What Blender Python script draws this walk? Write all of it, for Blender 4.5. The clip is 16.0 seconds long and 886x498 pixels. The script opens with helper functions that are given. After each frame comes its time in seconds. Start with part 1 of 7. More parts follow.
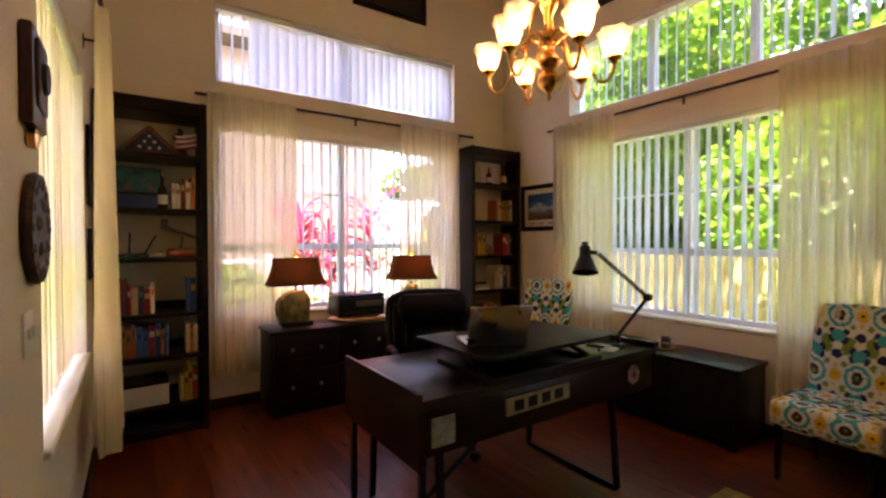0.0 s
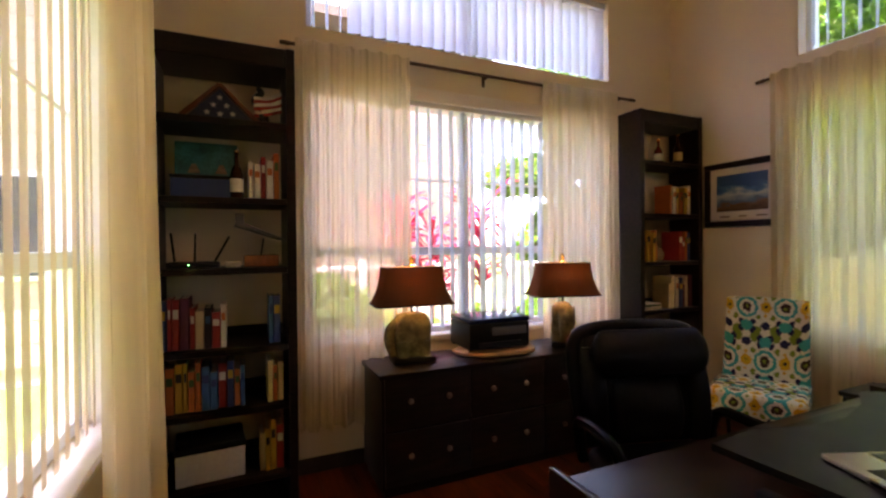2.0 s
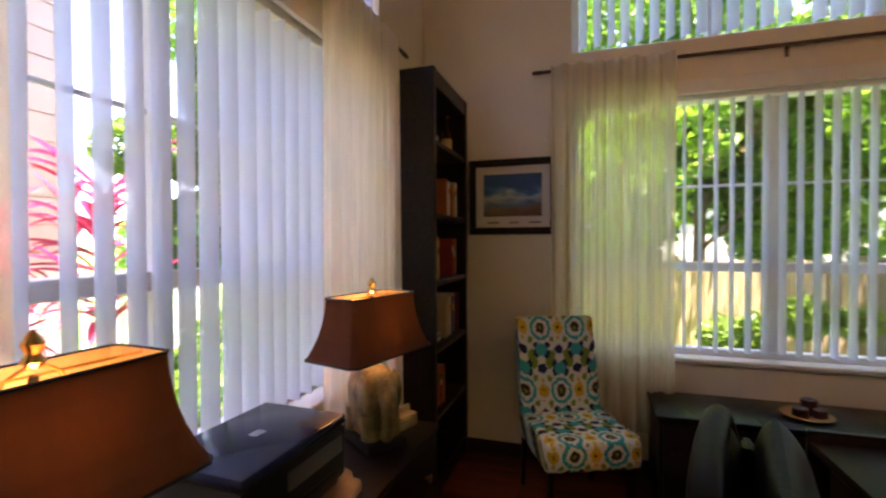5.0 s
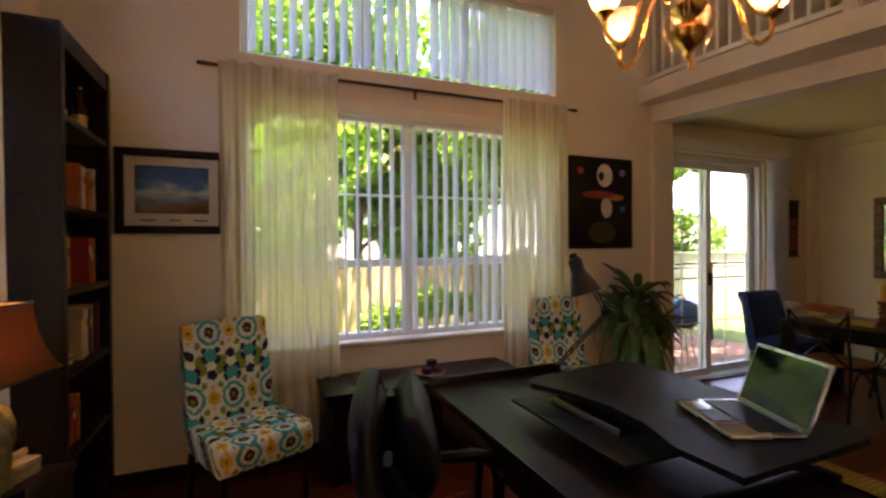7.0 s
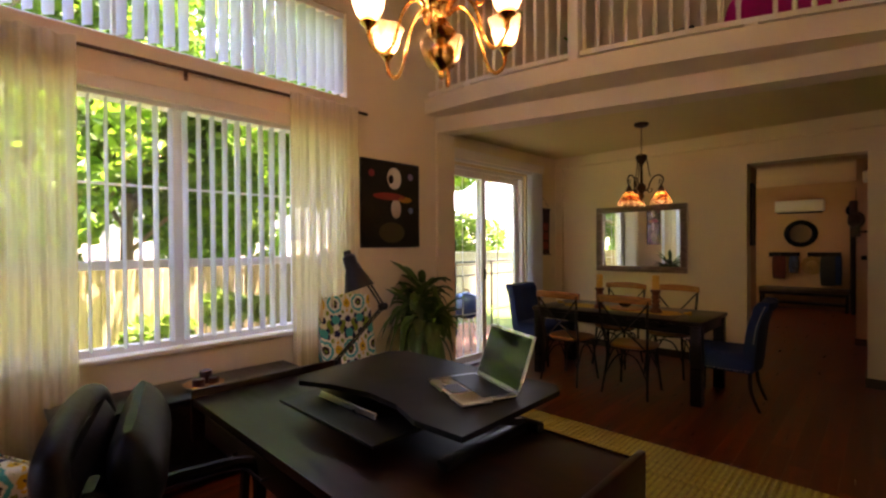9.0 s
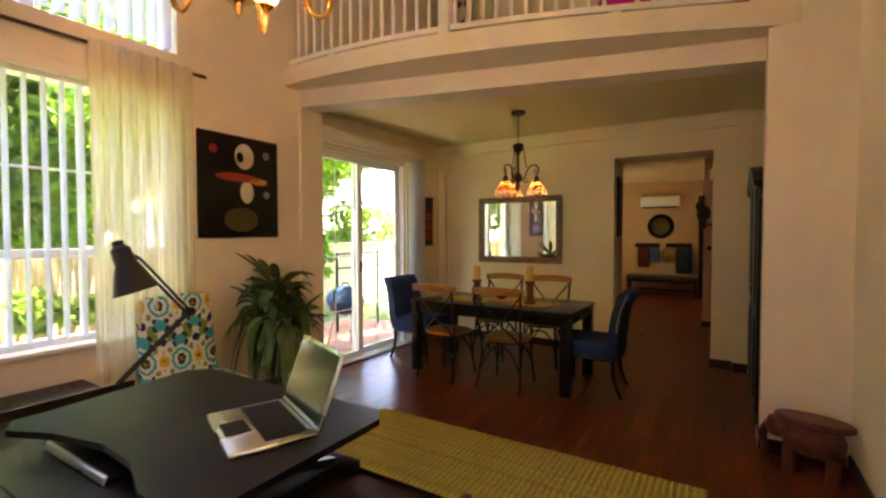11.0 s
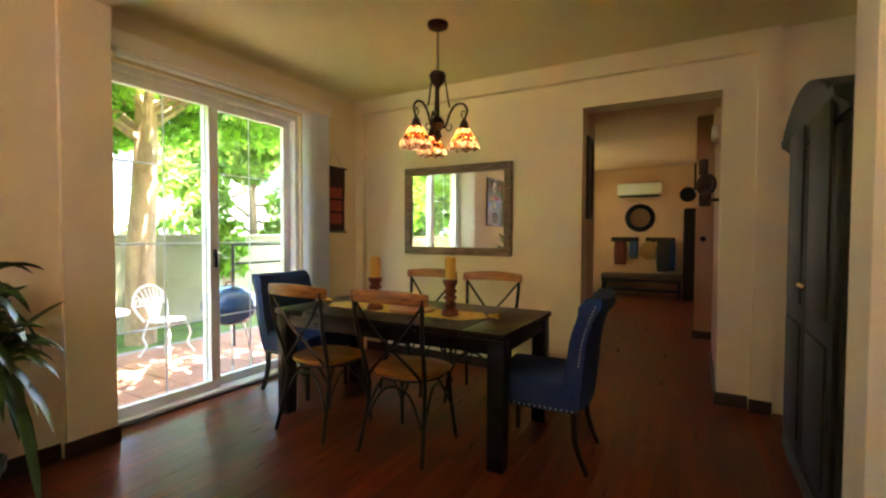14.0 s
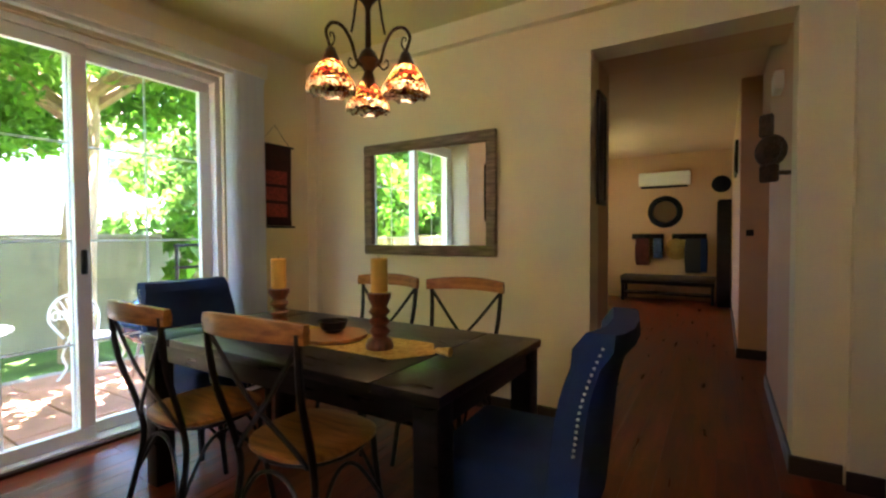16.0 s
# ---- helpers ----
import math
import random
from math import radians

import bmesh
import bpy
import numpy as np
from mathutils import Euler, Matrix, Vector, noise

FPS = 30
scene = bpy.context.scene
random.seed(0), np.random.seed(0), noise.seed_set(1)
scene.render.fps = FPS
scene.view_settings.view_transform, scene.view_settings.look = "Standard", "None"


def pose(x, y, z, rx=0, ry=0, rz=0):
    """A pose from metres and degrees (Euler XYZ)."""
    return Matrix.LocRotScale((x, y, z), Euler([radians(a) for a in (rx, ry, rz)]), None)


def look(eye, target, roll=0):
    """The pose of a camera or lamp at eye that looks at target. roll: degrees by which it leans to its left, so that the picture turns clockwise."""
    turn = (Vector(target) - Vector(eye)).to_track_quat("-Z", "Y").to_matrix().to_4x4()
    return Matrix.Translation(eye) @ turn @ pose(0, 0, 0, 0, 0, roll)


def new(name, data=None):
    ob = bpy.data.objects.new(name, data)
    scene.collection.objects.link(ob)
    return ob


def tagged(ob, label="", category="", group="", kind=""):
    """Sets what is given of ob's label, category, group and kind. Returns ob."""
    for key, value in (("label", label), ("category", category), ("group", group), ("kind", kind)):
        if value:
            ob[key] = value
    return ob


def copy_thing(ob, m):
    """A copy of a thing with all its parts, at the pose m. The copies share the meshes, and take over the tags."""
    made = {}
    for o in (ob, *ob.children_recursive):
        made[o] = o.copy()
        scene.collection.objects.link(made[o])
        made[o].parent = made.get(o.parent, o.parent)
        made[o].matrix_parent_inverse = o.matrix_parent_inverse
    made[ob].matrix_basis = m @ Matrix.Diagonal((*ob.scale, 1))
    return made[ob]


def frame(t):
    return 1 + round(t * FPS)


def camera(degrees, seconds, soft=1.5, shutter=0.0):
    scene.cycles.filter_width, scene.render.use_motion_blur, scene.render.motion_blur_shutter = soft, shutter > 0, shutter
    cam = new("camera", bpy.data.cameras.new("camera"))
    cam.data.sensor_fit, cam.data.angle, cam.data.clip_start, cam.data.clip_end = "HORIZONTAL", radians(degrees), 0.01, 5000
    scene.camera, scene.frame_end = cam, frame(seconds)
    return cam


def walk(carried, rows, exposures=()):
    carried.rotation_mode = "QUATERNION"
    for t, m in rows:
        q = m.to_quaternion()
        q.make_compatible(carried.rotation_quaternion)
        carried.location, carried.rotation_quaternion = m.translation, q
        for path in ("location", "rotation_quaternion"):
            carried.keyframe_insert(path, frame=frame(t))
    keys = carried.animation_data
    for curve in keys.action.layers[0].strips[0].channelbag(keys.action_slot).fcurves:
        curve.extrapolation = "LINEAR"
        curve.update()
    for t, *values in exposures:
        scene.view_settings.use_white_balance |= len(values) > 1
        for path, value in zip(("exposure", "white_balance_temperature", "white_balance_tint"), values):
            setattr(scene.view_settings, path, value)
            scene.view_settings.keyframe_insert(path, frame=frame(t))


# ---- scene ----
cam = camera(88.7, 16.0, soft=2.3, shutter=0.3)
PATH = [
    (0, (1.186, 1.143, 1.392), (2.307, 2.799, 1.359), -0.1),
    (0.5, (1.215, 1.385, 1.362), (2.226, 3.111, 1.342), -0.2),
    (1, (1.256, 1.699, 1.357), (2.187, 3.469, 1.341), -0.2),
    (1.5, (1.334, 2.058, 1.365), (2.179, 3.871, 1.351), -0.4),
    (2, (1.351, 2.439, 1.382), (2.174, 4.261, 1.367), -0.5),
    (2.5, (1.432, 2.79, 1.383), (2.243, 4.619, 1.378), -0.8),
    (3, (1.574, 3.118, 1.397), (2.397, 4.941, 1.393), -1.1),
    (3.5, (1.672, 3.404, 1.44), (2.65, 5.149, 1.415), -1.1),
    (4, (1.678, 3.695, 1.466), (3.021, 5.177, 1.427), -0.6),
    (4.5, (1.744, 3.966, 1.466), (3.428, 5.043, 1.429), -0.0),
    (5, (1.819, 4.166, 1.458), (3.722, 4.781, 1.428), -0.2),
    (5.2, (1.832, 4.221, 1.458), (3.795, 4.647, 1.430), -0.2),
    (7.3, (1.690, 4.161, 1.427), (3.479, 3.265, 1.412), -0.4),
    (7.5, (1.687, 4.146, 1.427), (3.427, 3.159, 1.414), -0.4),
    (8, (1.651, 4.114, 1.419), (3.276, 2.948, 1.408), -0.4),
    (8.5, (1.604, 4.083, 1.438), (3.111, 2.768, 1.413), -0.3),
    (9, (1.584, 4.062, 1.409), (2.983, 2.633, 1.392), -0.4),
    (9.5, (1.563, 4.025, 1.417), (2.871, 2.512, 1.386), -0.3),
    (10, (1.547, 3.954, 1.425), (2.76, 2.364, 1.382), -0.2),
    (12.3, (1.672, 2.945, 1.338), (2.648, 1.200, 1.266), -0.1),
    (12.5, (1.662, 2.842, 1.327), (2.642, 1.101, 1.255), -0.1),
    (13, (1.749, 2.527, 1.301), (2.708, 0.773, 1.232), -0.1),
    (13.5, (1.798, 2.213, 1.285), (2.759, 0.461, 1.213), -0.0),
    (14, (1.855, 1.929, 1.239), (2.834, 0.186, 1.176), 0.2),
    (14.5, (1.914, 1.647, 1.221), (2.941, -0.067, 1.156), -0.1),
    (15, (1.922, 1.353, 1.178), (3.01, -0.325, 1.128), 0.2),
    (15.5, (2.007, 1.129, 1.191), (3.082, -0.556, 1.129), -0.1),
    (16, (2.023, 0.859, 1.189), (3.071, -0.844, 1.13), -0.3),
]
walk(cam, [(t, look(eye, target, roll)) for t, eye, target, roll in PATH], [(0.0, 4.1, 7250, 43), (1.5, 4.05, 7150, 41), (2.5, 3.95, 6900, 37), (3.5, 3.97, 6500, 36), (4.2, 3.72, 6200, 35), (5.0, 3.62, 6700, 41), (7.3, 3.8, 7050, 47), (9.0, 4.06, 7450, 51), (10.2, 4.55, 7500, 47), (12.4, 5.34, 6900, 34), (14.5, 5.26, 6450, 31), (16.0, 5.16, 5850, 31)])

# ---- world, sun and exposure ----
world = bpy.data.worlds.new("sky")
scene.world = world
world.use_nodes = True
wn, wl = world.node_tree.nodes, world.node_tree.links
sky = wn.new("ShaderNodeTexSky")
sky.sky_type, sky.sun_disc = "NISHITA", False
sky.sun_elevation, sky.sun_rotation = radians(78), radians(-125)
sky.air_density, sky.dust_density = 1.0, 1.5
wn["Background"].inputs["Strength"].default_value = 0.15
wl.new(sky.outputs["Color"], wn["Background"].inputs["Color"])
sun_data = bpy.data.lights.new("sun", "SUN")
sun_data.energy, sun_data.angle, sun_data.color = 4.5, radians(0.5), (1.0, 0.95, 0.86)
sun = new("sun", sun_data)
sun.matrix_world = look((-4.0, 8.0, 14.0), (-4.0 + 0.17, 8.0 + 0.12, 14.0 - 0.978))


# ---- materials ----
def nodes_of(name):
    m = bpy.data.materials.new(name)
    m.use_nodes = True
    return m, m.node_tree.nodes, m.node_tree.links, m.node_tree.nodes["Principled BSDF"]


def ramp(nt, fac, stops, mode="LINEAR"):
    r = nt.nodes.new("ShaderNodeValToRGB")
    r.color_ramp.interpolation = mode
    while len(r.color_ramp.elements) < len(stops):
        r.color_ramp.elements.new(0.5)
    for e, (p, c) in zip(r.color_ramp.elements, stops):
        e.position, e.color = p, (*c, 1)
    nt.links.new(fac, r.inputs["Fac"])
    return r.outputs["Color"]


def tex(nt, kind, scale, detail=3.0, stretch=None, coords="Object"):
    t = nt.nodes.new(kind)
    t.inputs["Scale"].default_value = scale
    if kind == "ShaderNodeTexNoise":
        t.inputs["Detail"].default_value = detail
    c = nt.nodes.new("ShaderNodeTexCoord")
    out = c.outputs[coords]
    if stretch:
        mp = nt.nodes.new("ShaderNodeMapping")
        mp.inputs["Scale"].default_value = stretch
        nt.links.new(out, mp.inputs["Vector"])
        out = mp.outputs["Vector"]
    nt.links.new(out, t.inputs["Vector"])
    return t


def scaled(c, k):
    return tuple(min(1, v * k) for v in c)


def mat(name, base, rough=0.5, metal=0.0, var=0.12, scale=3.0, fine=60.0, bump=0.15, dist=0.002, stretch=None, coat=0.0, rand=0.0, base2=None, spec=0.5):
    """A two-scale noise material: broad mottling, fine grain, relief, a little random shade per object."""
    m, n, l, p = nodes_of(name)
    nt = m.node_tree
    big = tex(nt, "ShaderNodeTexNoise", scale, 4, stretch)
    small = tex(nt, "ShaderNodeTexNoise", fine, 3, stretch)
    col = ramp(nt, big.outputs["Fac"], [(0.3, scaled(base, 1 - var)), (0.7, base2 or scaled(base, 1 + var))])
    mx = n.new("ShaderNodeMixRGB")
    mx.blend_type = "MULTIPLY"
    mx.inputs["Fac"].default_value = min(1, var * 2.5)
    l.new(col, mx.inputs["Color1"])
    l.new(ramp(nt, small.outputs["Fac"], [(0.35, (0.7, 0.7, 0.7)), (0.65, (1, 1, 1))]), mx.inputs["Color2"])
    out = mx.outputs["Color"]
    if rand:
        oi = n.new("ShaderNodeObjectInfo")
        hs = n.new("ShaderNodeHueSaturation")
        mr = n.new("ShaderNodeMapRange")
        mr.inputs["To Min"].default_value, mr.inputs["To Max"].default_value = 1 - rand, 1 + rand
        l.new(oi.outputs["Random"], mr.inputs["Value"])
        l.new(mr.outputs["Result"], hs.inputs["Value"])
        l.new(out, hs.inputs["Color"])
        out = hs.outputs["Color"]
    l.new(out, p.inputs["Base Color"])
    p.inputs["Metallic"].default_value = metal
    rr = n.new("ShaderNodeMapRange")
    rr.inputs["To Min"].default_value, rr.inputs["To Max"].default_value = max(0.02, rough - 0.08), min(1, rough + 0.08)
    l.new(big.outputs["Fac"], rr.inputs["Value"])
    l.new(rr.outputs["Result"], p.inputs["Roughness"])
    p.inputs["Coat Weight"].default_value = coat
    p.inputs["Specular IOR Level"].default_value = spec
    if bump:
        b = n.new("ShaderNodeBump")
        b.inputs["Strength"].default_value, b.inputs["Distance"].default_value = bump, dist
        l.new(small.outputs["Fac"], b.inputs["Height"])
        l.new(b.outputs["Normal"], p.inputs["Normal"])
    return m


def sheer(name, colour, clear, through_light=0.5, stripe=0.0):
    """Thin cloth or vane: part clear weave, part diffuse, part light shining through."""
    m, n, l, p = nodes_of(name)
    nt = m.node_tree
    n.remove(p)
    weave = tex(nt, "ShaderNodeTexNoise", 26, 3, (1, 1, 0.05))
    col = ramp(nt, weave.outputs["Fac"], [(0.3, scaled(colour, 0.88)), (0.7, colour)])
    d, t, tr = n.new("ShaderNodeBsdfDiffuse"), n.new("ShaderNodeBsdfTranslucent"), n.new("ShaderNodeBsdfTransparent")
    l.new(col, d.inputs["Color"])
    l.new(col, t.inputs["Color"])
    a, b = n.new("ShaderNodeMixShader"), n.new("ShaderNodeMixShader")
    a.inputs["Fac"].default_value = through_light
    l.new(d.outputs[0], a.inputs[1])
    l.new(t.outputs[0], a.inputs[2])
    mr = n.new("ShaderNodeMapRange")
    mr.inputs["From Min"].default_value, mr.inputs["From Max"].default_value = 0.25, 0.75
    mr.inputs["To Min"].default_value, mr.inputs["To Max"].default_value = max(0, clear - stripe), clear + stripe
    l.new(weave.outputs["Fac"], mr.inputs["Value"])
    l.new(mr.outputs["Result"], b.inputs["Fac"])
    l.new(a.outputs[0], b.inputs[1])
    l.new(tr.outputs[0], b.inputs[2])
    l.new(b.outputs[0], n["Material Output"].inputs["Surface"])
    return m


def glow(name, colour, strength):
    m, n, l, p = nodes_of(name)
    p.inputs["Base Color"].default_value = (*colour, 1)
    p.inputs["Emission Color"].default_value = (*colour, 1)
    p.inputs["Emission Strength"].default_value = strength
    return m


def glass(name, colour=(0.96, 0.98, 0.97), rough=0.0):
    m, n, l, p = nodes_of(name)
    n.remove(p)
    t, g = n.new("ShaderNodeBsdfTransparent"), n.new("ShaderNodeBsdfGlossy")
    t.inputs["Color"].default_value = (*colour, 1)
    g.inputs["Roughness"].default_value = 0.02
    lw, pw, mx = n.new("ShaderNodeLayerWeight"), n.new("ShaderNodeMath"), n.new("ShaderNodeMixShader")
    lw.inputs["Blend"].default_value = 0.5
    pw.operation, pw.inputs[1].default_value = "POWER", 4.0
    l.new(lw.outputs["Facing"], pw.inputs[0])
    md = n.new("ShaderNodeMath")
    md.operation, md.inputs[1].default_value, md.inputs[2].default_value = "MULTIPLY_ADD", 0.45, 0.03
    l.new(pw.outputs[0], md.inputs[0])
    l.new(md.outputs[0], mx.inputs["Fac"])
    l.new(t.outputs[0], mx.inputs[1])
    l.new(g.outputs[0], mx.inputs[2])
    l.new(mx.outputs[0], n["Material Output"].inputs["Surface"])
    return m


def wood(name, dark, light, rough=0.4, rings=9.0, stretch=(1, 9, 9), coat=0.1, rand=0.0, spec=0.5):
    return mat(name, dark, rough, 0, 0.3, rings, rings * 9, 0.12, 0.001, stretch, coat, rand, light, spec)


def flower_fabric(name):
    """Cream cloth printed with staggered eye medallions, teal and navy blossoms, yellow flowers and green leaves."""
    m, n, l, p = nodes_of(name)
    nt = m.node_tree

    def op(kind, a, b=None, c=None):
        q = n.new("ShaderNodeMath")
        q.operation = kind
        for i, v in enumerate((a, b, c)):
            if v is None:
                continue
            if isinstance(v, (int, float)):
                q.inputs[i].default_value = v
            else:
                l.new(v, q.inputs[i])
        return q.outputs[0]
    co, sx = n.new("ShaderNodeTexCoord"), n.new("ShaderNodeSeparateXYZ")
    l.new(co.outputs["Object"], sx.inputs[0])
    wu, wv = 0.215, 0.285
    v = op("DIVIDE", op("ADD", op("SUBTRACT", sx.outputs["Z"], sx.outputs["Y"]), 2.02), wv)
    half = op("MULTIPLY", op("FRACT", op("MULTIPLY", op("FLOOR", v), 0.5)), 1.0)
    u = op("ADD", op("DIVIDE", op("ADD", sx.outputs["X"], 2.04), wu), half)
    wob = tex(nt, "ShaderNodeTexNoise", 62, 2)
    jit = op("MULTIPLY", op("SUBTRACT", wob.outputs["Fac"], 0.5), 0.030)
    a = op("MULTIPLY", op("ABSOLUTE", op("SUBTRACT", op("FRACT", u), 0.5)), wu)
    b = op("MULTIPLY", op("ABSOLUTE", op("SUBTRACT", op("FRACT", v), 0.5)), wv)

    def blob(cx_, cy_, r, squash=1.0):
        da, db = op("SUBTRACT", a, cx_), op("MULTIPLY", op("SUBTRACT", b, cy_), squash)
        d = op("ADD", op("SQRT", op("ADD", op("MULTIPLY", da, da), op("MULTIPLY", db, db))), jit)
        return op("LESS_THAN", d, r)
    CREAM, TEAL, NAVY = (0.76, 0.77, 0.68, 1), (0.02, 0.40, 0.43, 1), (0.010, 0.016, 0.085, 1)
    YELLOW, GREEN, BROWN = (0.70, 0.45, 0.02, 1), (0.20, 0.30, 0.035, 1), (0.05, 0.028, 0.022, 1)
    hx = wu / 2
    out = n.new("ShaderNodeRGB").outputs[0]
    out.default_value = CREAM
    for fac, c in ((blob(0.056, 0.128, 0.029), GREEN), (blob(0.066, 0.056, 0.015), GREEN), (blob(0.030, 0.118, 0.020), NAVY), (blob(0.034, 0.082, 0.017), NAVY),
                   (blob(0, 0.100, 0.034, 1.15), TEAL), (blob(hx, 0.100, 0.027, 1.25), NAVY), (blob(hx, 0.0, 0.030, 0.95), YELLOW), (blob(hx, 0.0, 0.008), BROWN), (blob(hx, 0.045, 0.010), YELLOW),
                   (blob(0, 0, 0.064, 1.1), TEAL), (blob(0, 0, 0.046, 1.1), CREAM), (blob(0, 0, 0.027), BROWN), (blob(0, 0, 0.009), GREEN)):
        mx = n.new("ShaderNodeMixRGB")
        l.new(fac, mx.inputs["Fac"])
        l.new(out, mx.inputs["Color1"])
        mx.inputs["Color2"].default_value = c
        out = mx.outputs["Color"]
    l.new(out, p.inputs["Base Color"])
    p.inputs["Roughness"].default_value = 0.85
    weave = tex(nt, "ShaderNodeTexNoise", 320, 2)
    bu = n.new("ShaderNodeBump")
    bu.inputs["Strength"].default_value, bu.inputs["Distance"].default_value = 0.25, 0.001
    l.new(weave.outputs["Fac"], bu.inputs["Height"])
    l.new(bu.outputs["Normal"], p.inputs["Normal"])
    return m


WALL = mat("wall_paint", (0.79, 0.695, 0.54), 0.7, 0, 0.03, 1.5, 90, 0.12, 0.002)
# Yellower than WALL: garden and pendant light on the dining walls, painted in.
WALL_DINING = mat("dining_wall_light_tint", (0.80, 0.70, 0.47), 0.7, 0, 0.03, 1.5, 90, 0.12, 0.002)
# Browner than WALL: the hall's warm, dim light is put into the colour.
WALL_HALL = mat("hall_wall_warm_light_tint", (0.66, 0.42, 0.25), 0.7, 0, 0.04, 1.5, 90, 0.12, 0.002)
# Cream ceiling browned in its colour to stand for the hall's reflected light.
CEIL_HALL = mat("hall_ceiling_warm_light_tint", (0.70, 0.47, 0.32), 0.8, 0, 0.05, 1.2, 70, 0.25, 0.003)
# Cream ceiling; the yellow stands for lawn bounce and pendant light.
CEIL_DINING = mat("dining_ceiling_bounce_tint", (0.74, 0.66, 0.32), 0.8, 0, 0.03, 1.5, 70, 0.25, 0.003)
CEIL = mat("ceiling_paint", (0.78, 0.74, 0.62), 0.8, 0, 0.03, 1.5, 70, 0.25, 0.003)
TRIM = mat("white_trim_paint", (0.80, 0.75, 0.67), 0.45, 0, 0.03, 3, 60, 0.05)
BASE = mat("dark_baseboard", (0.028, 0.016, 0.012), 0.35, 0, 0.2, 6, 60, 0.1)
JOINT = mat("floor_joint", (0.055, 0.012, 0.004), 0.6, 0, 0.2, 6, 60, 0.1)
FLOOR = wood("floor_wood", (0.125, 0.019, 0.004), (0.200, 0.036, 0.007), 0.30, 2.0, (9, 0.8, 9), 0.03, 0.28, spec=0.26)
ESPRESSO = wood("espresso_wood", (0.009, 0.0055, 0.005), (0.020, 0.011, 0.009), 0.36, 5, (1, 8, 8), 0.0, spec=0.22)
DESKWOOD = wood("desk_wood", (0.014, 0.004, 0.0025), (0.032, 0.0095, 0.005), 0.33, 4, (1, 8, 8), 0.0, spec=0.28)
TABLE = wood("table_black_wood", (0.006, 0.005, 0.005), (0.013, 0.010, 0.009), 0.30, 5, (1, 8, 8), 0.0, spec=0.22)
OAK = wood("chair_oak", (0.30, 0.110, 0.019), (0.50, 0.205, 0.038), 0.4, 5, (1, 10, 10), 0.15)
REDWOOD = wood("turned_redwood", (0.11, 0.026, 0.010), (0.22, 0.058, 0.022), 0.35, 8, (6, 6, 1), 0.2)
GREYWOOD = wood("weathered_grey_wood", (0.165, 0.105, 0.072), (0.34, 0.24, 0.17), 0.6, 6, (1, 8, 8), 0)
STEEL = mat("dark_steel", (0.03, 0.03, 0.032), 0.4, 0.8, 0.15, 8, 80, 0.08)
ROD = mat("bronze_rod", (0.10, 0.065, 0.045), 0.38, 0.9, 0.2, 12, 90, 0.05)
BRASS = mat("polished_brass", (0.82, 0.50, 0.17), 0.16, 1.0, 0.1, 9, 60, 0.03)
BRONZE = mat("aged_bronze", (0.055, 0.030, 0.018), 0.42, 0.85, 0.25, 14, 90, 0.1)
CHROME = mat("brushed_aluminium", (0.62, 0.62, 0.63), 0.28, 1.0, 0.06, 5, 120, 0.03)
LEATHER = mat("black_leather", (0.006, 0.006, 0.009), 0.38, 0, 0.25, 9, 40, 0.2, 0.004, spec=0.1)
BLACKPLASTIC = mat("black_plastic", (0.008, 0.008, 0.009), 0.42, 0, 0.12, 6, 150, 0.08, spec=0.2)
BLUEVELVET = mat("navy_blue_fabric", (0.004, 0.026, 0.115), 0.85, 0, 0.25, 5, 200, 0.3)
FLOWER = flower_fabric("flower_print_fabric")
SHEER = sheer("cream_sheer", (0.96, 0.84, 0.58), 0.26, 0.64, 0.14)
VANE = sheer("white_vane", (0.80, 0.86, 0.97), 0.05, 0.42, 0.0)
VANE_W = sheer("cream_vane", (0.92, 0.78, 0.56), 0.04, 0.42, 0.0)
GLASS = glass("window_glass")
VINYL = mat("white_vinyl", (0.82, 0.83, 0.83), 0.35, 0, 0.03, 3, 60, 0.03)
MIRROR, _n, _l, _p = nodes_of("mirror_glass")
_p.inputs["Metallic"].default_value, _p.inputs["Roughness"].default_value = 1.0, 0.01
_p.inputs["Base Color"].default_value = (0.86, 0.88, 0.87, 1)
SHADE = sheer("brown_silk_shade", (0.17, 0.07, 0.04), 0.0, 0.22)
CREAM_IN = sheer("shade_lining", (0.85, 0.62, 0.3), 0.0, 0.3)
STONE = mat("carved_stone_olive", (0.124, 0.096, 0.029), 0.6, 0, 0.35, 14, 70, 0.4, 0.004, base2=(0.36, 0.31, 0.14))
WARM = glow("warm_bulb", (1.0, 0.56, 0.2), 22.0)
RUG = mat("rug_yarn", (0.46, 0.36, 0.055), 0.95, 0, 0.3, 20, 260, 0.6, 0.004)
RUG2 = mat("rug_yarn_pale", (0.34, 0.24, 0.04), 0.95, 0, 0.3, 20, 260, 0.6, 0.004)
LEAF = mat("leaf_green", (0.05, 0.13, 0.022), 0.42, 0, 0.35, 9, 60, 0.1, rand=0.2)
CLAY = mat("glazed_green_pot", (0.03, 0.105, 0.085), 0.3, 0, 0.2, 6, 50, 0.1)
SOIL = mat("potting_soil", (0.03, 0.02, 0.013), 0.95, 0, 0.3, 30, 120, 0.9, 0.01)
CANDLE = mat("yellow_wax", (0.72, 0.42, 0.06), 0.5, 0, 0.08, 8, 50, 0.05)
GREENWOOD = wood("dark_green_painted_wood", (0.014, 0.019, 0.013), (0.036, 0.042, 0.028), 0.55, 5, (6, 6, 1), 0, spec=0.2)


# ---- mesh helpers ----
def bm_new():
    return bmesh.new()


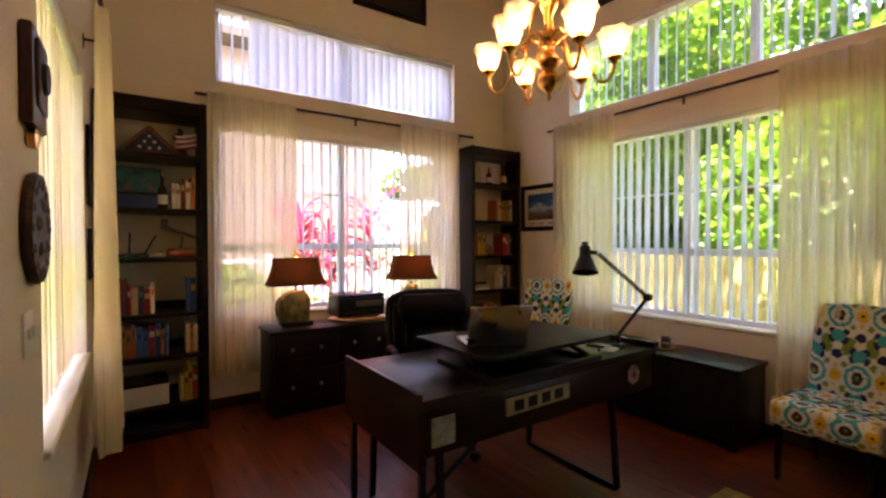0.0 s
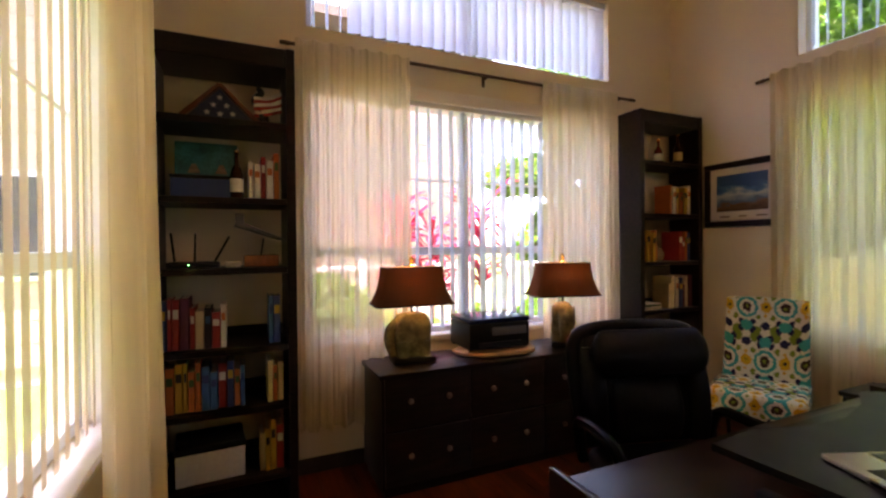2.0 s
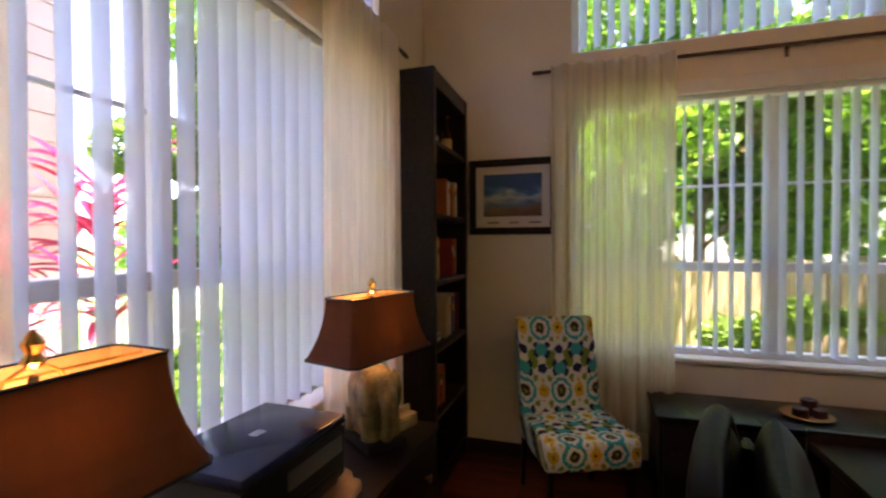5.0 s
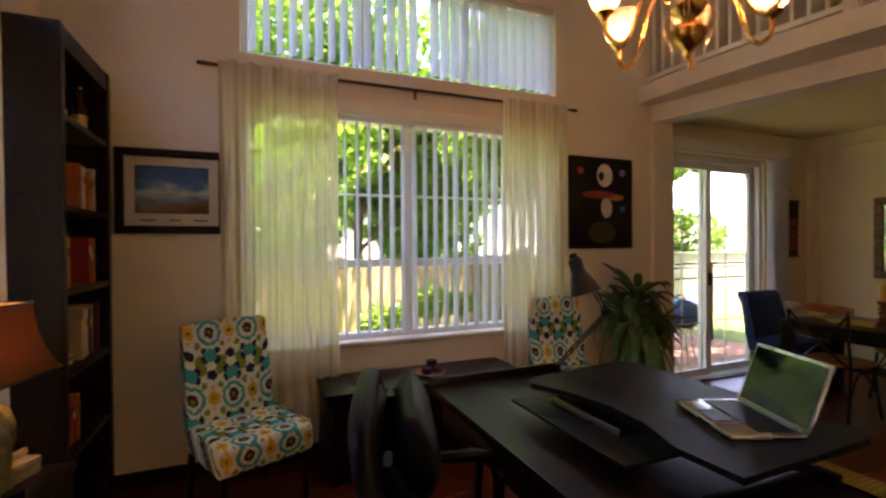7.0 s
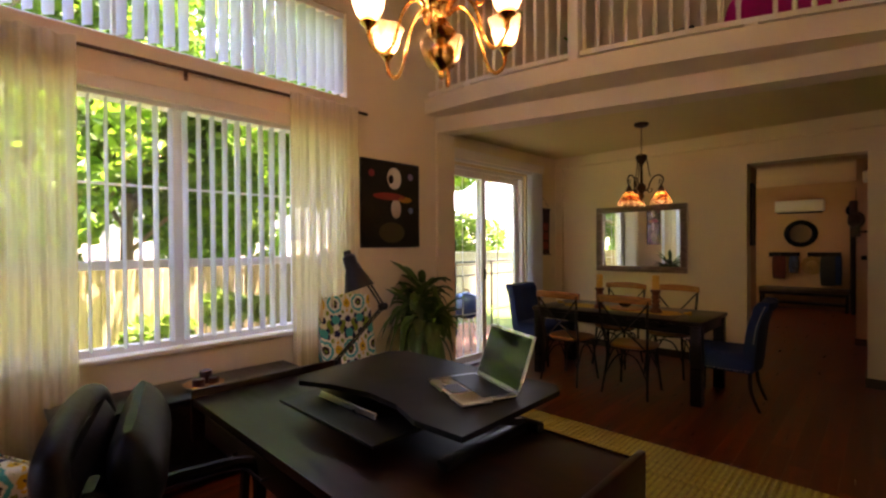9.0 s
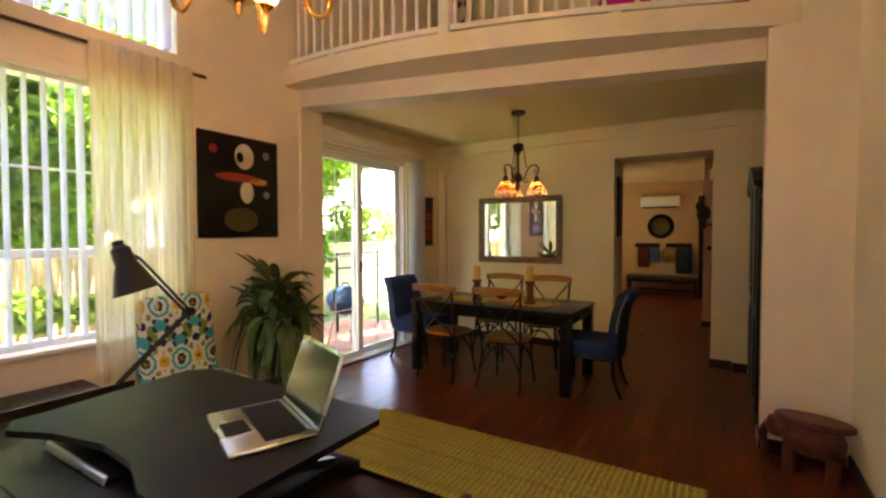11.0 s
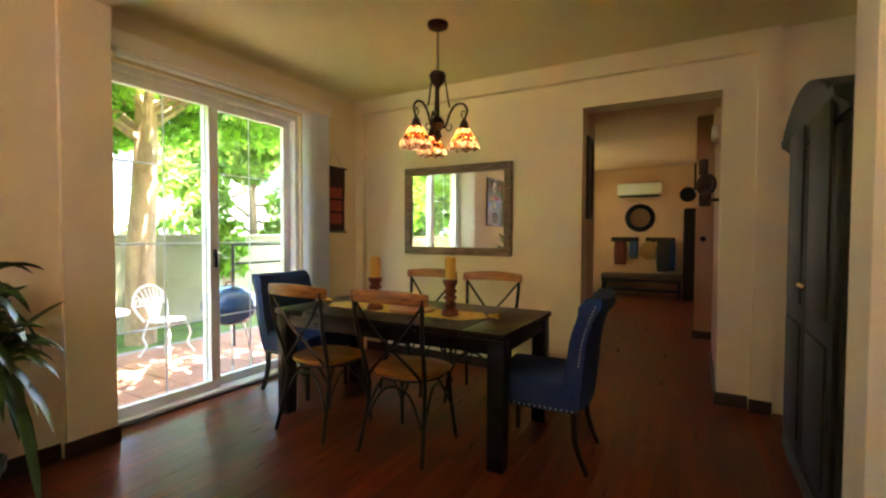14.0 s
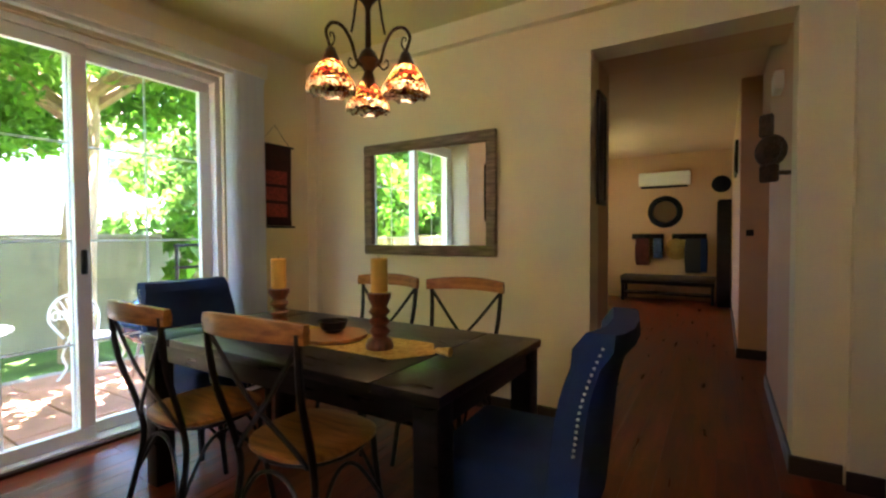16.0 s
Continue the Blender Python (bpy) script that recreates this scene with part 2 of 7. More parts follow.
def box(bm, x0, y0, z0, x1, y1, z1, m=None):
    v = [bm.verts.new(Vector(c)) for c in ((x0, y0, z0), (x1, y0, z0), (x1, y1, z0), (x0, y1, z0), (x0, y0, z1), (x1, y0, z1), (x1, y1, z1), (x0, y1, z1))]
    if m is not None:
        for q in v:
            q.co = m @ q.co
    for f in ((0, 3, 2, 1), (4, 5, 6, 7), (0, 1, 5, 4), (1, 2, 6, 5), (2, 3, 7, 6), (3, 0, 4, 7)):
        bm.faces.new([v[i] for i in f])
    return bm


def rbox(bm, x0, y0, z0, x1, y1, z1, r=0.006, seg=2, m=None):
    """A box with rounded edges."""
    t = bmesh.new()
    box(t, x0, y0, z0, x1, y1, z1)
    r = min(r, 0.49 * min(abs(x1 - x0), abs(y1 - y0), abs(z1 - z0)))
    bmesh.ops.bevel(t, geom=t.edges[:], offset=r, segments=seg, affect="EDGES", profile=0.5)
    if m is not None:
        bmesh.ops.transform(t, matrix=m, verts=t.verts[:])
    me = bpy.data.meshes.new("tmp")
    t.to_mesh(me)
    t.free()
    bm.from_mesh(me)
    bpy.data.meshes.remove(me)
    return bm


def lathe(bm, prof, n=20, at=(0, 0, 0), m=None, arc=2 * math.pi):
    """Turn a profile of (radius, height) round a vertical axis."""
    rings = []
    for r, z in prof:
        ring = []
        for i in range(n):
            a = arc * i / n
            c = Vector((at[0] + r * math.cos(a), at[1] + r * math.sin(a), at[2] + z))
            ring.append(bm.verts.new(m @ c if m is not None else c))
        rings.append(ring)
    for a, b in zip(rings, rings[1:]):
        for i in range(n):
            bm.faces.new((a[i], a[(i + 1) % n], b[(i + 1) % n], b[i]))
    bm.faces.new(rings[0][::-1])
    bm.faces.new(rings[-1])
    return bm


def tube(bm, pts, r, n=8, r1=None):
    """A round bar along points, tapering from r to r1."""
    pts = [Vector(p) for p in pts]
    rings = []
    for i, p in enumerate(pts):
        d = (pts[min(i + 1, len(pts) - 1)] - pts[max(i - 1, 0)]).normalized()
        u = d.orthogonal().normalized() if i == 0 else (rings_u - d * rings_u.dot(d)).normalized()
        rings_u = u
        w = d.cross(u)
        k = r if r1 is None else r + (r1 - r) * i / (len(pts) - 1)
        rings.append([bm.verts.new(p + k * (math.cos(2 * math.pi * j / n) * u + math.sin(2 * math.pi * j / n) * w)) for j in range(n)])
    for a, b in zip(rings, rings[1:]):
        for j in range(n):
            bm.faces.new((a[j], a[(j + 1) % n], b[(j + 1) % n], b[j]))
    bm.faces.new(rings[0][::-1])
    bm.faces.new(rings[-1])
    return bm


def sheet(bm, fn, nu, nv):
    """A grid surface from fn(u, v), u and v in 0..1."""
    g = [[bm.verts.new(Vector(fn(i / nu, j / nv))) for j in range(nv + 1)] for i in range(nu + 1)]
    for i in range(nu):
        for j in range(nv):
            bm.faces.new((g[i][j], g[i + 1][j], g[i + 1][j + 1], g[i][j + 1]))
    return bm


def curve(*p, n=10):
    """Points on a smooth line through the given ones."""
    p = [Vector(q) for q in p]
    out = []
    for i in range(len(p) - 1):
        a, b, c, d = p[max(i - 1, 0)], p[i], p[i + 1], p[min(i + 2, len(p) - 1)]
        for k in range(n):
            t = k / n
            out.append(0.5 * ((2 * b) + (c - a) * t + (2 * a - 5 * b + 4 * c - d) * t * t + (3 * b - a - 3 * c + d) * t ** 3))
    return out + [p[-1]]


def mesh_of(name, bm, material, smooth=True):
    me = bpy.data.meshes.new(name)
    bmesh.ops.recalc_face_normals(bm, faces=bm.faces[:])
    bm.to_mesh(me)
    bm.free()
    me.materials.append(material)
    if smooth:
        me.shade_smooth()
        me.set_sharp_from_angle(angle=radians(38))
    return me


def part(name, bm, material, parent, label="", smooth=True):
    ob = new(name, mesh_of(name, bm, material, smooth))
    ob.parent = parent
    return tagged(ob, label)


def single(name, bm, material, label, category, group="", kind="", m=None, smooth=True):
    ob = new(name, mesh_of(name, bm, material, smooth))
    if m is not None:
        ob.matrix_world = m
    return tagged(ob, label, category, group, kind)


def thing(name, label, category, m=None, group="", kind=""):
    ob = new(name)
    ob.empty_display_size = 0.1
    if m is not None:
        ob.matrix_world = m
    return tagged(ob, label, category, group, kind)


# ---- the plan ----
W, E, N = 0.945, 4.875, 5.29          # inner faces of the living room's walls
DE, DS = 5.07, -1.90                 # dining room's east and south inner faces
HIGH, LOW = 5.2, 2.655               # ceilings
TH = 0.2
FAR = -8.4                           # end wall of the room past the hall


def wall(name, label, spans, material=WALL):
    bm = bm_new()
    for s in spans:
        box(bm, *s)
    return single(name, bm, material, label, "wall", kind="structure", smooth=False)


def pierced(axis, c0, c1, a0, a1, z0, z1, holes):
    """Boxes of a wall between a0 and a1 along the other axis, with holes (lo, hi, bottom, top) that share one span."""
    out = []

    def add(lo, hi, b, t):
        if hi - lo > 1e-6 and t - b > 1e-6:
            out.append((lo, c0, b, hi, c1, t) if axis == "y" else (c0, lo, b, c1, hi, t))
    lo, hi = holes[0][0], holes[0][1]
    add(a0, lo, z0, z1)
    add(hi, a1, z0, z1)
    level = z0
    for h in sorted(holes, key=lambda q: q[2]):
        add(lo, hi, level, h[2])
        level = h[3]
    add(lo, hi, level, z1)
    return out


NWIN, NUP = (1.74, 4.15, 0.77, 2.38), (1.74, 4.15, 2.72, 3.37)
EWIN, EUP = (1.86, 4.28, 0.75, 2.36), (1.86, 4.28, 2.67, 3.39)
WWIN = (2.97, 4.42, 0.755, 2.38)
wall("wall_north", "cream painted wall with a tall window", pierced("y", N, N + TH, W - TH, E + TH, 0, HIGH, [NWIN, NUP]))
wall("wall_east", "cream painted wall with a wide window", pierced("x", E, E + TH, 0.54, N, 0, HIGH, [EWIN, EUP]))
wall("wall_west", "cream painted wall with a bright window", pierced("x", W - TH, W, 0.04, N, 0, HIGH, [WWIN]))
wall("wall_stub", "cream wall end with a flat pilaster", [(W - TH, -0.16, 0, 1.22, 0.04, HIGH), (1.22, -0.18, 0, 1.384, 0.06, 2.705), (1.22, -0.18, 2.862, 1.385, -0.06, HIGH)])
wall("wall_dining_east", "cream dining wall with a sliding glass door", pierced("x", DE, DE + TH, DS - TH, 0.54, 0, LOW + 0.2, [(-1.10, 0.54, 0.0, 2.33)]) + [(E + TH, 0.54, 0, DE + TH, 0.66, LOW + 0.2)], WALL_DINING)
wall("wall_dining_south", "cream wall framed by a raised band", pierced("y", DS - 0.24, DS - 0.03, 1.385, DE, 0, LOW, [(1.715, 2.70, 0.0, 2.29)]), WALL_DINING)
for nm, s in (("trim_east", (4.97, DS - 0.03, 0, DE, DS + 0.03, LOW)), ("trim_top", (1.51, DS - 0.03, 2.51, 4.97, DS + 0.03, LOW)), ("trim_west", (1.385, DS - 0.03, 0, 1.51, DS + 0.03, LOW))):
    single(nm, box(bm_new(), *s), WALL_DINING, "cream raised plaster band framing the wall", "trim", kind="structure", smooth=False)
wall("wall_niche", "cream wall behind the armoire", [(0.55, DS - 0.24, 0, 1.385, DS - 0.03, LOW), (0.55, DS - 0.03, 0, 0.75, -0.16, LOW)], WALL_DINING)
# Hall and far room take the wall colour with dim warm light painted in.
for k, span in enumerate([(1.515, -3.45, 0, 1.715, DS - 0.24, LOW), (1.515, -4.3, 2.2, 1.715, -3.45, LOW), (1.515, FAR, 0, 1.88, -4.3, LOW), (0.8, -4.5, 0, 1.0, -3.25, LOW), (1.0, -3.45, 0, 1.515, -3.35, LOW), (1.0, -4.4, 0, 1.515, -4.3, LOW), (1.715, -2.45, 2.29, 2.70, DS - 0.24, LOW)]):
    wall("wall_hall_%d" % (k + 1), "cream hallway wall, coloured for warm dim light", [span], WALL_HALL)
wall("wall_far_room", "cream walls of the far room, coloured for warm dim light", [(1.515, FAR - 0.2, 0, 4.6, FAR, LOW), (2.70, -2.45, 0, 4.6, DS - 0.24, LOW)] + pierced("x", 4.4, 4.6, FAR, -2.45, 0, LOW, [(-7.9, -5.8, 0.8, 2.3)]), WALL_HALL)
wall("wall_loft_south", "cream upper wall behind the loft", [(W - TH, -2.6, LOW + 0.25, E + TH + 0.25, -2.4, HIGH)])
wall("wall_loft_west", "cream upper wall beside the loft", [(W - TH - 0.2, -2.6, LOW + 0.25, W - TH, -0.16, HIGH)])
wall("wall_loft_east", "cream upper wall beside the loft", [(E + TH, -2.6, LOW + 0.25, E + 0.45, 0.46, HIGH)])
# West end runs 0.9 m out: an unseen eave added to block high sun.
single("ceiling_high", box(bm_new(), W - TH - 0.9, -2.65, HIGH, E + 0.5, N + TH + 0.1, HIGH + 0.15), CEIL, "high cream ceiling", "ceiling", kind="structure", smooth=False)
single("ceiling_hall", box(bm_new(), 0.55, FAR - 0.2, LOW, DE + TH, DS - 0.242, LOW + 0.05), CEIL_HALL, "low cream textured hallway ceiling, coloured for warm dim light", "ceiling", kind="structure", smooth=False)

# the skewed beam between living and dining rooms, and the bowed loft edge over it


def loft_edge(x):
    u = x - 3.0
    return 0.702 + 0.283 * u - 0.0685 * u * u - 0.0069 * u ** 3


def prism(bm, poly, z0, z1):
    a = [bm.verts.new((x, y, z0)) for x, y in poly]
    b = [bm.verts.new((x, y, z1)) for x, y in poly]
    bm.faces.new(a[::-1])
    bm.faces.new(b)
    for i in range(len(poly)):
        bm.faces.new((a[i], a[(i + 1) % len(poly)], b[(i + 1) % len(poly)], b[i]))
    return bm


single("ceiling_dining", prism(bm_new(), [(0.55, DS - 0.24), (DE + TH, DS - 0.24), (DE + TH, 0.70), (E, 0.66), (1.39, -0.20), (1.2, -0.20), (0.55, -0.20)], LOW, LOW + 0.05), CEIL_DINING, "low cream textured dining ceiling, yellowed for bounced light", "ceiling", kind="structure", smooth=False)
single("beam", prism(bm_new(), [(E, 0.80), (1.385, -0.095), (1.385, -0.33), (E, 0.56)], 2.555, 2.71), WALL, "cream dropped beam over the wide opening", "beam", kind="structure", smooth=False)
edge = [(1.10 + (E - 1.10) * i / 24, loft_edge(1.10 + (E - 1.10) * i / 24)) for i in range(25)]
single("loft_floor", prism(bm_new(), edge + [(E, -2.4), (1.10, -2.4)], 2.706, 2.86), WALL, "cream curved loft edge above the dining room", "loft", kind="structure", smooth=False)
jamb = bm_new()
box(jamb, E - 0.03, 0.55, 0, E + 0.2, 0.80, 2.555)
single("pilaster", jamb, WALL, "cream flat pilaster at the wide opening", "pilaster", kind="structure", smooth=False)


def baseboard(name, spans):
    bm = bm_new()
    for s in spans:
        rbox(bm, *s, r=0.004, seg=1)
    return single(name, bm, BASE, "dark brown wooden baseboard", "baseboard", kind="structure", smooth=False)


bh, bt = 0.095, 0.014
baseboard("baseboard_north", [(W + 0.02, N - bt, 0, E - 0.02, N, bh)])
baseboard("baseboard_east", [(E - bt, 0.82, 0, E, N - 0.02, bh), (E - 0.045, 0.54, 0, E - 0.031, 0.815, bh)])
baseboard("baseboard_west", [(W, 0.08, 0, W + bt, N - 0.02, bh)])
baseboard("baseboard_stub", [(W + 0.02, 0.04, 0, 1.2, 0.055, bh), (1.205, 0.06, 0, 1.40, 0.075, bh), (1.385, -0.18, 0, 1.40, 0.058, bh)])
baseboard("baseboard_dining", [(2.71, DS - 0.03, 0, 4.96, DS - 0.015, bh), (4.955, DS + 0.03, 0, DE - 0.02, DS + 0.045, bh), (1.39, DS + 0.03, 0, 1.524, DS + 0.045, bh), (1.5245, DS - 0.03, 0, 1.73, DS - 0.0145, bh), (DE - bt, DS + 0.05, 0, DE, -1.16, bh)])
baseboard("baseboard_hall", [(1.715, -3.45, 0, 1.73, DS - 0.0305, bh), (1.88, FAR + 0.02, 0, 1.895, -4.3, bh), (1.515, -4.3, 0, 1.895, -4.285, bh), (2.685, -2.45, 0, 2.70, DS - 0.03, bh)])


# ---- windows, blinds, curtains ----
def window(name, label, axis, plane, lo, hi, b, t, mids=(), rail=None, out=1, sill=True):
    """A vinyl window set in the wall: frame, sill, mullions, meeting rail and panes. out: which way outdoors lies."""
    th = thing(name, label, "window", kind="structure")

    def bx(bm, a0, a1, d0, d1, z0, z1, r=0.004):
        d0, d1 = sorted((plane + out * d0, plane + out * d1))
        if axis == "y":
            rbox(bm, a0, d0, z0, a1, d1, z1, r, 1)
        else:
            rbox(bm, d0, a0, z0, d1, a1, z1, r, 1)
        return bm
    f = bm_new()
    w = 0.045
    bx(f, lo, lo + w, 0.10, 0.17, b, t)
    bx(f, hi - w, hi, 0.10, 0.17, b, t)
    bx(f, lo + w, hi - w, 0.10, 0.17, t - w, t)
    bx(f, lo + w, hi - w, 0.10, 0.17, b, b + w)
    part("window_frame", f, VINYL, th, "white vinyl frame")
    for c in mids:
        part("mullion", bx(bm_new(), c - 0.032, c + 0.032, 0.10, 0.172, b + w, t - w), VINYL, th)
    stops = [lo + w] + [q for c in mids for q in (c - 0.032, c + 0.032)] + [hi - w]
    for a0, a1 in zip(stops[::2], stops[1::2]):
        if rail:
            part("meeting_rail", bx(bm_new(), a0, a1, 0.105, 0.165, rail - 0.028, rail + 0.028), VINYL, th)
        for z0, z1 in ((b + w, rail - 0.028), (rail + 0.028, t - w)) if rail else ((b + w, t - w),):
            p = bm_new()
            bx(p, a0, a1, 0.132, 0.138, z0, z1, 0.001)
            pane = part("pane", p, GLASS, th, "clear glass")
            pane.visible_shadow = False
    if rail:
        for z in (rail + 0.5,):
            part("muntin", bx(bm_new(), lo + w, hi - w, 0.12, 0.131, z - 0.008, z + 0.008, 0.002), VINYL, th)
    if sill:
        part("window_sill", bx(bm_new(), lo - 0.02, hi + 0.02, -0.025, 0.10, b - 0.028, b + 0.004, 0.008), TRIM, th, "white painted sill")
    return th


window("window_1", "wide white vinyl window on the north wall", "y", N, *NWIN, mids=(2.86,), rail=1.345)
window("window_2", "high clerestory window on the north wall", "y", N, *NUP, mids=(2.9,), sill=False)
window("window_3", "wide white vinyl window on the east wall", "x", E, *EWIN, mids=(3.13,), rail=1.30)
window("window_4", "high clerestory window on the east wall", "x", E, *EUP, mids=(2.64, 3.45), sill=False)
window("window_5", "white vinyl window on the west wall", "x", W, *WWIN, mids=(3.7,), rail=1.345, out=-1)


def blind(name, label, axis, plane, lo, hi, b, t, angle, step=0.085, width=0.089, box_front=0.06, spread=6, gap=(), vane=VANE):
    """A vertical blind: head rail and separate hanging vanes turned by angle degrees."""
    th = thing(name, label, "vertical blind")
    h = bm_new()
    (rbox(h, lo, plane - 0.0, t - 0.05, hi, plane + box_front, t, 0.006) if axis == "y" else rbox(h, plane, lo, t - 0.05, plane + box_front, hi, t, 0.006))
    part("head_rail", h, VINYL, th)
    rnd = random.Random(name)
    n = int((hi - lo) / step)
    v = bm_new()
    sheet(v, lambda u, w: ((u - 0.5) * width, 0.010 * (1 - (2 * u - 1) ** 2), -w * (t - b - 0.075)), 6, 1)
    me = mesh_of("vane", v, vane)
    for i in range(n):
        a = lo + step * (i + 0.5)
        if any(g0 < a < g1 for g0, g1 in gap):
            continue
        ob = new("vane", me)
        ob.parent = th
        turn = angle(i / n) if callable(angle) else angle
        turn += rnd.uniform(-spread, spread)
        c = plane + box_front / 2
        ob.matrix_basis = pose(a, c, t - 0.052, rnd.uniform(-0.4, 0.4), 0, turn) if axis == "y" else pose(c, a, t - 0.052, 0, rnd.uniform(-0.4, 0.4), turn)
    return th


blind("vertical_blind", "white vertical blind turned open in the north window", "y", N + 0.015, NWIN[0] + 0.01, NWIN[1] - 0.01, NWIN[2] + 0.02, NWIN[3] - 0.004, 84)
blind("vertical_blind", "white vertical blind nearly closed in the high north window", "y", N + 0.015, NUP[0] + 0.01, NUP[1] - 0.01, NUP[2] + 0.01, NUP[3] - 0.004, lambda u: -22 if u > 0.1 else 75)
blind("vertical_blind", "white vertical blind turned open in the east window", "x", E + 0.015, EWIN[0] + 0.01, EWIN[1] - 0.01, EWIN[2] + 0.02, EWIN[3] - 0.004, 4)
blind("vertical_blind", "white vertical blind half open in the high east window", "x", E + 0.015, EUP[0] + 0.01, EUP[1] - 0.01, EUP[2] + 0.01, EUP[3] - 0.004, 30, gap=((2.97, 3.09),))
blind("vertical_blind", "cream vertical blind in the west window", "x", W - 0.075, WWIN[0] + 0.01, WWIN[1] - 0.01, WWIN[2] + 0.02, WWIN[3] - 0.004, -74, vane=VANE_W)


def curtain(label, axis, plane, lo, hi, b, t, folds, depth=0.03, seed=1):
    rnd = random.Random(seed)
    ph = [rnd.uniform(0, 6.28) for _ in range(4)]

    def fn(u, v):
        a = lo + (hi - lo) * (u + 0.012 * math.sin(9 * u + ph[0]) * v)
        flare = 0.55 + 0.6 * v
        d = depth * flare * (math.sin(2 * math.pi * folds * u + ph[1] + 0.5 * math.sin(2.2 * v + ph[2])) + 0.45 * math.sin(2 * math.pi * folds * 2.3 * u + ph[3] + v))
        z = t - v * (t - b) + 0.006 * math.sin(2 * math.pi * folds * u)
        return (a, plane + d, z) if axis == "y" else (plane + d, a, z)
    return single("curtain", sheet(bm_new(), fn, folds * 16, 14), SHEER, label, "curtain", "sheer curtains")


curtain("long cream sheer curtain hanging from a rod", "y", N - 0.12, 1.66, 2.36, 0.30, 2.585, 7, 0.02, 1)
curtain("long cream sheer curtain hanging from a rod", "y", N - 0.12, 3.40, 4.13, 0.30, 2.585, 7, 0.02, 2)
curtain("long cream sheer curtain hanging from a rod", "x", E - 0.095, 3.68, 4.40, 0.30, 2.572, 7, 0.02, 3)
curtain("long cream sheer curtain hanging from a rod", "x", E - 0.095, 1.80, 2.42, 0.30, 2.572, 6, 0.02, 4)
curtain("long cream sheer curtain gathered beside the west window", "x", W + 0.11, 3.88, 4.42, 0.34, 2.535, 6, 0.04, 5)


def curtain_rod(axis, plane, lo, hi, z, wall_at):
    th = thing("curtain_rod", "dark bronze curtain rod with small finials", "curtain rod", group="curtain rods")
    p = (lambda a, zz: (a, plane, zz)) if axis == "y" else (lambda a, zz: (plane, a, zz))
    part("rod", tube(bm_new(), [p(lo + 0.05, z), p(hi - 0.05, z)], 0.011, 10), ROD, th)
    for a, s in ((lo, 1), (hi, -1)):
        part("finial", tube(bm_new(), [p(a + s * 0.05, z), p(a + s * 0.035, z), p(a + s * 0.015, z), p(a, z)], 0.015, 10, 0.011), ROD, th)
    for a in (lo + 0.14, (lo + hi) / 2, hi - 0.14):
        q = (a, wall_at, z) if axis == "y" else (wall_at, a, z)
        w = (0, -0.012, 0) if axis == "y" else (-0.012, 0, 0)
        br = tube(bm_new(), [q, p(a, z)], 0.007, 8)
        bx = (a - 0.012, wall_at - 0.006, z - 0.05, a + 0.012, wall_at, z + 0.03) if axis == "y" else (min(wall_at, wall_at - 0.006), a - 0.012, z - 0.05, wall_at, a + 0.012, z + 0.03)
        rbox(br, *bx, r=0.003)
        part("bracket", br, ROD, th)


curtain_rod("y", N - 0.085, 1.58, 4.35, 2.565, N)
curtain_rod("x", E - 0.06, 1.69, 4.52, 2.55, E)
curtain_rod("x", W + 0.11, 2.75, 4.6, 2.555, W + 0.006)
# valance boards over the blinds
single("valance", rbox(bm_new(), NWIN[0] - 0.02, N - 0.035, 2.35, NWIN[1] + 0.02, N - 0.002, 2.44, 0.012), TRIM, "white moulded valance over the north window", "valance", kind="structure")
single("valance", rbox(bm_new(), E - 0.035, EWIN[0] - 0.02, 2.33, E - 0.002, EWIN[1] + 0.02, 2.42, 0.012), TRIM, "white moulded valance over the east window", "valance", kind="structure")


# ---- floor of separate planks ----
floor = single("floor", box(bm_new(), 0.55, FAR - 0.2, -0.12, DE + TH - 0.02, N + 0.05, -0.0022), JOINT, "dark red-brown hardwood plank floor", "floor", kind="structure", smooth=False)
plank_bm = bm_new()
box(plank_bm, 0, 0, -0.0055, 0.1262, 1.1988, 0)
bmesh.ops.bevel(plank_bm, geom=[e for e in plank_bm.edges if all(v.co.z > -0.001 for v in e.verts)], offset=0.0008, segments=1, affect="EDGES")
plank_me = mesh_of("plank", plank_bm, FLOOR, smooth=False)
rest = bm_new()
rnd = random.Random(5)
x = 0.76
while x < DE + 0.02:
    y = FAR - rnd.uniform(0, 1.1)
    top = N if x + 0.125 < E + 0.02 else 0.5
    while y < top:
        y0, y1 = max(y, FAR), min(y + 1.1988, top)
        if y1 - y0 > 0.05 and (y1 > -2.1 or x > 1.4):
            if y0 == y and y1 == y + 1.1988 and y > -2.6 and x > 0.9:
                ob = new("plank", plank_me)
                ob.location = (x, y, 0)
                ob.parent = floor
            else:
                box(rest, x, y0, -0.0055, x + 0.1262, y1, 0)
        y += 1.2
    x += 0.1275
tagged(part("planks", rest, FLOOR, floor, "narrow hardwood planks", smooth=False), kind="stuff")


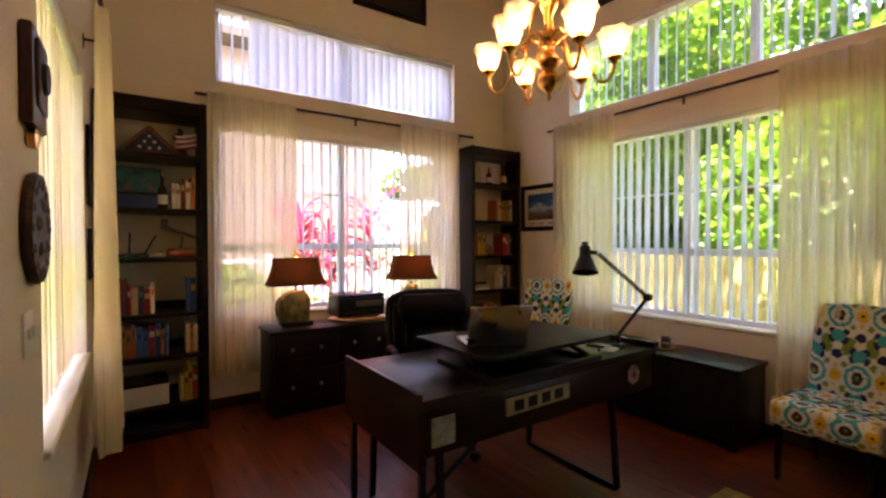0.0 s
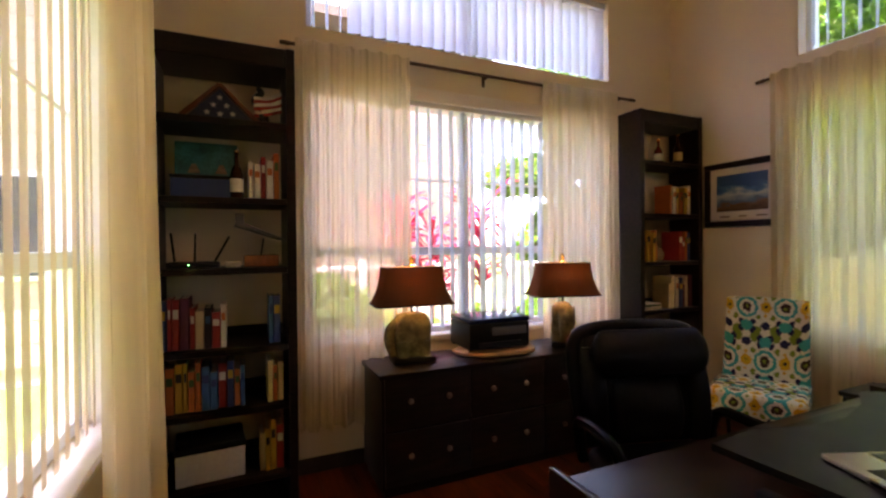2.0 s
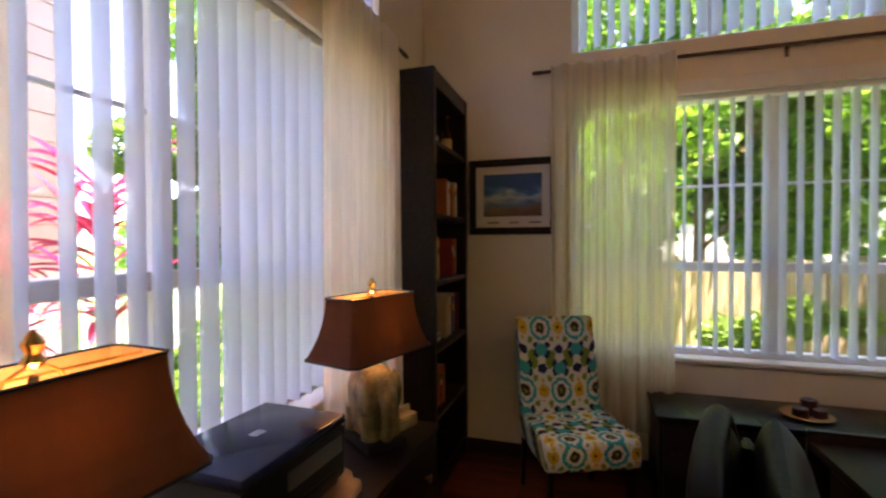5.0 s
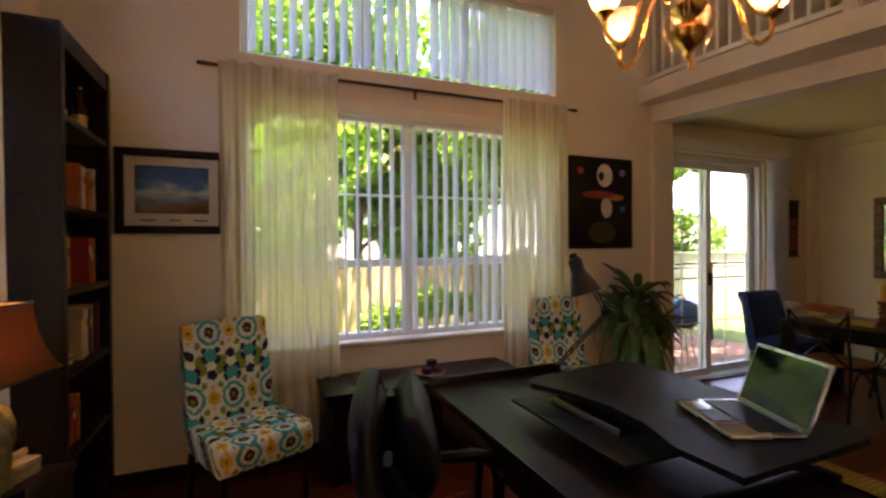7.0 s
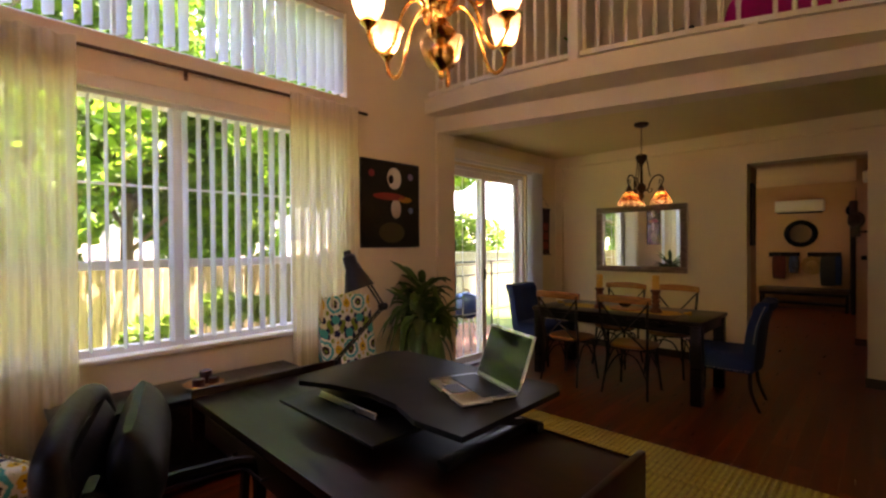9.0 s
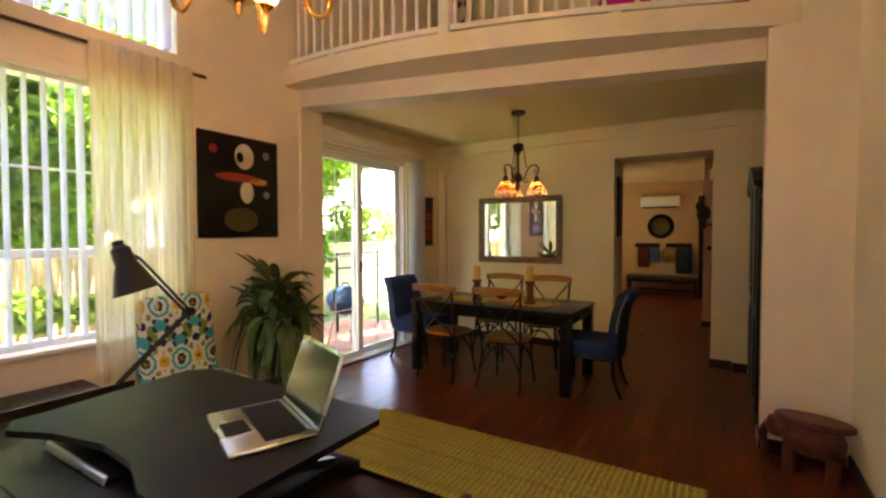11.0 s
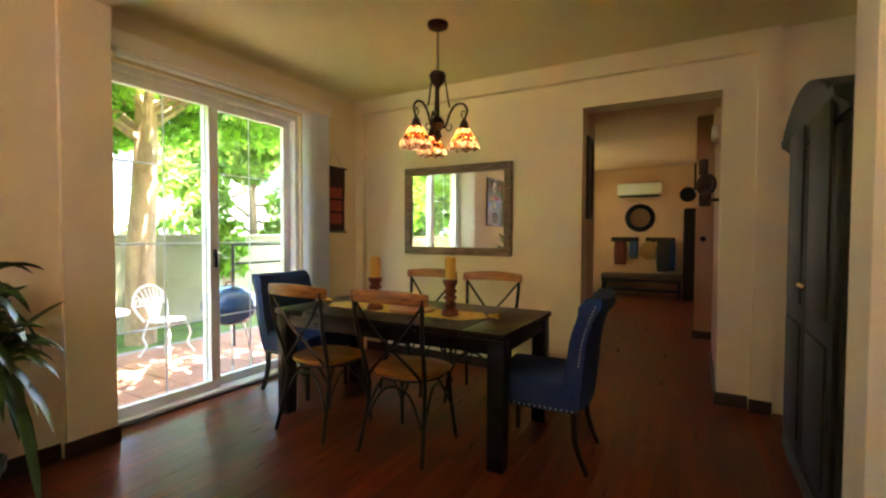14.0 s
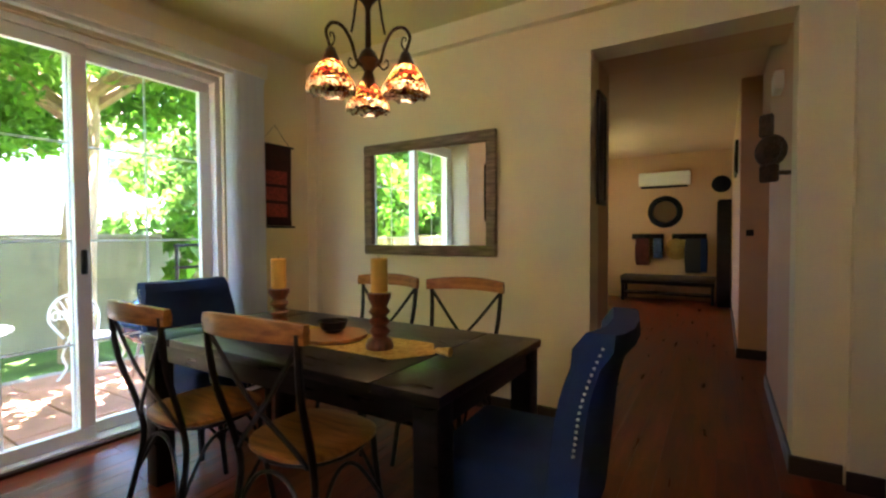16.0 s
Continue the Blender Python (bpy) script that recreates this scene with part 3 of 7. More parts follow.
# ---- living room: bookcases and what stands on them ----
def bookcase(label, x0, y0, w, d, h, levels):
    th = thing("bookcase", label, "bookcase", pose(x0, y0, 0), "tall bookcases")
    s = 0.045
    for x in (0, w - s):
        part("side_panel", rbox(bm_new(), x, 0, 0, x + s, d, h, 0.004, 1), ESPRESSO, th)
    part("top_panel", rbox(bm_new(), s, 0.004, h - 0.10, w - s, d, h - 0.003, 0.004, 1), ESPRESSO, th)
    part("plinth", rbox(bm_new(), s, 0.02, 0, w - s, d, 0.06, 0.004, 1), ESPRESSO, th)
    for z in levels:
        part("shelf", rbox(bm_new(), s, 0.006, z - 0.032, w - s, d, z, 0.003, 1), ESPRESSO, th)
        if z < 1.2:
            part("back_rail", rbox(bm_new(), s, d - 0.018, z + 0.002, w - s, d - 0.002, z + 0.06, 0.003, 1), ESPRESSO, th)
    return th


L1 = [2.02, 1.63, 1.28, 0.88, 0.575, 0.22]
L2 = [2.03, 1.62, 1.24, 0.86, 0.48, 0.14]
B1, B2 = (W + 0.008, 4.905), (4.155, 4.97)
bookcase("tall espresso bookcase with open back, half full of books", *B1, 0.675, 0.36, 2.405, L1)
bookcase("tall narrow espresso bookcase in the room's corner", *B2, 0.70, 0.29, 2.42, L2)

BOOKC = [(0.32, 0.02, 0.018), (0.02, 0.045, 0.17), (0.55, 0.43, 0.24), (0.015, 0.015, 0.02), (0.48, 0.13, 0.025), (0.03, 0.12, 0.30), (0.66, 0.62, 0.54), (0.10, 0.012, 0.035), (0.05, 0.12, 0.03), (0.5, 0.32, 0.03)]
BOOKM = [mat("book_cloth", c, 0.6, 0, 0.12, 12, 120, 0.1) for c in BOOKC]
BOOKNAME = ["dark red", "navy", "cream", "black", "orange", "blue", "ivory", "maroon", "green", "ochre"]
PAPER = mat("paper_block", (0.6, 0.55, 0.44), 0.9, 0, 0.1, 4, 200, 0.2, stretch=(30, 1, 1))


def book(x, y, z, w, d, h, k, lean=0.0):
    th = thing("book", BOOKNAME[k] + " clothbound book standing upright on a shelf", "book", pose(x, y, z, 0, lean, 0), "books on the shelves")
    c = bm_new()
    rbox(c, 0, 0, 0, 0.003, d, h, 0.001, 1)
    rbox(c, w - 0.003, 0, 0, w, d, h, 0.001, 1)
    rbox(c, 0.0031, 0, 0, w - 0.0031, 0.004, h, 0.0015, 1)
    cover = part("cover", c, BOOKM[k], th)
    part("paper_block", box(bm_new(), 0.0032, 0.0042, 0.003, w - 0.0032, d - 0.006, h - 0.004), PAPER, th, "cream paper block")
    part("title_band", box(bm_new(), 0.004, -0.0012, h * 0.62, w - 0.004, -0.0004, h * 0.8), BOOKM[(k * 3 + 6) % 10], cover)


def books(x0, x1, y, z, top, seed, ks=None, lean_last=0):
    r = random.Random(seed)
    x = x0
    while True:
        w = r.uniform(0.018, 0.042)
        if x + w > x1:
            break
        k = ks[r.randrange(len(ks))] if ks else r.randrange(10)
        h = min(top, r.uniform(0.18, 0.27))
        book(x, y + r.uniform(0, 0.025), z + 0.0005, w, r.uniform(0.14, 0.19), h, k)
        x += w + 0.002


bx, by = B1[0] + 0.05, B1[1] + 0.05
books(bx + 0.40, bx + 0.565, by, L1[1], 0.27, 3, [4, 6, 0, 3, 6, 0])
books(bx + 0.005, bx + 0.30, by, L1[3], 0.29, 4, [7, 1, 3, 6, 0, 2, 5, 4])
books(bx + 0.49, bx + 0.57, by, L1[3], 0.32, 14, [1, 1, 5])
books(bx + 0.02, bx + 0.38, by, L1[4], 0.24, 6, [1, 4, 6, 5, 5, 0, 1, 9])
books(bx + 0.48, bx + 0.565, by, L1[4], 0.24, 7, [2, 6, 4])
books(bx + 0.44, bx + 0.56, by, L1[5], 0.26, 8, [0, 9, 0, 2])
cx, cy = B2[0] + 0.05, B2[1] + 0.04
books(cx + 0.02, cx + 0.13, cy + 0.03, L2[0], 0.24, 20, [2, 6, 9])
books(cx + 0.33, cx + 0.57, cy, L2[1], 0.25, 21, [9, 6, 8, 4])
books(cx + 0.02, cx + 0.20, cy, L2[2], 0.25, 22, [9, 4, 9, 2])
books(cx + 0.42, cx + 0.59, cy, L2[2], 0.24, 23, [1, 1, 0, 4])
books(cx + 0.30, cx + 0.58, cy, L2[3], 0.26, 24, [1, 2, 7, 6])
books(cx + 0.02, cx + 0.30, cy, L2[4], 0.25, 25, [4, 3, 1, 0])

# folded flag in a triangular case, and a small striped flag on a stand
FLAGBLUE = mat("star_field_cloth", (0.03, 0.035, 0.075), 0.8, 0, 0.2, 30, 160, 0.2)
REDCLOTH = mat("red_stripe_cloth", (0.32, 0.03, 0.03), 0.8, 0, 0.15, 12, 160, 0.2)
WHITECLOTH = mat("white_stripe_cloth", (0.7, 0.66, 0.6), 0.8, 0, 0.1, 12, 160, 0.2)
case = thing("flag_case", "dark wooden triangular case with a folded blue flag", "display case", pose(bx + 0.27, by + 0.10, L1[0]))
f = bm_new()
for a, b in (((-0.19, 0), (0.19, 0)), ((-0.19, 0), (0, 0.19)), ((0.19, 0), (0, 0.19))):
    d = Vector((b[0] - a[0], 0, b[1] - a[1]))
    m = Matrix.Translation((a[0], 0, a[1] + 0.012)) @ Matrix.Rotation(-math.atan2(d.z, d.x), 4, "Y")
    rbox(f, 0, -0.03, -0.011, d.length, 0.03, 0.011, 0.003, 1, m)
part("case_frame", f, REDWOOD, case, "dark wooden frame")
t = bm_new()
a = [t.verts.new(c) for c in ((-0.16, -0.012, 0.022), (0.16, -0.012, 0.022), (0, -0.012, 0.18))]
b = [t.verts.new(c) for c in ((-0.16, 0.02, 0.022), (0.16, 0.02, 0.022), (0, 0.02, 0.18))]
t.faces.new(a), t.faces.new(b[::-1])
for i in range(3):
    t.faces.new((a[i], b[i], b[(i + 1) % 3], a[(i + 1) % 3]))
part("folded_flag", t, FLAGBLUE, case, "dark blue folded cloth with pale stars")
for sx, sz in ((-0.06, 0.055), (0.0, 0.05), (0.06, 0.055), (-0.03, 0.095), (0.03, 0.095), (0, 0.135)):
    st = bm_new()
    pts = [(sx + (0.017 if i % 2 == 0 else 0.007) * math.sin(i * math.pi / 5), -0.0135, sz + (0.017 if i % 2 == 0 else 0.007) * math.cos(i * math.pi / 5)) for i in range(10)]
    q = [st.verts.new(p) for p in pts]
    q2 = [st.verts.new((p[0], -0.0122, p[2])) for p in pts]
    st.faces.new(q), st.faces.new(q2[::-1])
    for i in range(10):
        st.faces.new((q[i], q2[i], q2[(i + 1) % 10], q[(i + 1) % 10]))
    part("star", st, WHITECLOTH, case)
sf = thing("table_flag", "small draped red and white striped flag with a dark figurine", "flag", pose(bx + 0.49, by + 0.08, L1[0]))
for i in range(6):
    z0 = 0.05 + 0.018 * i
    part("stripe", sheet(bm_new(), lambda u, v: (-0.06 + 0.14 * u, 0.01 * math.sin(7 * u + i), z0 + 0.018 * v + 0.035 * u * u), 8, 1), REDCLOTH if i % 2 == 0 else WHITECLOTH, sf)
part("flag_base", lathe(bm_new(), [(0.05, 0), (0.05, 0.012), (0.02, 0.03), (0.012, 0.06)], 14), STEEL, sf)
part("figurine", tube(bm_new(), curve((-0.01, 0.03, 0.03), (-0.03, 0.03, 0.1), (-0.05, 0.03, 0.15), (-0.02, 0.03, 0.19), (-0.04, 0.03, 0.215)), 0.03, 8, 0.012), STEEL, sf)
# framed turquoise photo, dark box, bottle
pic = thing("canvas_picture", "small turquoise seascape canvas leaning on a shelf", "picture", pose(bx + 0.20, by + 0.19, L1[1] + 0.115, -8))
SEA = mat("turquoise_paint", (0.015, 0.16, 0.20), 0.5, 0, 0.5, 9, 60, 0.1, base2=(0.05, 0.30, 0.33))
part("canvas", rbox(bm_new(), -0.15, 0, 0, 0.15, 0.02, 0.20, 0.003), SEA, pic)
for dx in (-0.06, 0.07):
    part("painted_shape", sheet(bm_new(), lambda u, v: (dx + 0.04 * (u - 0.5) * (1.5 - v), -0.002, 0.03 + 0.05 * v), 4, 3), GREYWOOD, pic)
sb = thing("storage_box", "dark blue lidded box under a canvas", "box", pose(bx + 0.05, by + 0.02, L1[1]))
part("body", rbox(bm_new(), 0, 0, 0, 0.30, 0.2, 0.095, 0.006), BOOKM[1], sb)
part("lid", rbox(bm_new(), -0.004, -0.004, 0.0955, 0.304, 0.204, 0.113, 0.005), BLACKPLASTIC, sb)


def bottle(x, y, z, h, r, material, label, paper=WHITECLOTH):
    th = thing("bottle", label, "bottle", pose(x, y, z))
    part("glass_body", lathe(bm_new(), [(r * 0.92, 0), (r, 0.006), (r, h * 0.52), (r * 0.75, h * 0.64), (r * 0.36, h * 0.74), (r * 0.34, h * 0.96), (r * 0.4, h)], 18), material, th)
    part("paper_label", lathe(bm_new(), [(r + 0.0008, h * 0.14), (r + 0.0012, h * 0.145), (r + 0.0012, h * 0.42), (r + 0.0008, h * 0.425)], 18), paper, th)
    part("cap", lathe(bm_new(), [(r * 0.42, h + 0.0005), (r * 0.42, h + 0.012), (r * 0.3, h + 0.014)], 12), BRASS, th)


AMBER = mat("brown_bottle_glass", (0.035, 0.014, 0.006), 0.12, 0, 0.1, 6, 40, 0.02)
bottle(bx + 0.345, by + 0.03, L1[1], 0.235, 0.032, AMBER, "dark brown glass bottle with a pale label")
bottle(cx + 0.47, cy + 0.05, L2[0], 0.24, 0.033, AMBER, "dark bottle with a gold label", mat("gold_label", (0.6, 0.42, 0.14), 0.5))
bottle(cx + 0.28, cy + 0.08, L2[0], 0.19, 0.034, mat("red_bottle", (0.12, 0.012, 0.012), 0.2), "short red bottle with a cream label")
# router with aerials, small model aircraft, boxes
rt = thing("router", "black wireless router with three upright aerials", "router", pose(bx + 0.02, by + 0.06, L1[2]))
part("router_body", rbox(bm_new(), 0.0, 0, 0, 0.24, 0.13, 0.03, 0.01), BLACKPLASTIC, rt)
for x, l in ((0.03, -6), (0.12, 2), (0.21, 28)):
    m = pose(x, 0.11, 0.02, 0, l, 0)
    part("aerial", rbox(bm_new(), -0.006, -0.006, 0, 0.006, 0.006, 0.16, 0.004, 1, m), BLACKPLASTIC, rt)
part("power_light", rbox(bm_new(), 0.1, -0.0012, 0.012, 0.106, 0.0, 0.016, 0.0004, 1), glow("green_light", (0.1, 1, 0.2), 1), rt)
jet = thing("model_aircraft", "small grey metal jet model on a wooden stand", "model aircraft", pose(bx + 0.46, by + 0.11, L1[2]) @ Matrix.Diagonal((1.25, 1.25, 1.25, 1)))
GREYMETAL = mat("grey_model_metal", (0.16, 0.16, 0.15), 0.45, 0.4, 0.15, 10, 60, 0.05)
part("stand", rbox(bm_new(), -0.07, -0.05, 0, 0.07, 0.05, 0.05, 0.008), mat("stand_red_gold", (0.28, 0.08, 0.03), 0.5, 0, 0.3, 14), jet)
part("stem", tube(bm_new(), [(0, 0, 0.05), (0.01, 0, 0.12)], 0.004), STEEL, jet)
part("fuselage", tube(bm_new(), [(-0.10, 0, 0.185), (-0.06, 0, 0.17), (0.0, 0, 0.145), (0.07, 0, 0.12), (0.11, 0, 0.108)], 0.018, 10, 0.004), GREYMETAL, jet)
for s in (-1, 1):
    w = bm_new()
    v = [w.verts.new(c) for c in ((-0.02, 0, 0.148), (0.05, 0, 0.122), (-0.02, s * 0.09, 0.15), (-0.05, s * 0.09, 0.158), (-0.02, 0, 0.154), (0.05, 0, 0.128), (-0.02, s * 0.09, 0.153), (-0.05, s * 0.09, 0.161))]
    for q in ((0, 1, 2, 3), (4, 7, 6, 5), (0, 4, 5, 1), (1, 5, 6, 2), (2, 6, 7, 3), (3, 7, 4, 0)):
        w.faces.new([v[i] for i in q])
    part("wing", w, GREYMETAL, jet)
    part("tail_fin", rbox(bm_new(), -0.1, s * 0.018 - 0.002, 0.18, -0.065, s * 0.018 + 0.002, 0.225, 0.002, 1), GREYMETAL, jet)
single("soap_dish", rbox(bm_new(), 0, 0, 0, 0.075, 0.05, 0.03, 0.01), WHITECLOTH, "small cream dish on the shelf", "dish", m=pose(bx + 0.285, by + 0.02, L1[2]))
# low shelf: white box and black binder
wb = thing("paper_box", "white cardboard box with a black strip on the lowest shelf", "box", pose(bx + 0.06, by - 0.01, L1[5], 0, 0, 4))
part("body", rbox(bm_new(), 0, 0, 0, 0.31, 0.24, 0.15, 0.004), mat("white_card", (0.62, 0.60, 0.58), 0.7), wb)
part("lid", rbox(bm_new(), -0.003, -0.003, 0.151, 0.313, 0.243, 0.185, 0.004), BLACKPLASTIC, wb)
sc = thing("paper_stack", "flat stack of green and cream papers", "papers", pose(cx + 0.02, cy + 0.02, L2[3]))
for i, mm in enumerate((PAPER, WHITECLOTH, BOOKM[8], PAPER)):
    part("sheet_bundle", rbox(bm_new(), 0.004 * i, 0, 0.012 * i, 0.22, 0.15, 0.012 * i + 0.0115, 0.002, 1), mm, sc)
sp = thing("photo_frame", "small oval photo frame among the books", "photo frame", pose(cx + 0.26, cy + 0.05, L2[2] + 0.003, -12))
part("rim", lathe(bm_new(), [(0.052, -0.006), (0.058, 0), (0.052, 0.008), (0.044, 0.004)], 24, m=pose(0, 0, 0.06, 90)), GREYWOOD, sp)
part("photo", lathe(bm_new(), [(0.046, 0), (0.046, 0.002)], 24, m=pose(0, -0.0005, 0.06, 90)), PAPER, sp)

# ---- living room: dresser with lamps and printer ----
DT = 0.688
dr = thing("dresser", "long espresso six-drawer dresser under the window", "dresser", pose(2.045, 4.79, 0))
part("top", rbox(bm_new(), -0.015, -0.015, DT - 0.028, 1.60, 0.40, DT, 0.005), ESPRESSO, dr)
part("carcass", rbox(bm_new(), 0, 0.004, 0.06, 1.585, 0.395, DT - 0.029, 0.003), ESPRESSO, dr)
part("plinth", rbox(bm_new(), 0.02, 0.03, 0, 1.565, 0.385, 0.059, 0.003), ESPRESSO, dr)
for i in range(3):
    for j in range(2):
        x0, z0 = 0.015 + 0.522 * i, 0.075 + 0.30 * j
        dd = part("drawer", rbox(bm_new(), x0, -0.014, z0, x0 + 0.512, 0.003, z0 + 0.29, 0.004), ESPRESSO, dr)
        for k in (0.14, 0.37):
            part("knob", lathe(bm_new(), [(0.006, 0), (0.006, 0.012), (0.017, 0.018), (0.016, 0.026), (0.004, 0.029)], 12, m=pose(x0 + k, -0.014, z0 + 0.16, 90)), GREYWOOD, dd, "pale grey-brown knob")


def square_ring(hx, hy, z, corner=0.18, n=6):
    """Points of a rounded, cut-cornered rectangle."""
    c = corner * min(hx, hy)
    return [(hx, -hy + c, z), (hx, hy - c, z), (hx - c, hy, z), (-hx + c, hy, z), (-hx, hy - c, z), (-hx, -hy + c, z), (-hx + c, -hy, z), (hx - c, -hy, z)]


def loft(bm, rings, cap=True):
    vr = [[bm.verts.new(p) for p in r] for r in rings]
    k = len(vr[0])
    for a, b in zip(vr, vr[1:]):
        for i in range(k):
            bm.faces.new((a[i], a[(i + 1) % k], b[(i + 1) % k], b[i]))
    if cap:
        bm.faces.new(vr[0][::-1]), bm.faces.new(vr[-1])
    return bm


def elephant_lamp(x, y, turn, body_turn=0):
    def g(bm):
        bm.transform(Matrix.Rotation(radians(body_turn), 4, "Z") @ Matrix.Diagonal((1.22, 1.2, 1.24, 1)))
        return bm

    th = thing("table_lamp", "carved stone elephant table lamp with brown flared shade, lit", "table lamp", pose(x, y, DT + 0.001, 0, 0, turn), "elephant lamps")
    part("base", g(rbox(bm_new(), -0.105, -0.068, 0, 0.105, 0.068, 0.03, 0.008)), STEEL, th, "black base slab")
    b = bm_new()
    rings = []
    for z, hx, hy in ((0.031, 0.075, 0.05), (0.06, 0.085, 0.058), (0.12, 0.092, 0.062), (0.17, 0.095, 0.064), (0.205, 0.085, 0.056), (0.232, 0.06, 0.04), (0.24, 0.02, 0.015)):
        rings.append([(hx * math.copysign(abs(math.cos(a)) ** 0.6, math.cos(a)), hy * math.copysign(abs(math.sin(a)) ** 0.7, math.sin(a)), z) for a in [2 * math.pi * i / 24 for i in range(24)]])
    loft(b, rings)
    part("body", g(b), STONE, th, "carved olive stone elephant")
    part("trunk", g(tube(bm_new(), curve((-0.07, 0, 0.185), (-0.108, 0, 0.15), (-0.112, 0, 0.09), (-0.094, 0, 0.045), (-0.08, 0, 0.04)), 0.034, 10, 0.016)), STONE, th)
    for s in (-1, 1):
        part("ear", g(lathe(bm_new(), [(0.0, -0.006), (0.036, -0.004), (0.046, 0.002), (0.03, 0.009), (0.0, 0.011)], 14, m=pose(-0.048, s * 0.060, 0.165, 90 * s, 0, 0) @ Matrix.Diagonal((0.85, 1.3, 1, 1)))), STONE, th)
        for lx in (-0.055, 0.055):
            part("leg", g(lathe(bm_new(), [(0.03, 0), (0.028, 0.03), (0.03, 0.075)], 12, at=(lx, s * 0.036, 0.03))), STONE, th)
    part("stem", tube(bm_new(), [(0, 0, 0.295), (0, 0, 0.34), (0, 0, 0.56)], 0.008, 8), STEEL, th)
    sh = bm_new()
    prof = ((0.345, 0.237, 0.128), (0.38, 0.219, 0.113), (0.42, 0.203, 0.100), (0.465, 0.191, 0.089), (0.52, 0.182, 0.081), (0.565, 0.178, 0.078))
    outer = [square_ring(hx, hy, z + (0.0 if z > 0.31 else 0.0)) for z, hx, hy in prof]
    loft(sh, outer, cap=False)
    shade = part("shade", sh, SHADE, th, "brown silk flared shade", smooth=False)
    ln = bm_new()
    loft(ln, [square_ring(hx - 0.004, hy - 0.004, z) for z, hx, hy in prof], cap=False)
    part("lining", ln, CREAM_IN, shade, "pale gold lining", smooth=False)
    for z, hx, hy in (prof[0], prof[-1]):
        rim = bm_new()
        ring = square_ring(hx + 0.001, hy + 0.001, z)
        tube(rim, ring + [ring[0]], 0.004, 6)
        part("trim", rim, STEEL, shade)
    part("harp", tube(bm_new(), curve((0.0, -0.002, 0.405), (0.05, 0, 0.465), (0.045, 0, 0.545), (0, 0, 0.575), (-0.045, 0, 0.545), (-0.05, 0, 0.465), (0.0, 0.002, 0.405)), 0.003, 6), BRASS, th)
    part("spider", tube(bm_new(), [(-0.175, 0, 0.559), (0.175, 0, 0.559)], 0.003, 6), BRASS, th)
    part("finial", lathe(bm_new(), [(0.007, 0.57), (0.018, 0.582), (0.01, 0.594), (0.017, 0.61), (0.004, 0.632)], 12), BRASS, th)
    part("bulb", lathe(bm_new(), [(0.012, 0.415), (0.016, 0.435), (0.03, 0.465), (0.028, 0.49), (0.01, 0.505)], 14), LAMPBULB, th, "glowing warm bulb")
    return th


LAMPBULB = glow("lamp_bulb", (1.0, 0.62, 0.26), 4.5)
elephant_lamp(2.30, 5.005, -4)
elephant_lamp(3.405, 4.97, -14, 68)

slab = bm_new()
rnd = random.Random(9)
prof = [(1 + rnd.uniform(-0.05, 0.05)) for _ in range(40)]
loft(slab, [[(0.275 * k * prof[i] * math.cos(2 * math.pi * i / 40), 0.185 * k * prof[i] * math.sin(2 * math.pi * i / 40), z) for i in range(40)] for z, k in ((0, 0.9), (0.012, 1.0), (0.025, 0.99), (0.032, 0.95))])
single("wood_slab", slab, wood("live_edge_wood", (0.30, 0.15, 0.055), (0.52, 0.31, 0.13), 0.45, 9, (1, 1, 5), 0.1), "round live-edge wooden slab under the printer", "wooden slab", m=pose(2.87, 4.99, DT + 0.001, 0, 0, -8))
pr = thing("printer", "black inkjet printer with a flat scanner lid", "printer", pose(2.865, 5.06, DT + 0.0345, 0, 0, -2))
PRN = mat("printer_lid_blue_black", (0.008, 0.014, 0.045), 0.22, 0, 0.08, 5, 90, 0.03, spec=0.22)
part("body", rbox(bm_new(), -0.217, -0.155, 0.006, 0.217, 0.155, 0.166, 0.012), BLACKPLASTIC, pr)
part("scanner_lid", rbox(bm_new(), -0.219, -0.159, 0.167, 0.219, 0.157, 0.2, 0.012), PRN, pr)
part("control_panel", rbox(bm_new(), -0.06, -0.161, 0.09, 0.19, -0.154, 0.14, 0.003), mat("printer_panel", (0.09, 0.09, 0.085), 0.35), pr)
part("output_tray", rbox(bm_new(), -0.15, -0.17, 0.012, 0.15, -0.154, 0.05, 0.004), BLACKPLASTIC, pr)
part("logo_plate", rbox(bm_new(), -0.02, -0.02, 0.2001, 0.02, 0.01, 0.2006, 0.0002, 1), CHROME, pr)
for sx in (-0.2, 0.2):
    for sy in (-0.12, 0.12):
        part("foot", lathe(bm_new(), [(0.012, 0), (0.012, 0.007)], 10, at=(sx, sy, -0.001)), BLACKPLASTIC, pr)
nt_ = thing("note_holder", "small pale wooden note holder on the dresser", "holder", pose(3.56, 4.90, DT + 0.001, 0, 0, -20))
NH = wood("pale_wood", (0.42, 0.32, 0.17), (0.58, 0.47, 0.28), 0.5, 8)
part("body", rbox(bm_new(), -0.05, -0.03, 0, 0.05, 0.03, 0.055, 0.006), NH, nt_)
part("slot_back", rbox(bm_new(), -0.05, 0.012, 0.0555, 0.05, 0.03, 0.08, 0.006), NH, nt_)

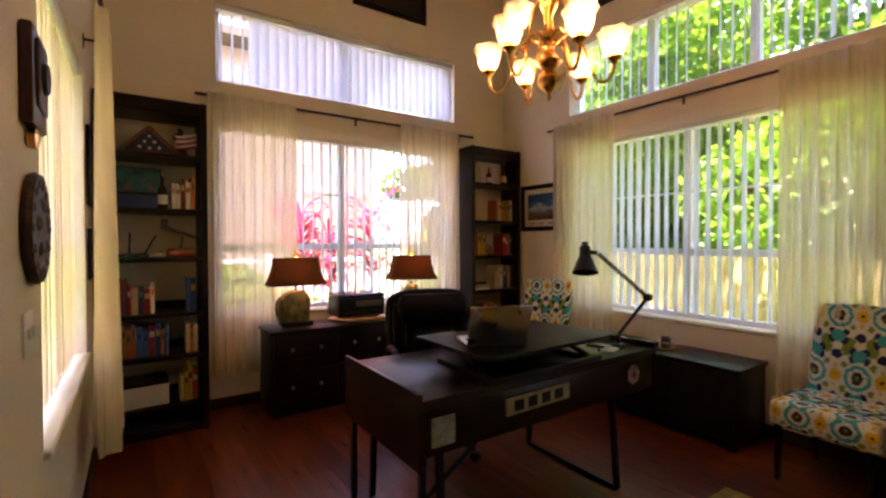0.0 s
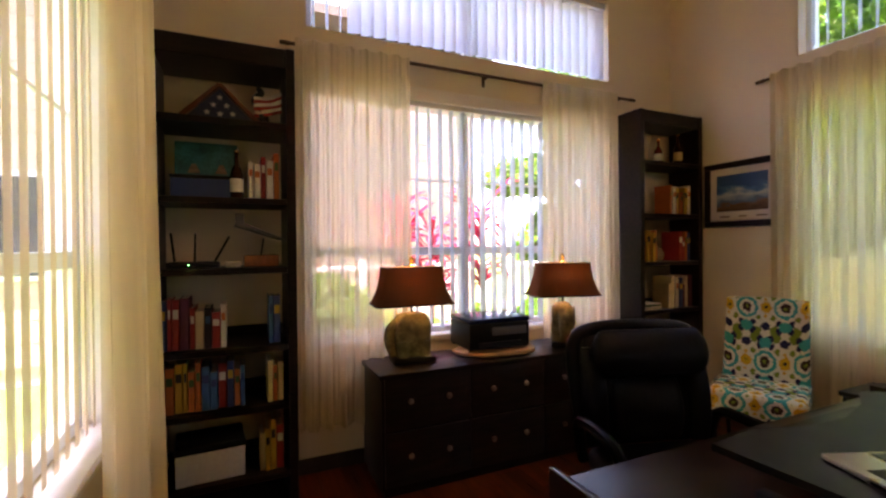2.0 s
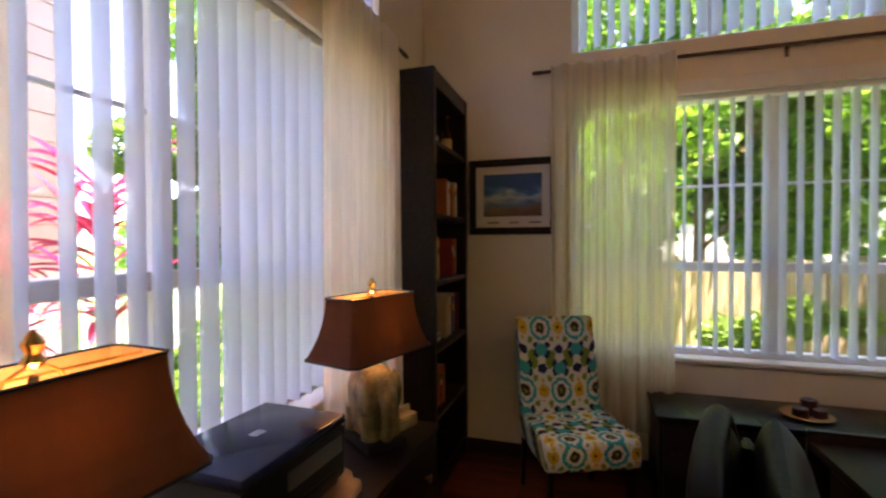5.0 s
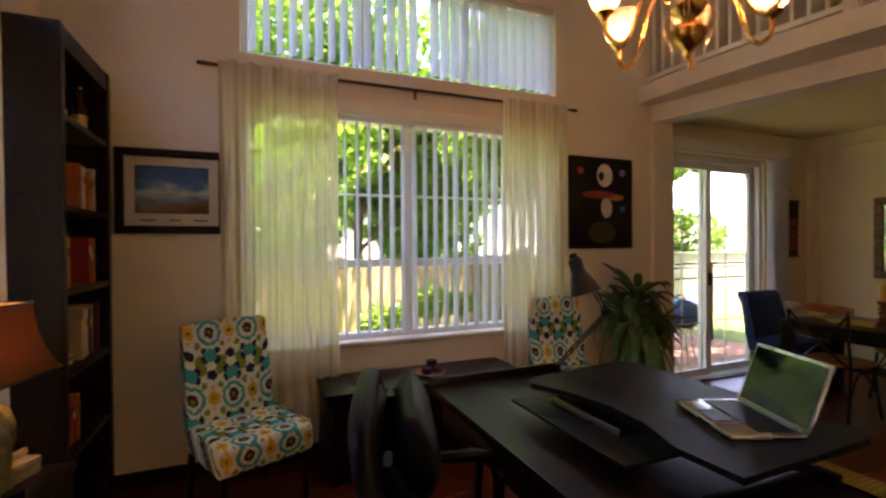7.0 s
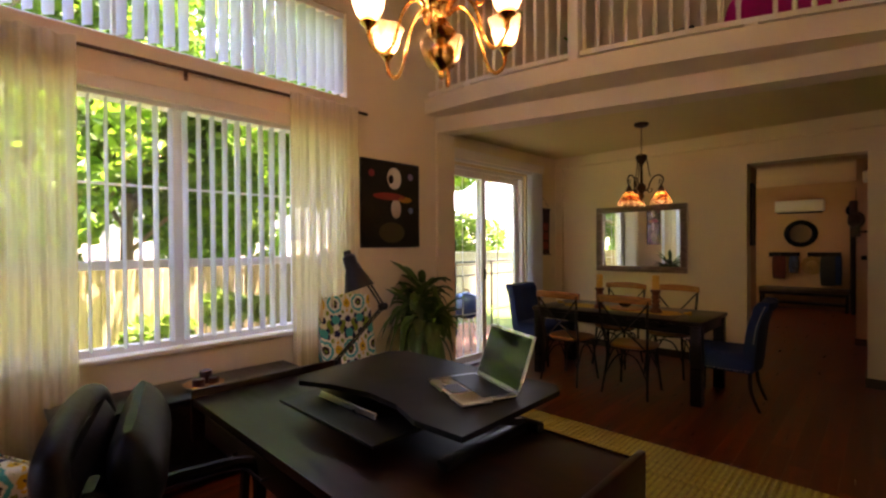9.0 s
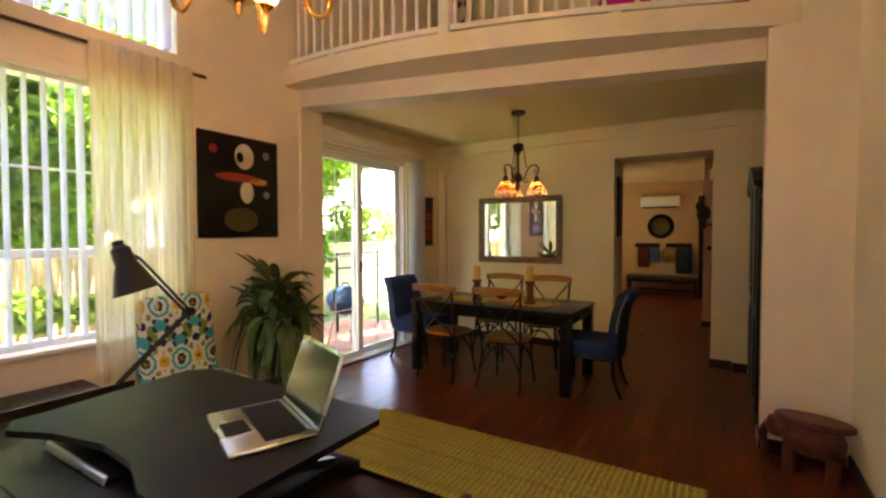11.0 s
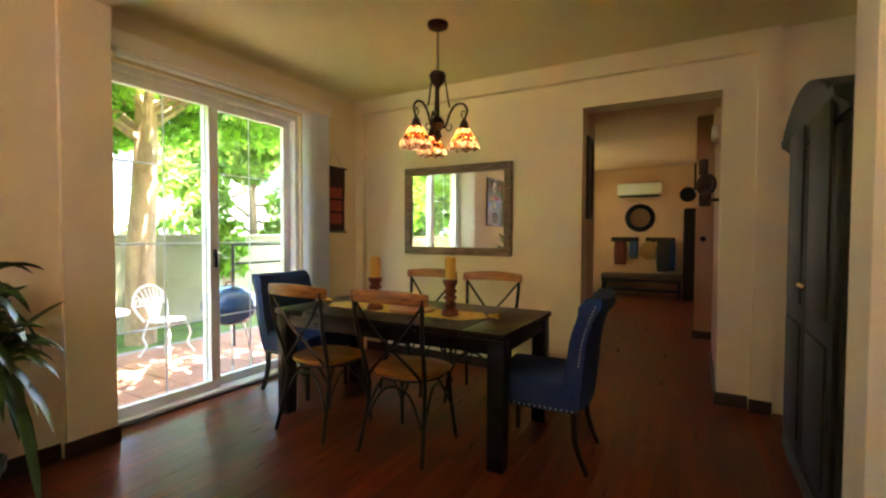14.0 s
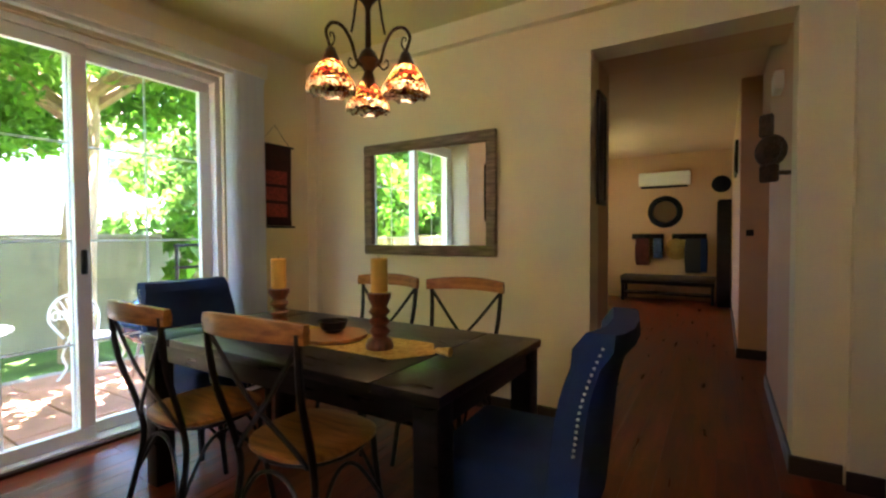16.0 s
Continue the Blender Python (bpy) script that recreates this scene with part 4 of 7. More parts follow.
# ---- living room: desk ----
dk = thing("desk", "dark reddish wooden desk with raised edges and angled steel legs", "desk", pose(2.10, 2.672, 0))
dw, dd_, dh = 1.66, 0.75, 0.786
part("desktop", rbox(bm_new(), 0.024, 0.0, dh - 0.07, dw - 0.024, dd_, dh - 0.036, 0.003), DESKWOOD, dk)
for x in (0, dw - 0.022):
    part("side_panel", rbox(bm_new(), x, -0.004, 0.47 if x == 0 else 0.56, x + 0.022, dd_ + 0.004, dh, 0.004), DESKWOOD, dk)
part("modesty_panel", rbox(bm_new(), 0.023, 0.004, 0.52, dw - 0.023, 0.024, dh - 0.071, 0.003), DESKWOOD, dk)
part("front_lip", rbox(bm_new(), 0.023, -0.004, dh - 0.0695, dw - 0.023, -0.0005, dh - 0.03, 0.001, 1), DESKWOOD, dk)
part("drawer_box", rbox(bm_new(), 0.023, 0.1, 0.50, 0.40, dd_ - 0.01, dh - 0.071, 0.003), DESKWOOD, dk)
dwr = part("keyboard_drawer", rbox(bm_new(), 0.56, dd_ - 0.02, dh - 0.165, 1.5, dd_ - 0.002, dh - 0.075, 0.004), DESKWOOD, dk)
part("drawer_pull", tube(bm_new(), [(0.9, dd_ + 0.0, dh - 0.12), (0.9, dd_ + 0.025, dh - 0.12), (1.15, dd_ + 0.025, dh - 0.12), (1.15, dd_, dh - 0.12)], 0.005, 8), STEEL, dwr)
for x in (0.13, dw - 0.36):
    loop = [(x, 0.06, 0.69), (x, 0.01, 0.012), (x, dd_ - 0.05, 0.012), (x, dd_ - 0.10, 0.69)]
    for a, b in zip(loop, loop[1:]):
        part("leg", tube(bm_new(), [a, b], 0.019, 4), STEEL, dk, "dark steel leg")
for y in (0.01, dd_ - 0.05):
    part("left_leg", tube(bm_new(), [(0.035, y + 0.02, 0.0), (0.035, y + 0.02, 0.47)], 0.018, 4), STEEL, dk)
part("stretcher", tube(bm_new(), [(0.13, 0.38, 0.012), (0.75, 0.40, 0.40), (dw - 0.36, 0.38, 0.69)], 0.013, 4), STEEL, dk)
ph = thing("notice_card", "pale greenish card fixed to the desk front", "card", pose(2.10 + 0.065, 2.672, 0.575))
part("card", rbox(bm_new(), 0, -0.004, -0.02, 0.115, 0.0035, 0.10, 0.001, 1), mat("card_green_grey", (0.42, 0.45, 0.40), 0.7, 0, 0.35, 18), ph)
sign = thing("wooden_sign", "small yellowish sign board with dark lettering on the desk", "sign", pose(2.10 + 0.46, 2.672, 0.60, 0, -1, 0))
part("board", rbox(bm_new(), 0, -0.012, 0, 0.42, 0.003, 0.078, 0.003), mat("sign_board", (0.42, 0.36, 0.17), 0.6, 0, 0.2, 14), sign)
for i in range(4):
    part("dark_bar", rbox(bm_new(), 0.045 + 0.088 * i, -0.0145, 0.016, 0.105 + 0.088 * i, -0.0125, 0.066, 0.001, 1), ESPRESSO, sign)

ros = thing("paper_rosette", "small pale pink rosette pinned to the desk front", "rosette", pose(2.10 + 1.42, 2.672, 0.635))
ROSE = mat("faded_pink_paper", (0.42, 0.30, 0.27), 0.9, 0, 0.4, 40, 120, 0.4)
for k in range(7):
    part("petal", lathe(bm_new(), [(0.005, 0.0), (0.022, 0.004), (0.024, 0.009), (0.008, 0.014)], 10, m=pose(0.033 * math.cos(0.9 * k), -0.005, 0.033 * math.sin(0.9 * k), 90)), ROSE, ros)
part("centre", lathe(bm_new(), [(0.018, 0.0), (0.02, 0.012), (0.006, 0.018)], 12, m=pose(0, -0.005, 0, 90)), REDCLOTH, ros)

# sit-stand riser on the desk
DTOP = dh - 0.036
rs = thing("desk_riser", "black sit-stand desk riser, slightly raised", "desk riser", pose(2.25, 2.53, DTOP))
top_poly = [(0.14, 0.64), (0.15, 0.12), (0.19, 0.07), (1.00, 0.09), (1.06, 0.15), (0.99, 0.66), (0.93, 0.69), (0.80, 0.63), (0.62, 0.59), (0.46, 0.60), (0.32, 0.65)]
bmt = bm_new()
prism(bmt, top_poly, 0.130, 0.148)
part("platform", bmt, BLACKPLASTIC, rs, "matt black platform", smooth=False)
part("keyboard_tray", rbox(bm_new(), 0.40, 0.46, 0.062, 1.0, 0.74, 0.076, 0.008), BLACKPLASTIC, rs)
part("base_frame", rbox(bm_new(), 0.20, 0.14, 0.0, 1.0, 0.18, 0.03, 0.006), BLACKPLASTIC, rs)
for x in (0.26, 0.94):
    part("base_rail", rbox(bm_new(), x - 0.02, 0.181, 0.0, x + 0.02, 0.60, 0.03, 0.006), BLACKPLASTIC, rs)
    part("lift_arm", tube(bm_new(), [(x, 0.19, 0.03), (x, 0.50, 0.127)], 0.016, 4), STEEL, rs)
    part("tray_arm", tube(bm_new(), [(x, 0.40, 0.122), (0.70 + (x - 0.60) * 0.7, 0.55, 0.066)], 0.012, 4), STEEL, rs)
kb = thing("keyboard", "slim pale keyboard on the riser tray", "keyboard", pose(2.25 + 0.55, 2.53 + 0.50, DTOP + 0.0765))
part("case", rbox(bm_new(), 0, 0.108, 0, 0.36, 0.12, 0.022, 0.003), CHROME, kb, "pale metal edge")
part("deck", rbox(bm_new(), 0, 0.0, 0, 0.36, 0.1075, 0.012, 0.003), BLACKPLASTIC, kb)
# laptop: open, lid to the south
SCREEN = mat("dark_glossy_screen", (0.008, 0.009, 0.011), 0.08, 0, 0.05, 3, 20, 0.0)
lp = thing("laptop", "open silver laptop with a dark glossy screen", "laptop", pose(2.63, 2.86, DTOP + 0.1485, 0, 0, -22))
part("base", rbox(bm_new(), -0.148, -0.10, 0, 0.148, 0.105, 0.014, 0.005), CHROME, lp)
part("keys", rbox(bm_new(), -0.128, -0.085, 0.0142, 0.128, 0.02, 0.0165, 0.001, 1), BLACKPLASTIC, lp, "dark key bed")
part("touchpad", rbox(bm_new(), -0.045, 0.03, 0.0142, 0.045, 0.092, 0.0152, 0.0005, 1), STEEL, lp)
lm = pose(0, -0.102, 0.012, 20)
lid = part("lid", rbox(bm_new(), -0.148, -0.008, 0.0, 0.148, 0.0, 0.20, 0.004, 2, lm), CHROME, lp, "silver lid")
part("screen", rbox(bm_new(), -0.139, 0.0004, 0.012, 0.139, 0.0016, 0.19, 0.0005, 1, lm), SCREEN, lid, "dark screen")
# phone and small items on the desk
single("phone", rbox(bm_new(), 0, 0, 0, 0.075, 0.15, 0.009, 0.004), SCREEN, "black phone lying on the desk", "phone", m=pose(3.55, 2.82, DTOP + 0.0005, 0, 0, 40))
nb = thing("notepad", "small white notepad on the desk", "notepad", pose(3.44, 2.73, DTOP + 0.0005, 0, 0, 20))
part("paper_block", rbox(bm_new(), 0, 0, 0, 0.11, 0.08, 0.012, 0.002, 1), WHITECLOTH, nb)
part("binding", rbox(bm_new(), 0, 0.0802, 0, 0.11, 0.09, 0.013, 0.002, 1), BLACKPLASTIC, nb)

# architect's lamp clamped at the desk's end
al = thing("desk_lamp", "black jointed architect's lamp clamped to the desk", "desk lamp", pose(3.58, 2.80, DTOP))
part("clamp", rbox(bm_new(), -0.03, -0.03, -0.05, 0.03, 0.03, 0.03, 0.006), STEEL, al)
part("post", tube(bm_new(), [(0, 0, 0.03), (0, 0, 0.08)], 0.011), STEEL, al)
elbow, headp = Vector((-0.08, -0.235, 0.335)), Vector((-0.19, 0.01, 0.575))
for o in (-0.011, 0.011):
    part("lower_arm", tube(bm_new(), [(o, 0, 0.08), elbow + Vector((o, 0, 0))], 0.0055, 6), STEEL, al)
    part("upper_arm", tube(bm_new(), [elbow + Vector((0, o, 0.0)), headp + Vector((0, o, 0))], 0.0055, 6), STEEL, al)
part("elbow_joint", lathe(bm_new(), [(0.018, -0.02), (0.022, 0), (0.018, 0.02)], 12, m=Matrix.Translation(elbow) @ pose(0, 0, 0, 90)), STEEL, al)
for k in (0.15, 0.6):
    q = elbow.lerp(headp, k)
    part("spring", tube(bm_new(), [q + Vector((0.004 * math.sin(i), 0.016 + 0.004 * math.cos(i), 0)) + (headp - elbow) * (0.0018 * i) for i in range(60)], 0.0013, 4), CHROME, al)
hm = Matrix.Translation(headp + Vector((-0.04, 0.055, 0.0))) @ pose(0, 0, 0, -12, 14, 0)
shd = part("shade", lathe(bm_new(), [(0.020, 0.045), (0.03, 0.035), (0.033, -0.02), (0.045, -0.045), (0.07, -0.115), (0.074, -0.12), (0.068, -0.116), (0.041, -0.045), (0.028, -0.02)], 24, m=hm), STEEL, al, "black metal cone shade")
part("cap", lathe(bm_new(), [(0.018, 0.046), (0.018, 0.062), (0.008, 0.066)], 14, m=hm), STEEL, shd)
part("head_joint", tube(bm_new(), [headp, headp + Vector((-0.03, 0.04, 0.005))], 0.012), STEEL, al)


# ---- living room: chairs ----
def flower_chair(m, label):
    th = thing("slipper_chair", label, "chair", m, "flower print chairs")
    s = bm_new()
    rbox(s, -0.25, -0.28, 0.32, 0.25, 0.24, 0.47, 0.03, 3)
    part("seat", s, FLOWER, th, "flower print seat")
    b = bm_new()
    rings = []
    for k in range(9):
        t = k / 8
        z = 0.34 + 0.65 * t
        y = 0.19 + 0.12 * t
        hw = 0.245 - 0.012 * t
        th_ = 0.055 - 0.012 * t
        rings.append([(hw * cx_, y + th_ * cy_, z + (0.022 * (1 - cx_ * cx_) if k == 8 else 0)) for cx_, cy_ in ((-1, -0.7), (-0.9, -1), (-0.3, -1.1), (0.3, -1.1), (0.9, -1), (1, -0.7), (1, 0.7), (0.9, 1), (-0.9, 1), (-1, 0.7))])
    loft(b, rings)
    part("backrest", b, FLOWER, th, "tall flower print back")
    for x in (-0.215, 0.215):
        for y, lean in ((-0.24, 0), (0.2, 0.05)):
            part("leg", tube(bm_new(), [(x, y, 0.325), (x, y + lean, 0)], 0.022, 4, 0.016), ESPRESSO, th, "dark tapered leg")
    for x in (-0.25, 0.25):
        part("piping", tube(bm_new(), [(x * 0.99, -0.25, 0.468), (x * 0.99, 0.18, 0.468)], 0.005, 6), FLOWER, th)
    return th


flower_chair(pose(4.40, 4.25, 0, 0, 0, -66), "armless chair in white, teal and yellow flower print in the corner")
flower_chair(pose(4.50, 1.99, 0, 0, 0, -95), "armless flower print chair beside the potted plant")

oc = thing("office_chair", "black leather high-back office chair behind the desk", "office chair", pose(2.855, 3.66, 0, 0, 0, -16))
part("seat", rbox(bm_new(), -0.26, -0.30, 0.44, 0.26, 0.20, 0.55, 0.05, 4), LEATHER, oc)


def pad(x0, x1, z0, z1, y0, lean, thick, bulge=0.02):
    b = bm_new()
    rings = []
    for k in range(19):
        t = 0.5 - 0.5 * math.cos(math.pi * k / 18)
        z = z0 + (z1 - z0) * t
        y = y0 + lean * t
        q = max(0.03, math.sin(math.pi * t)) ** 0.5
        rings.append([((x0 + x1) / 2 + (x1 - x0) / 2 * math.copysign(abs(math.cos(a)) ** 0.35, math.cos(a)) * (0.80 + 0.20 * q), y + thick * q * math.copysign(abs(math.sin(a)) ** 0.6, math.sin(a)), z) for a in [2 * math.pi * i / 28 for i in range(28)]])
    return loft(b, rings)


part("backrest", pad(-0.28, 0.28, 0.55, 0.99, 0.17, 0.07, 0.042), LEATHER, oc, "padded leather back")
part("lumbar_pad", pad(-0.16, 0.16, 0.57, 0.84, 0.14, 0.05, 0.045), LEATHER, oc)
part("headrest", pad(-0.25, 0.25, 0.84, 1.03, 0.115, 0.03, 0.055), LEATHER, oc, "rolled leather head pillow")
part("rolled_rim", tube(bm_new(), curve((-0.275, 0.19, 0.66), (-0.288, 0.225, 0.84), (-0.275, 0.252, 0.965), (-0.20, 0.262, 1.012), (0.0, 0.266, 1.025), (0.20, 0.262, 1.012), (0.275, 0.252, 0.965), (0.288, 0.225, 0.84), (0.275, 0.19, 0.66)), 0.030, 12), LEATHER, oc, "glossy rolled leather rim")
for s in (-1, 1):
    part("side_bolster", pad(s * 0.23 - 0.045, s * 0.23 + 0.045, 0.56, 0.95, 0.14, 0.06, 0.055), LEATHER, oc)
    part("armrest", tube(bm_new(), curve((s * 0.28, 0.16, 0.5), (s * 0.31, 0.14, 0.66), (s * 0.31, -0.02, 0.69), (s * 0.31, -0.16, 0.67), (s * 0.28, -0.17, 0.52)), 0.022, 8), LEATHER, oc)
    part("piping", tube(bm_new(), curve((s * 0.28, 0.17, 0.56), (s * 0.285, 0.21, 0.78), (s * 0.27, 0.25, 0.96), (s * 0.23, 0.26, 1.0)), 0.008, 6), LEATHER, oc)
part("gas_lift", lathe(bm_new(), [(0.032, 0.10), (0.032, 0.28), (0.022, 0.285), (0.022, 0.44)], 14), STEEL, oc)
for i in range(5):
    a = 2 * math.pi * i / 5 + 0.3
    sp_ = part("base_spoke", tube(bm_new(), [(0.02 * math.cos(a), 0.02 * math.sin(a), 0.12), (0.29 * math.cos(a), 0.29 * math.sin(a), 0.075)], 0.026, 6, 0.017), BLACKPLASTIC, oc)
    part("castor", lathe(bm_new(), [(0.02, -0.022), (0.03, -0.018), (0.03, 0.018), (0.02, 0.022)], 14, m=pose(0.29 * math.cos(a), 0.29 * math.sin(a), 0.03, 90, 0, math.degrees(a))), BLACKPLASTIC, sp_)

# ---- living room: low bench chest with candles ----
bn = thing("bench_chest", "low dark wooden storage bench beneath the east window", "bench", pose(4.405, 2.49, 0))
part("top", rbox(bm_new(), -0.015, -0.015, 0.527, 0.42, 1.345, 0.555, 0.006), TABLE, bn)
part("body", rbox(bm_new(), 0, 0, 0.06, 0.41, 1.33, 0.526, 0.004), TABLE, bn)
for i in range(3):
    part("door_panel", rbox(bm_new(), -0.012, 0.02 + 0.433 * i, 0.08, -0.0005, 0.443 + 0.433 * i, 0.515, 0.004), TABLE, bn)
for y in (0.02, 1.26):
    for x in (0.01, 0.36):
        part("foot", rbox(bm_new(), x, y, 0, x + 0.05, y + 0.05, 0.059, 0.004), TABLE, bn)
ct = thing("candle_dish", "dark red candles on a small wooden dish", "candle dish", pose(4.575, 3.11, 0.556))
part("dish", lathe(bm_new(), [(0.05, 0), (0.10, 0.008), (0.115, 0.02), (0.108, 0.022), (0.05, 0.012)], 22), OAK, ct, "wooden dish")
DARKRED = mat("dark_red_wax", (0.055, 0.010, 0.010), 0.4, 0, 0.15, 12, 60, 0.05)
for x, y, r, h in ((-0.03, 0.04, 0.035, 0.055), (0.03, -0.02, 0.036, 0.085), (-0.02, -0.05, 0.03, 0.05)):
    cd = part("candle", lathe(bm_new(), [(r, 0.0125), (r, h), (r * 0.8, h + 0.004), (r * 0.3, h)], 16, at=(x, y, 0)), DARKRED, ct)
    part("wick", tube(bm_new(), [(x, y, h), (x + 0.002, y, h + 0.012)], 0.0014, 5), STEEL, cd)

# ---- rug with raised stripes ----
rug = thing("rug", "yellow and olive striped flatweave rug on the floor", "rug", pose(0, 0, 0))
rx0, rx1, ry0, ry1 = 1.66, 3.93, 0.77, 2.35
part("backing", rbox(bm_new(), rx0, ry0, 0.0005, rx1, ry1, 0.006, 0.002, 1), RUG2, rug)
x = rx0 + 0.02
ribm = mesh_of("stripe", sheet(bm_new(), lambda u, v: (0.011 * math.cos(math.pi * (1 - u)), v * (ry1 - ry0 - 0.02), 0.0055 * math.sin(math.pi * u)), 6, 1), RUG)
while x < rx1 - 0.015:
    ob = new("stripe", ribm)
    ob.parent = rug
    ob.location = (x, ry0 + 0.01, 0.006)
    x += 0.036

# ---- potted dragon plant ----
def leaf_blade(bm, base, az, length, width, droop, lift):
    """A long arching strap leaf."""
    d = Vector((math.cos(az), math.sin(az), 0))
    side = Vector((-d.y, d.x, 0))
    rows = []
    for k in range(8):
        t = k / 7
        p = Vector(base) + d * (length * (t - 0.25 * t * t * min(1.5, droop))) + Vector((0, 0, lift * t * length - droop * length * t * t))
        w = width * (0.35 + 1.5 * t) * (1 - t) ** 0.6 + 0.001
        rows.append((p - side * w, p - Vector((0, 0, w * 0.5)), p + side * w))
    vr = [[bm.verts.new(c) for c in r] for r in rows]
    for a, b in zip(vr, vr[1:]):
        bm.faces.new((a[0], a[1], b[1], b[0]))
        bm.faces.new((a[1], a[2], b[2], b[1]))


pl = thing("potted_plant", "tall leafy dracaena in a green glazed pot", "potted plant", pose(4.53, 1.315, 0))
part("pot", lathe(bm_new(), [(0.105, 0.012), (0.12, 0.016), (0.150, 0.21), (0.165, 0.215), (0.168, 0.255), (0.155, 0.257), (0.14, 0.22), (0.13, 0.20)], 28), CLAY, pl, "green glazed pot")
part("saucer", lathe(bm_new(), [(0.12, 0), (0.155, 0.008), (0.16, 0.018), (0.145, 0.014)], 28), CLAY, pl)
part("soil", lathe(bm_new(), [(0.14, 0.19), (0.138, 0.214), (0.02, 0.222)], 24), SOIL, pl)
rp = random.Random(31)
for i, (sx, sy, h) in enumerate(((0, 0, 1.0), (0.045, 0.03, 0.84), (-0.05, 0.01, 0.78), (-0.01, -0.05, 0.68))):
    part("cane", tube(bm_new(), curve((sx, sy, 0.2), (sx * 1.3, sy * 1.2, 0.2 + (h - 0.2) * 0.5), (sx * 1.5, sy * 1.6, h)), 0.012, 8, 0.009), wood("cane_bark", (0.10, 0.075, 0.045), (0.2, 0.15, 0.09), 0.8, 20) if i == 0 else bpy.data.materials["cane_bark"], pl)
    for k in range(38):
        up = k / 37
        az = rp.uniform(0, 2 * math.pi)
        b = bm_new()
        ln = rp.uniform(0.34, 0.5) * (1 - 0.25 * up)
        leaf_blade(b, (sx * 1.5, sy * 1.6, h - 0.10 * (1 - up)), az, ln, 0.044, rp.uniform(0.95, 1.9) * (1.15 - 0.75 * up), 0.55 + 0.75 * up)
        lf = part("leaf", b, LEAF, pl)
        lo = min(v.co.x * math.cos(0) for v in lf.data.vertices)
        hi = max(v.co.x for v in lf.data.vertices)
        if hi > 0.31:
            lf.scale = (0.31 / hi, 1, 1)

# ---- pictures, plaques and switches ----
MAT_ = mat("picture_mount", (0.66, 0.60, 0.52), 0.8, 0, 0.04, 5, 80, 0.05)


def framed(name, label, axis, plane, lo, hi, b, t, border, mount, art, frame_m, depth=0.03, face=-1, lean=0):
    """A framed picture hung on a wall; face says which way along the axis it looks."""
    th = thing(name, label, "picture")

    def bx(a0, a1, z0, z1, d0, d1, r=0.003):
        d0, d1 = sorted((plane + face * d0, plane + face * d1))
        bm = bm_new()
        return rbox(bm, a0, d0, z0, a1, d1, z1, r, 1) if axis == "y" else rbox(bm, d0, a0, z0, d1, a1, z1, r, 1)
    for q in ((lo, hi, b, b + border), (lo, hi, t - border, t), (lo, lo + border, b + border, t - border), (hi - border, hi, b + border, t - border)):
        part("frame_bar", bx(*q, 0.002, depth, 0.005), frame_m, th)
    if mount:
        part("mount", bx(lo + border, hi - border, b + border, t - border, 0.004, 0.012), MAT_, th, "cream mount")
    i = border + mount
    part("print", bx(lo + i, hi - i, b + i + (0.02 if mount else 0), t - i, 0.0125 if mount else 0.004, 0.015), art, th)
    return th, bx


def sky_print(name):
    """A photograph of a cloudy blue sky over brown ground."""
    m, n, l, p = nodes_of(name)
    nt = m.node_tree
    tx = tex(nt, "ShaderNodeTexNoise", 9, 4, (1, 1, 2.0))
    co, sx, mr, ad = n.new("ShaderNodeTexCoord"), n.new("ShaderNodeSeparateXYZ"), n.new("ShaderNodeMapRange"), n.new("ShaderNodeMath")
    l.new(co.outputs["Object"], sx.inputs[0])
    mr.inputs["From Min"].default_value, mr.inputs["From Max"].default_value = 1.63, 1.915
    l.new(sx.outputs["Z"], mr.inputs["Value"])
    ad.operation, ad.inputs[1].default_value = "MULTIPLY_ADD", 0.55
    l.new(tx.outputs["Fac"], ad.inputs[0])
    l.new(mr.outputs["Result"], ad.inputs[2])
    l.new(ramp(nt, ad.outputs[0], [(0.28, (0.10, 0.055, 0.03)), (0.46, (0.19, 0.11, 0.06)), (0.55, (0.10, 0.17, 0.26)), (0.74, (0.42, 0.48, 0.52)), (0.86, (0.06, 0.17, 0.36)), (1.0, (0.03, 0.09, 0.24))]), p.inputs["Base Color"])
    p.inputs["Roughness"].default_value = 0.25
    return m


p1, bx1 = framed("framed_print", "framed blue sky photograph with cream mount and dark frame", "x", E, 4.365, 4.955, 1.51, 2.015, 0.045, 0.055, sky_print("sky_photo"), ESPRESSO)
for a0, a1 in ((4.47, 4.55), (4.62, 4.68), (4.75, 4.83)):
    part("caption_bar", bx1(a0, a1, 1.583, 1.595, 0.0125, 0.0135, 0.0004), GREYWOOD, p1)
GLASSDARK = mat("black_poster", (0.012, 0.012, 0.014), 0.2, 0, 0.2, 6, 60, 0.02)
p2, bx2 = framed("framed_poster", "large black poster with simple pale and coloured shapes", "x", E, 1.05, 1.742, 1.39, 2.185, 0.012, 0.0, GLASSDARK, BLACKPLASTIC, 0.025)


def disc(y, z, ry, rz, material, d=0.0165, name="painted_shape"):
    b = bm_new()
    lathe(b, [(1, 0), (1, 0.0012)], 28, m=Matrix.Translation((E - d, y, z)) @ Matrix.Diagonal((1, ry, rz, 1)) @ pose(0, 0, 0, 0, -90, 0))
    return part(name, b, material, p2, smooth=False)


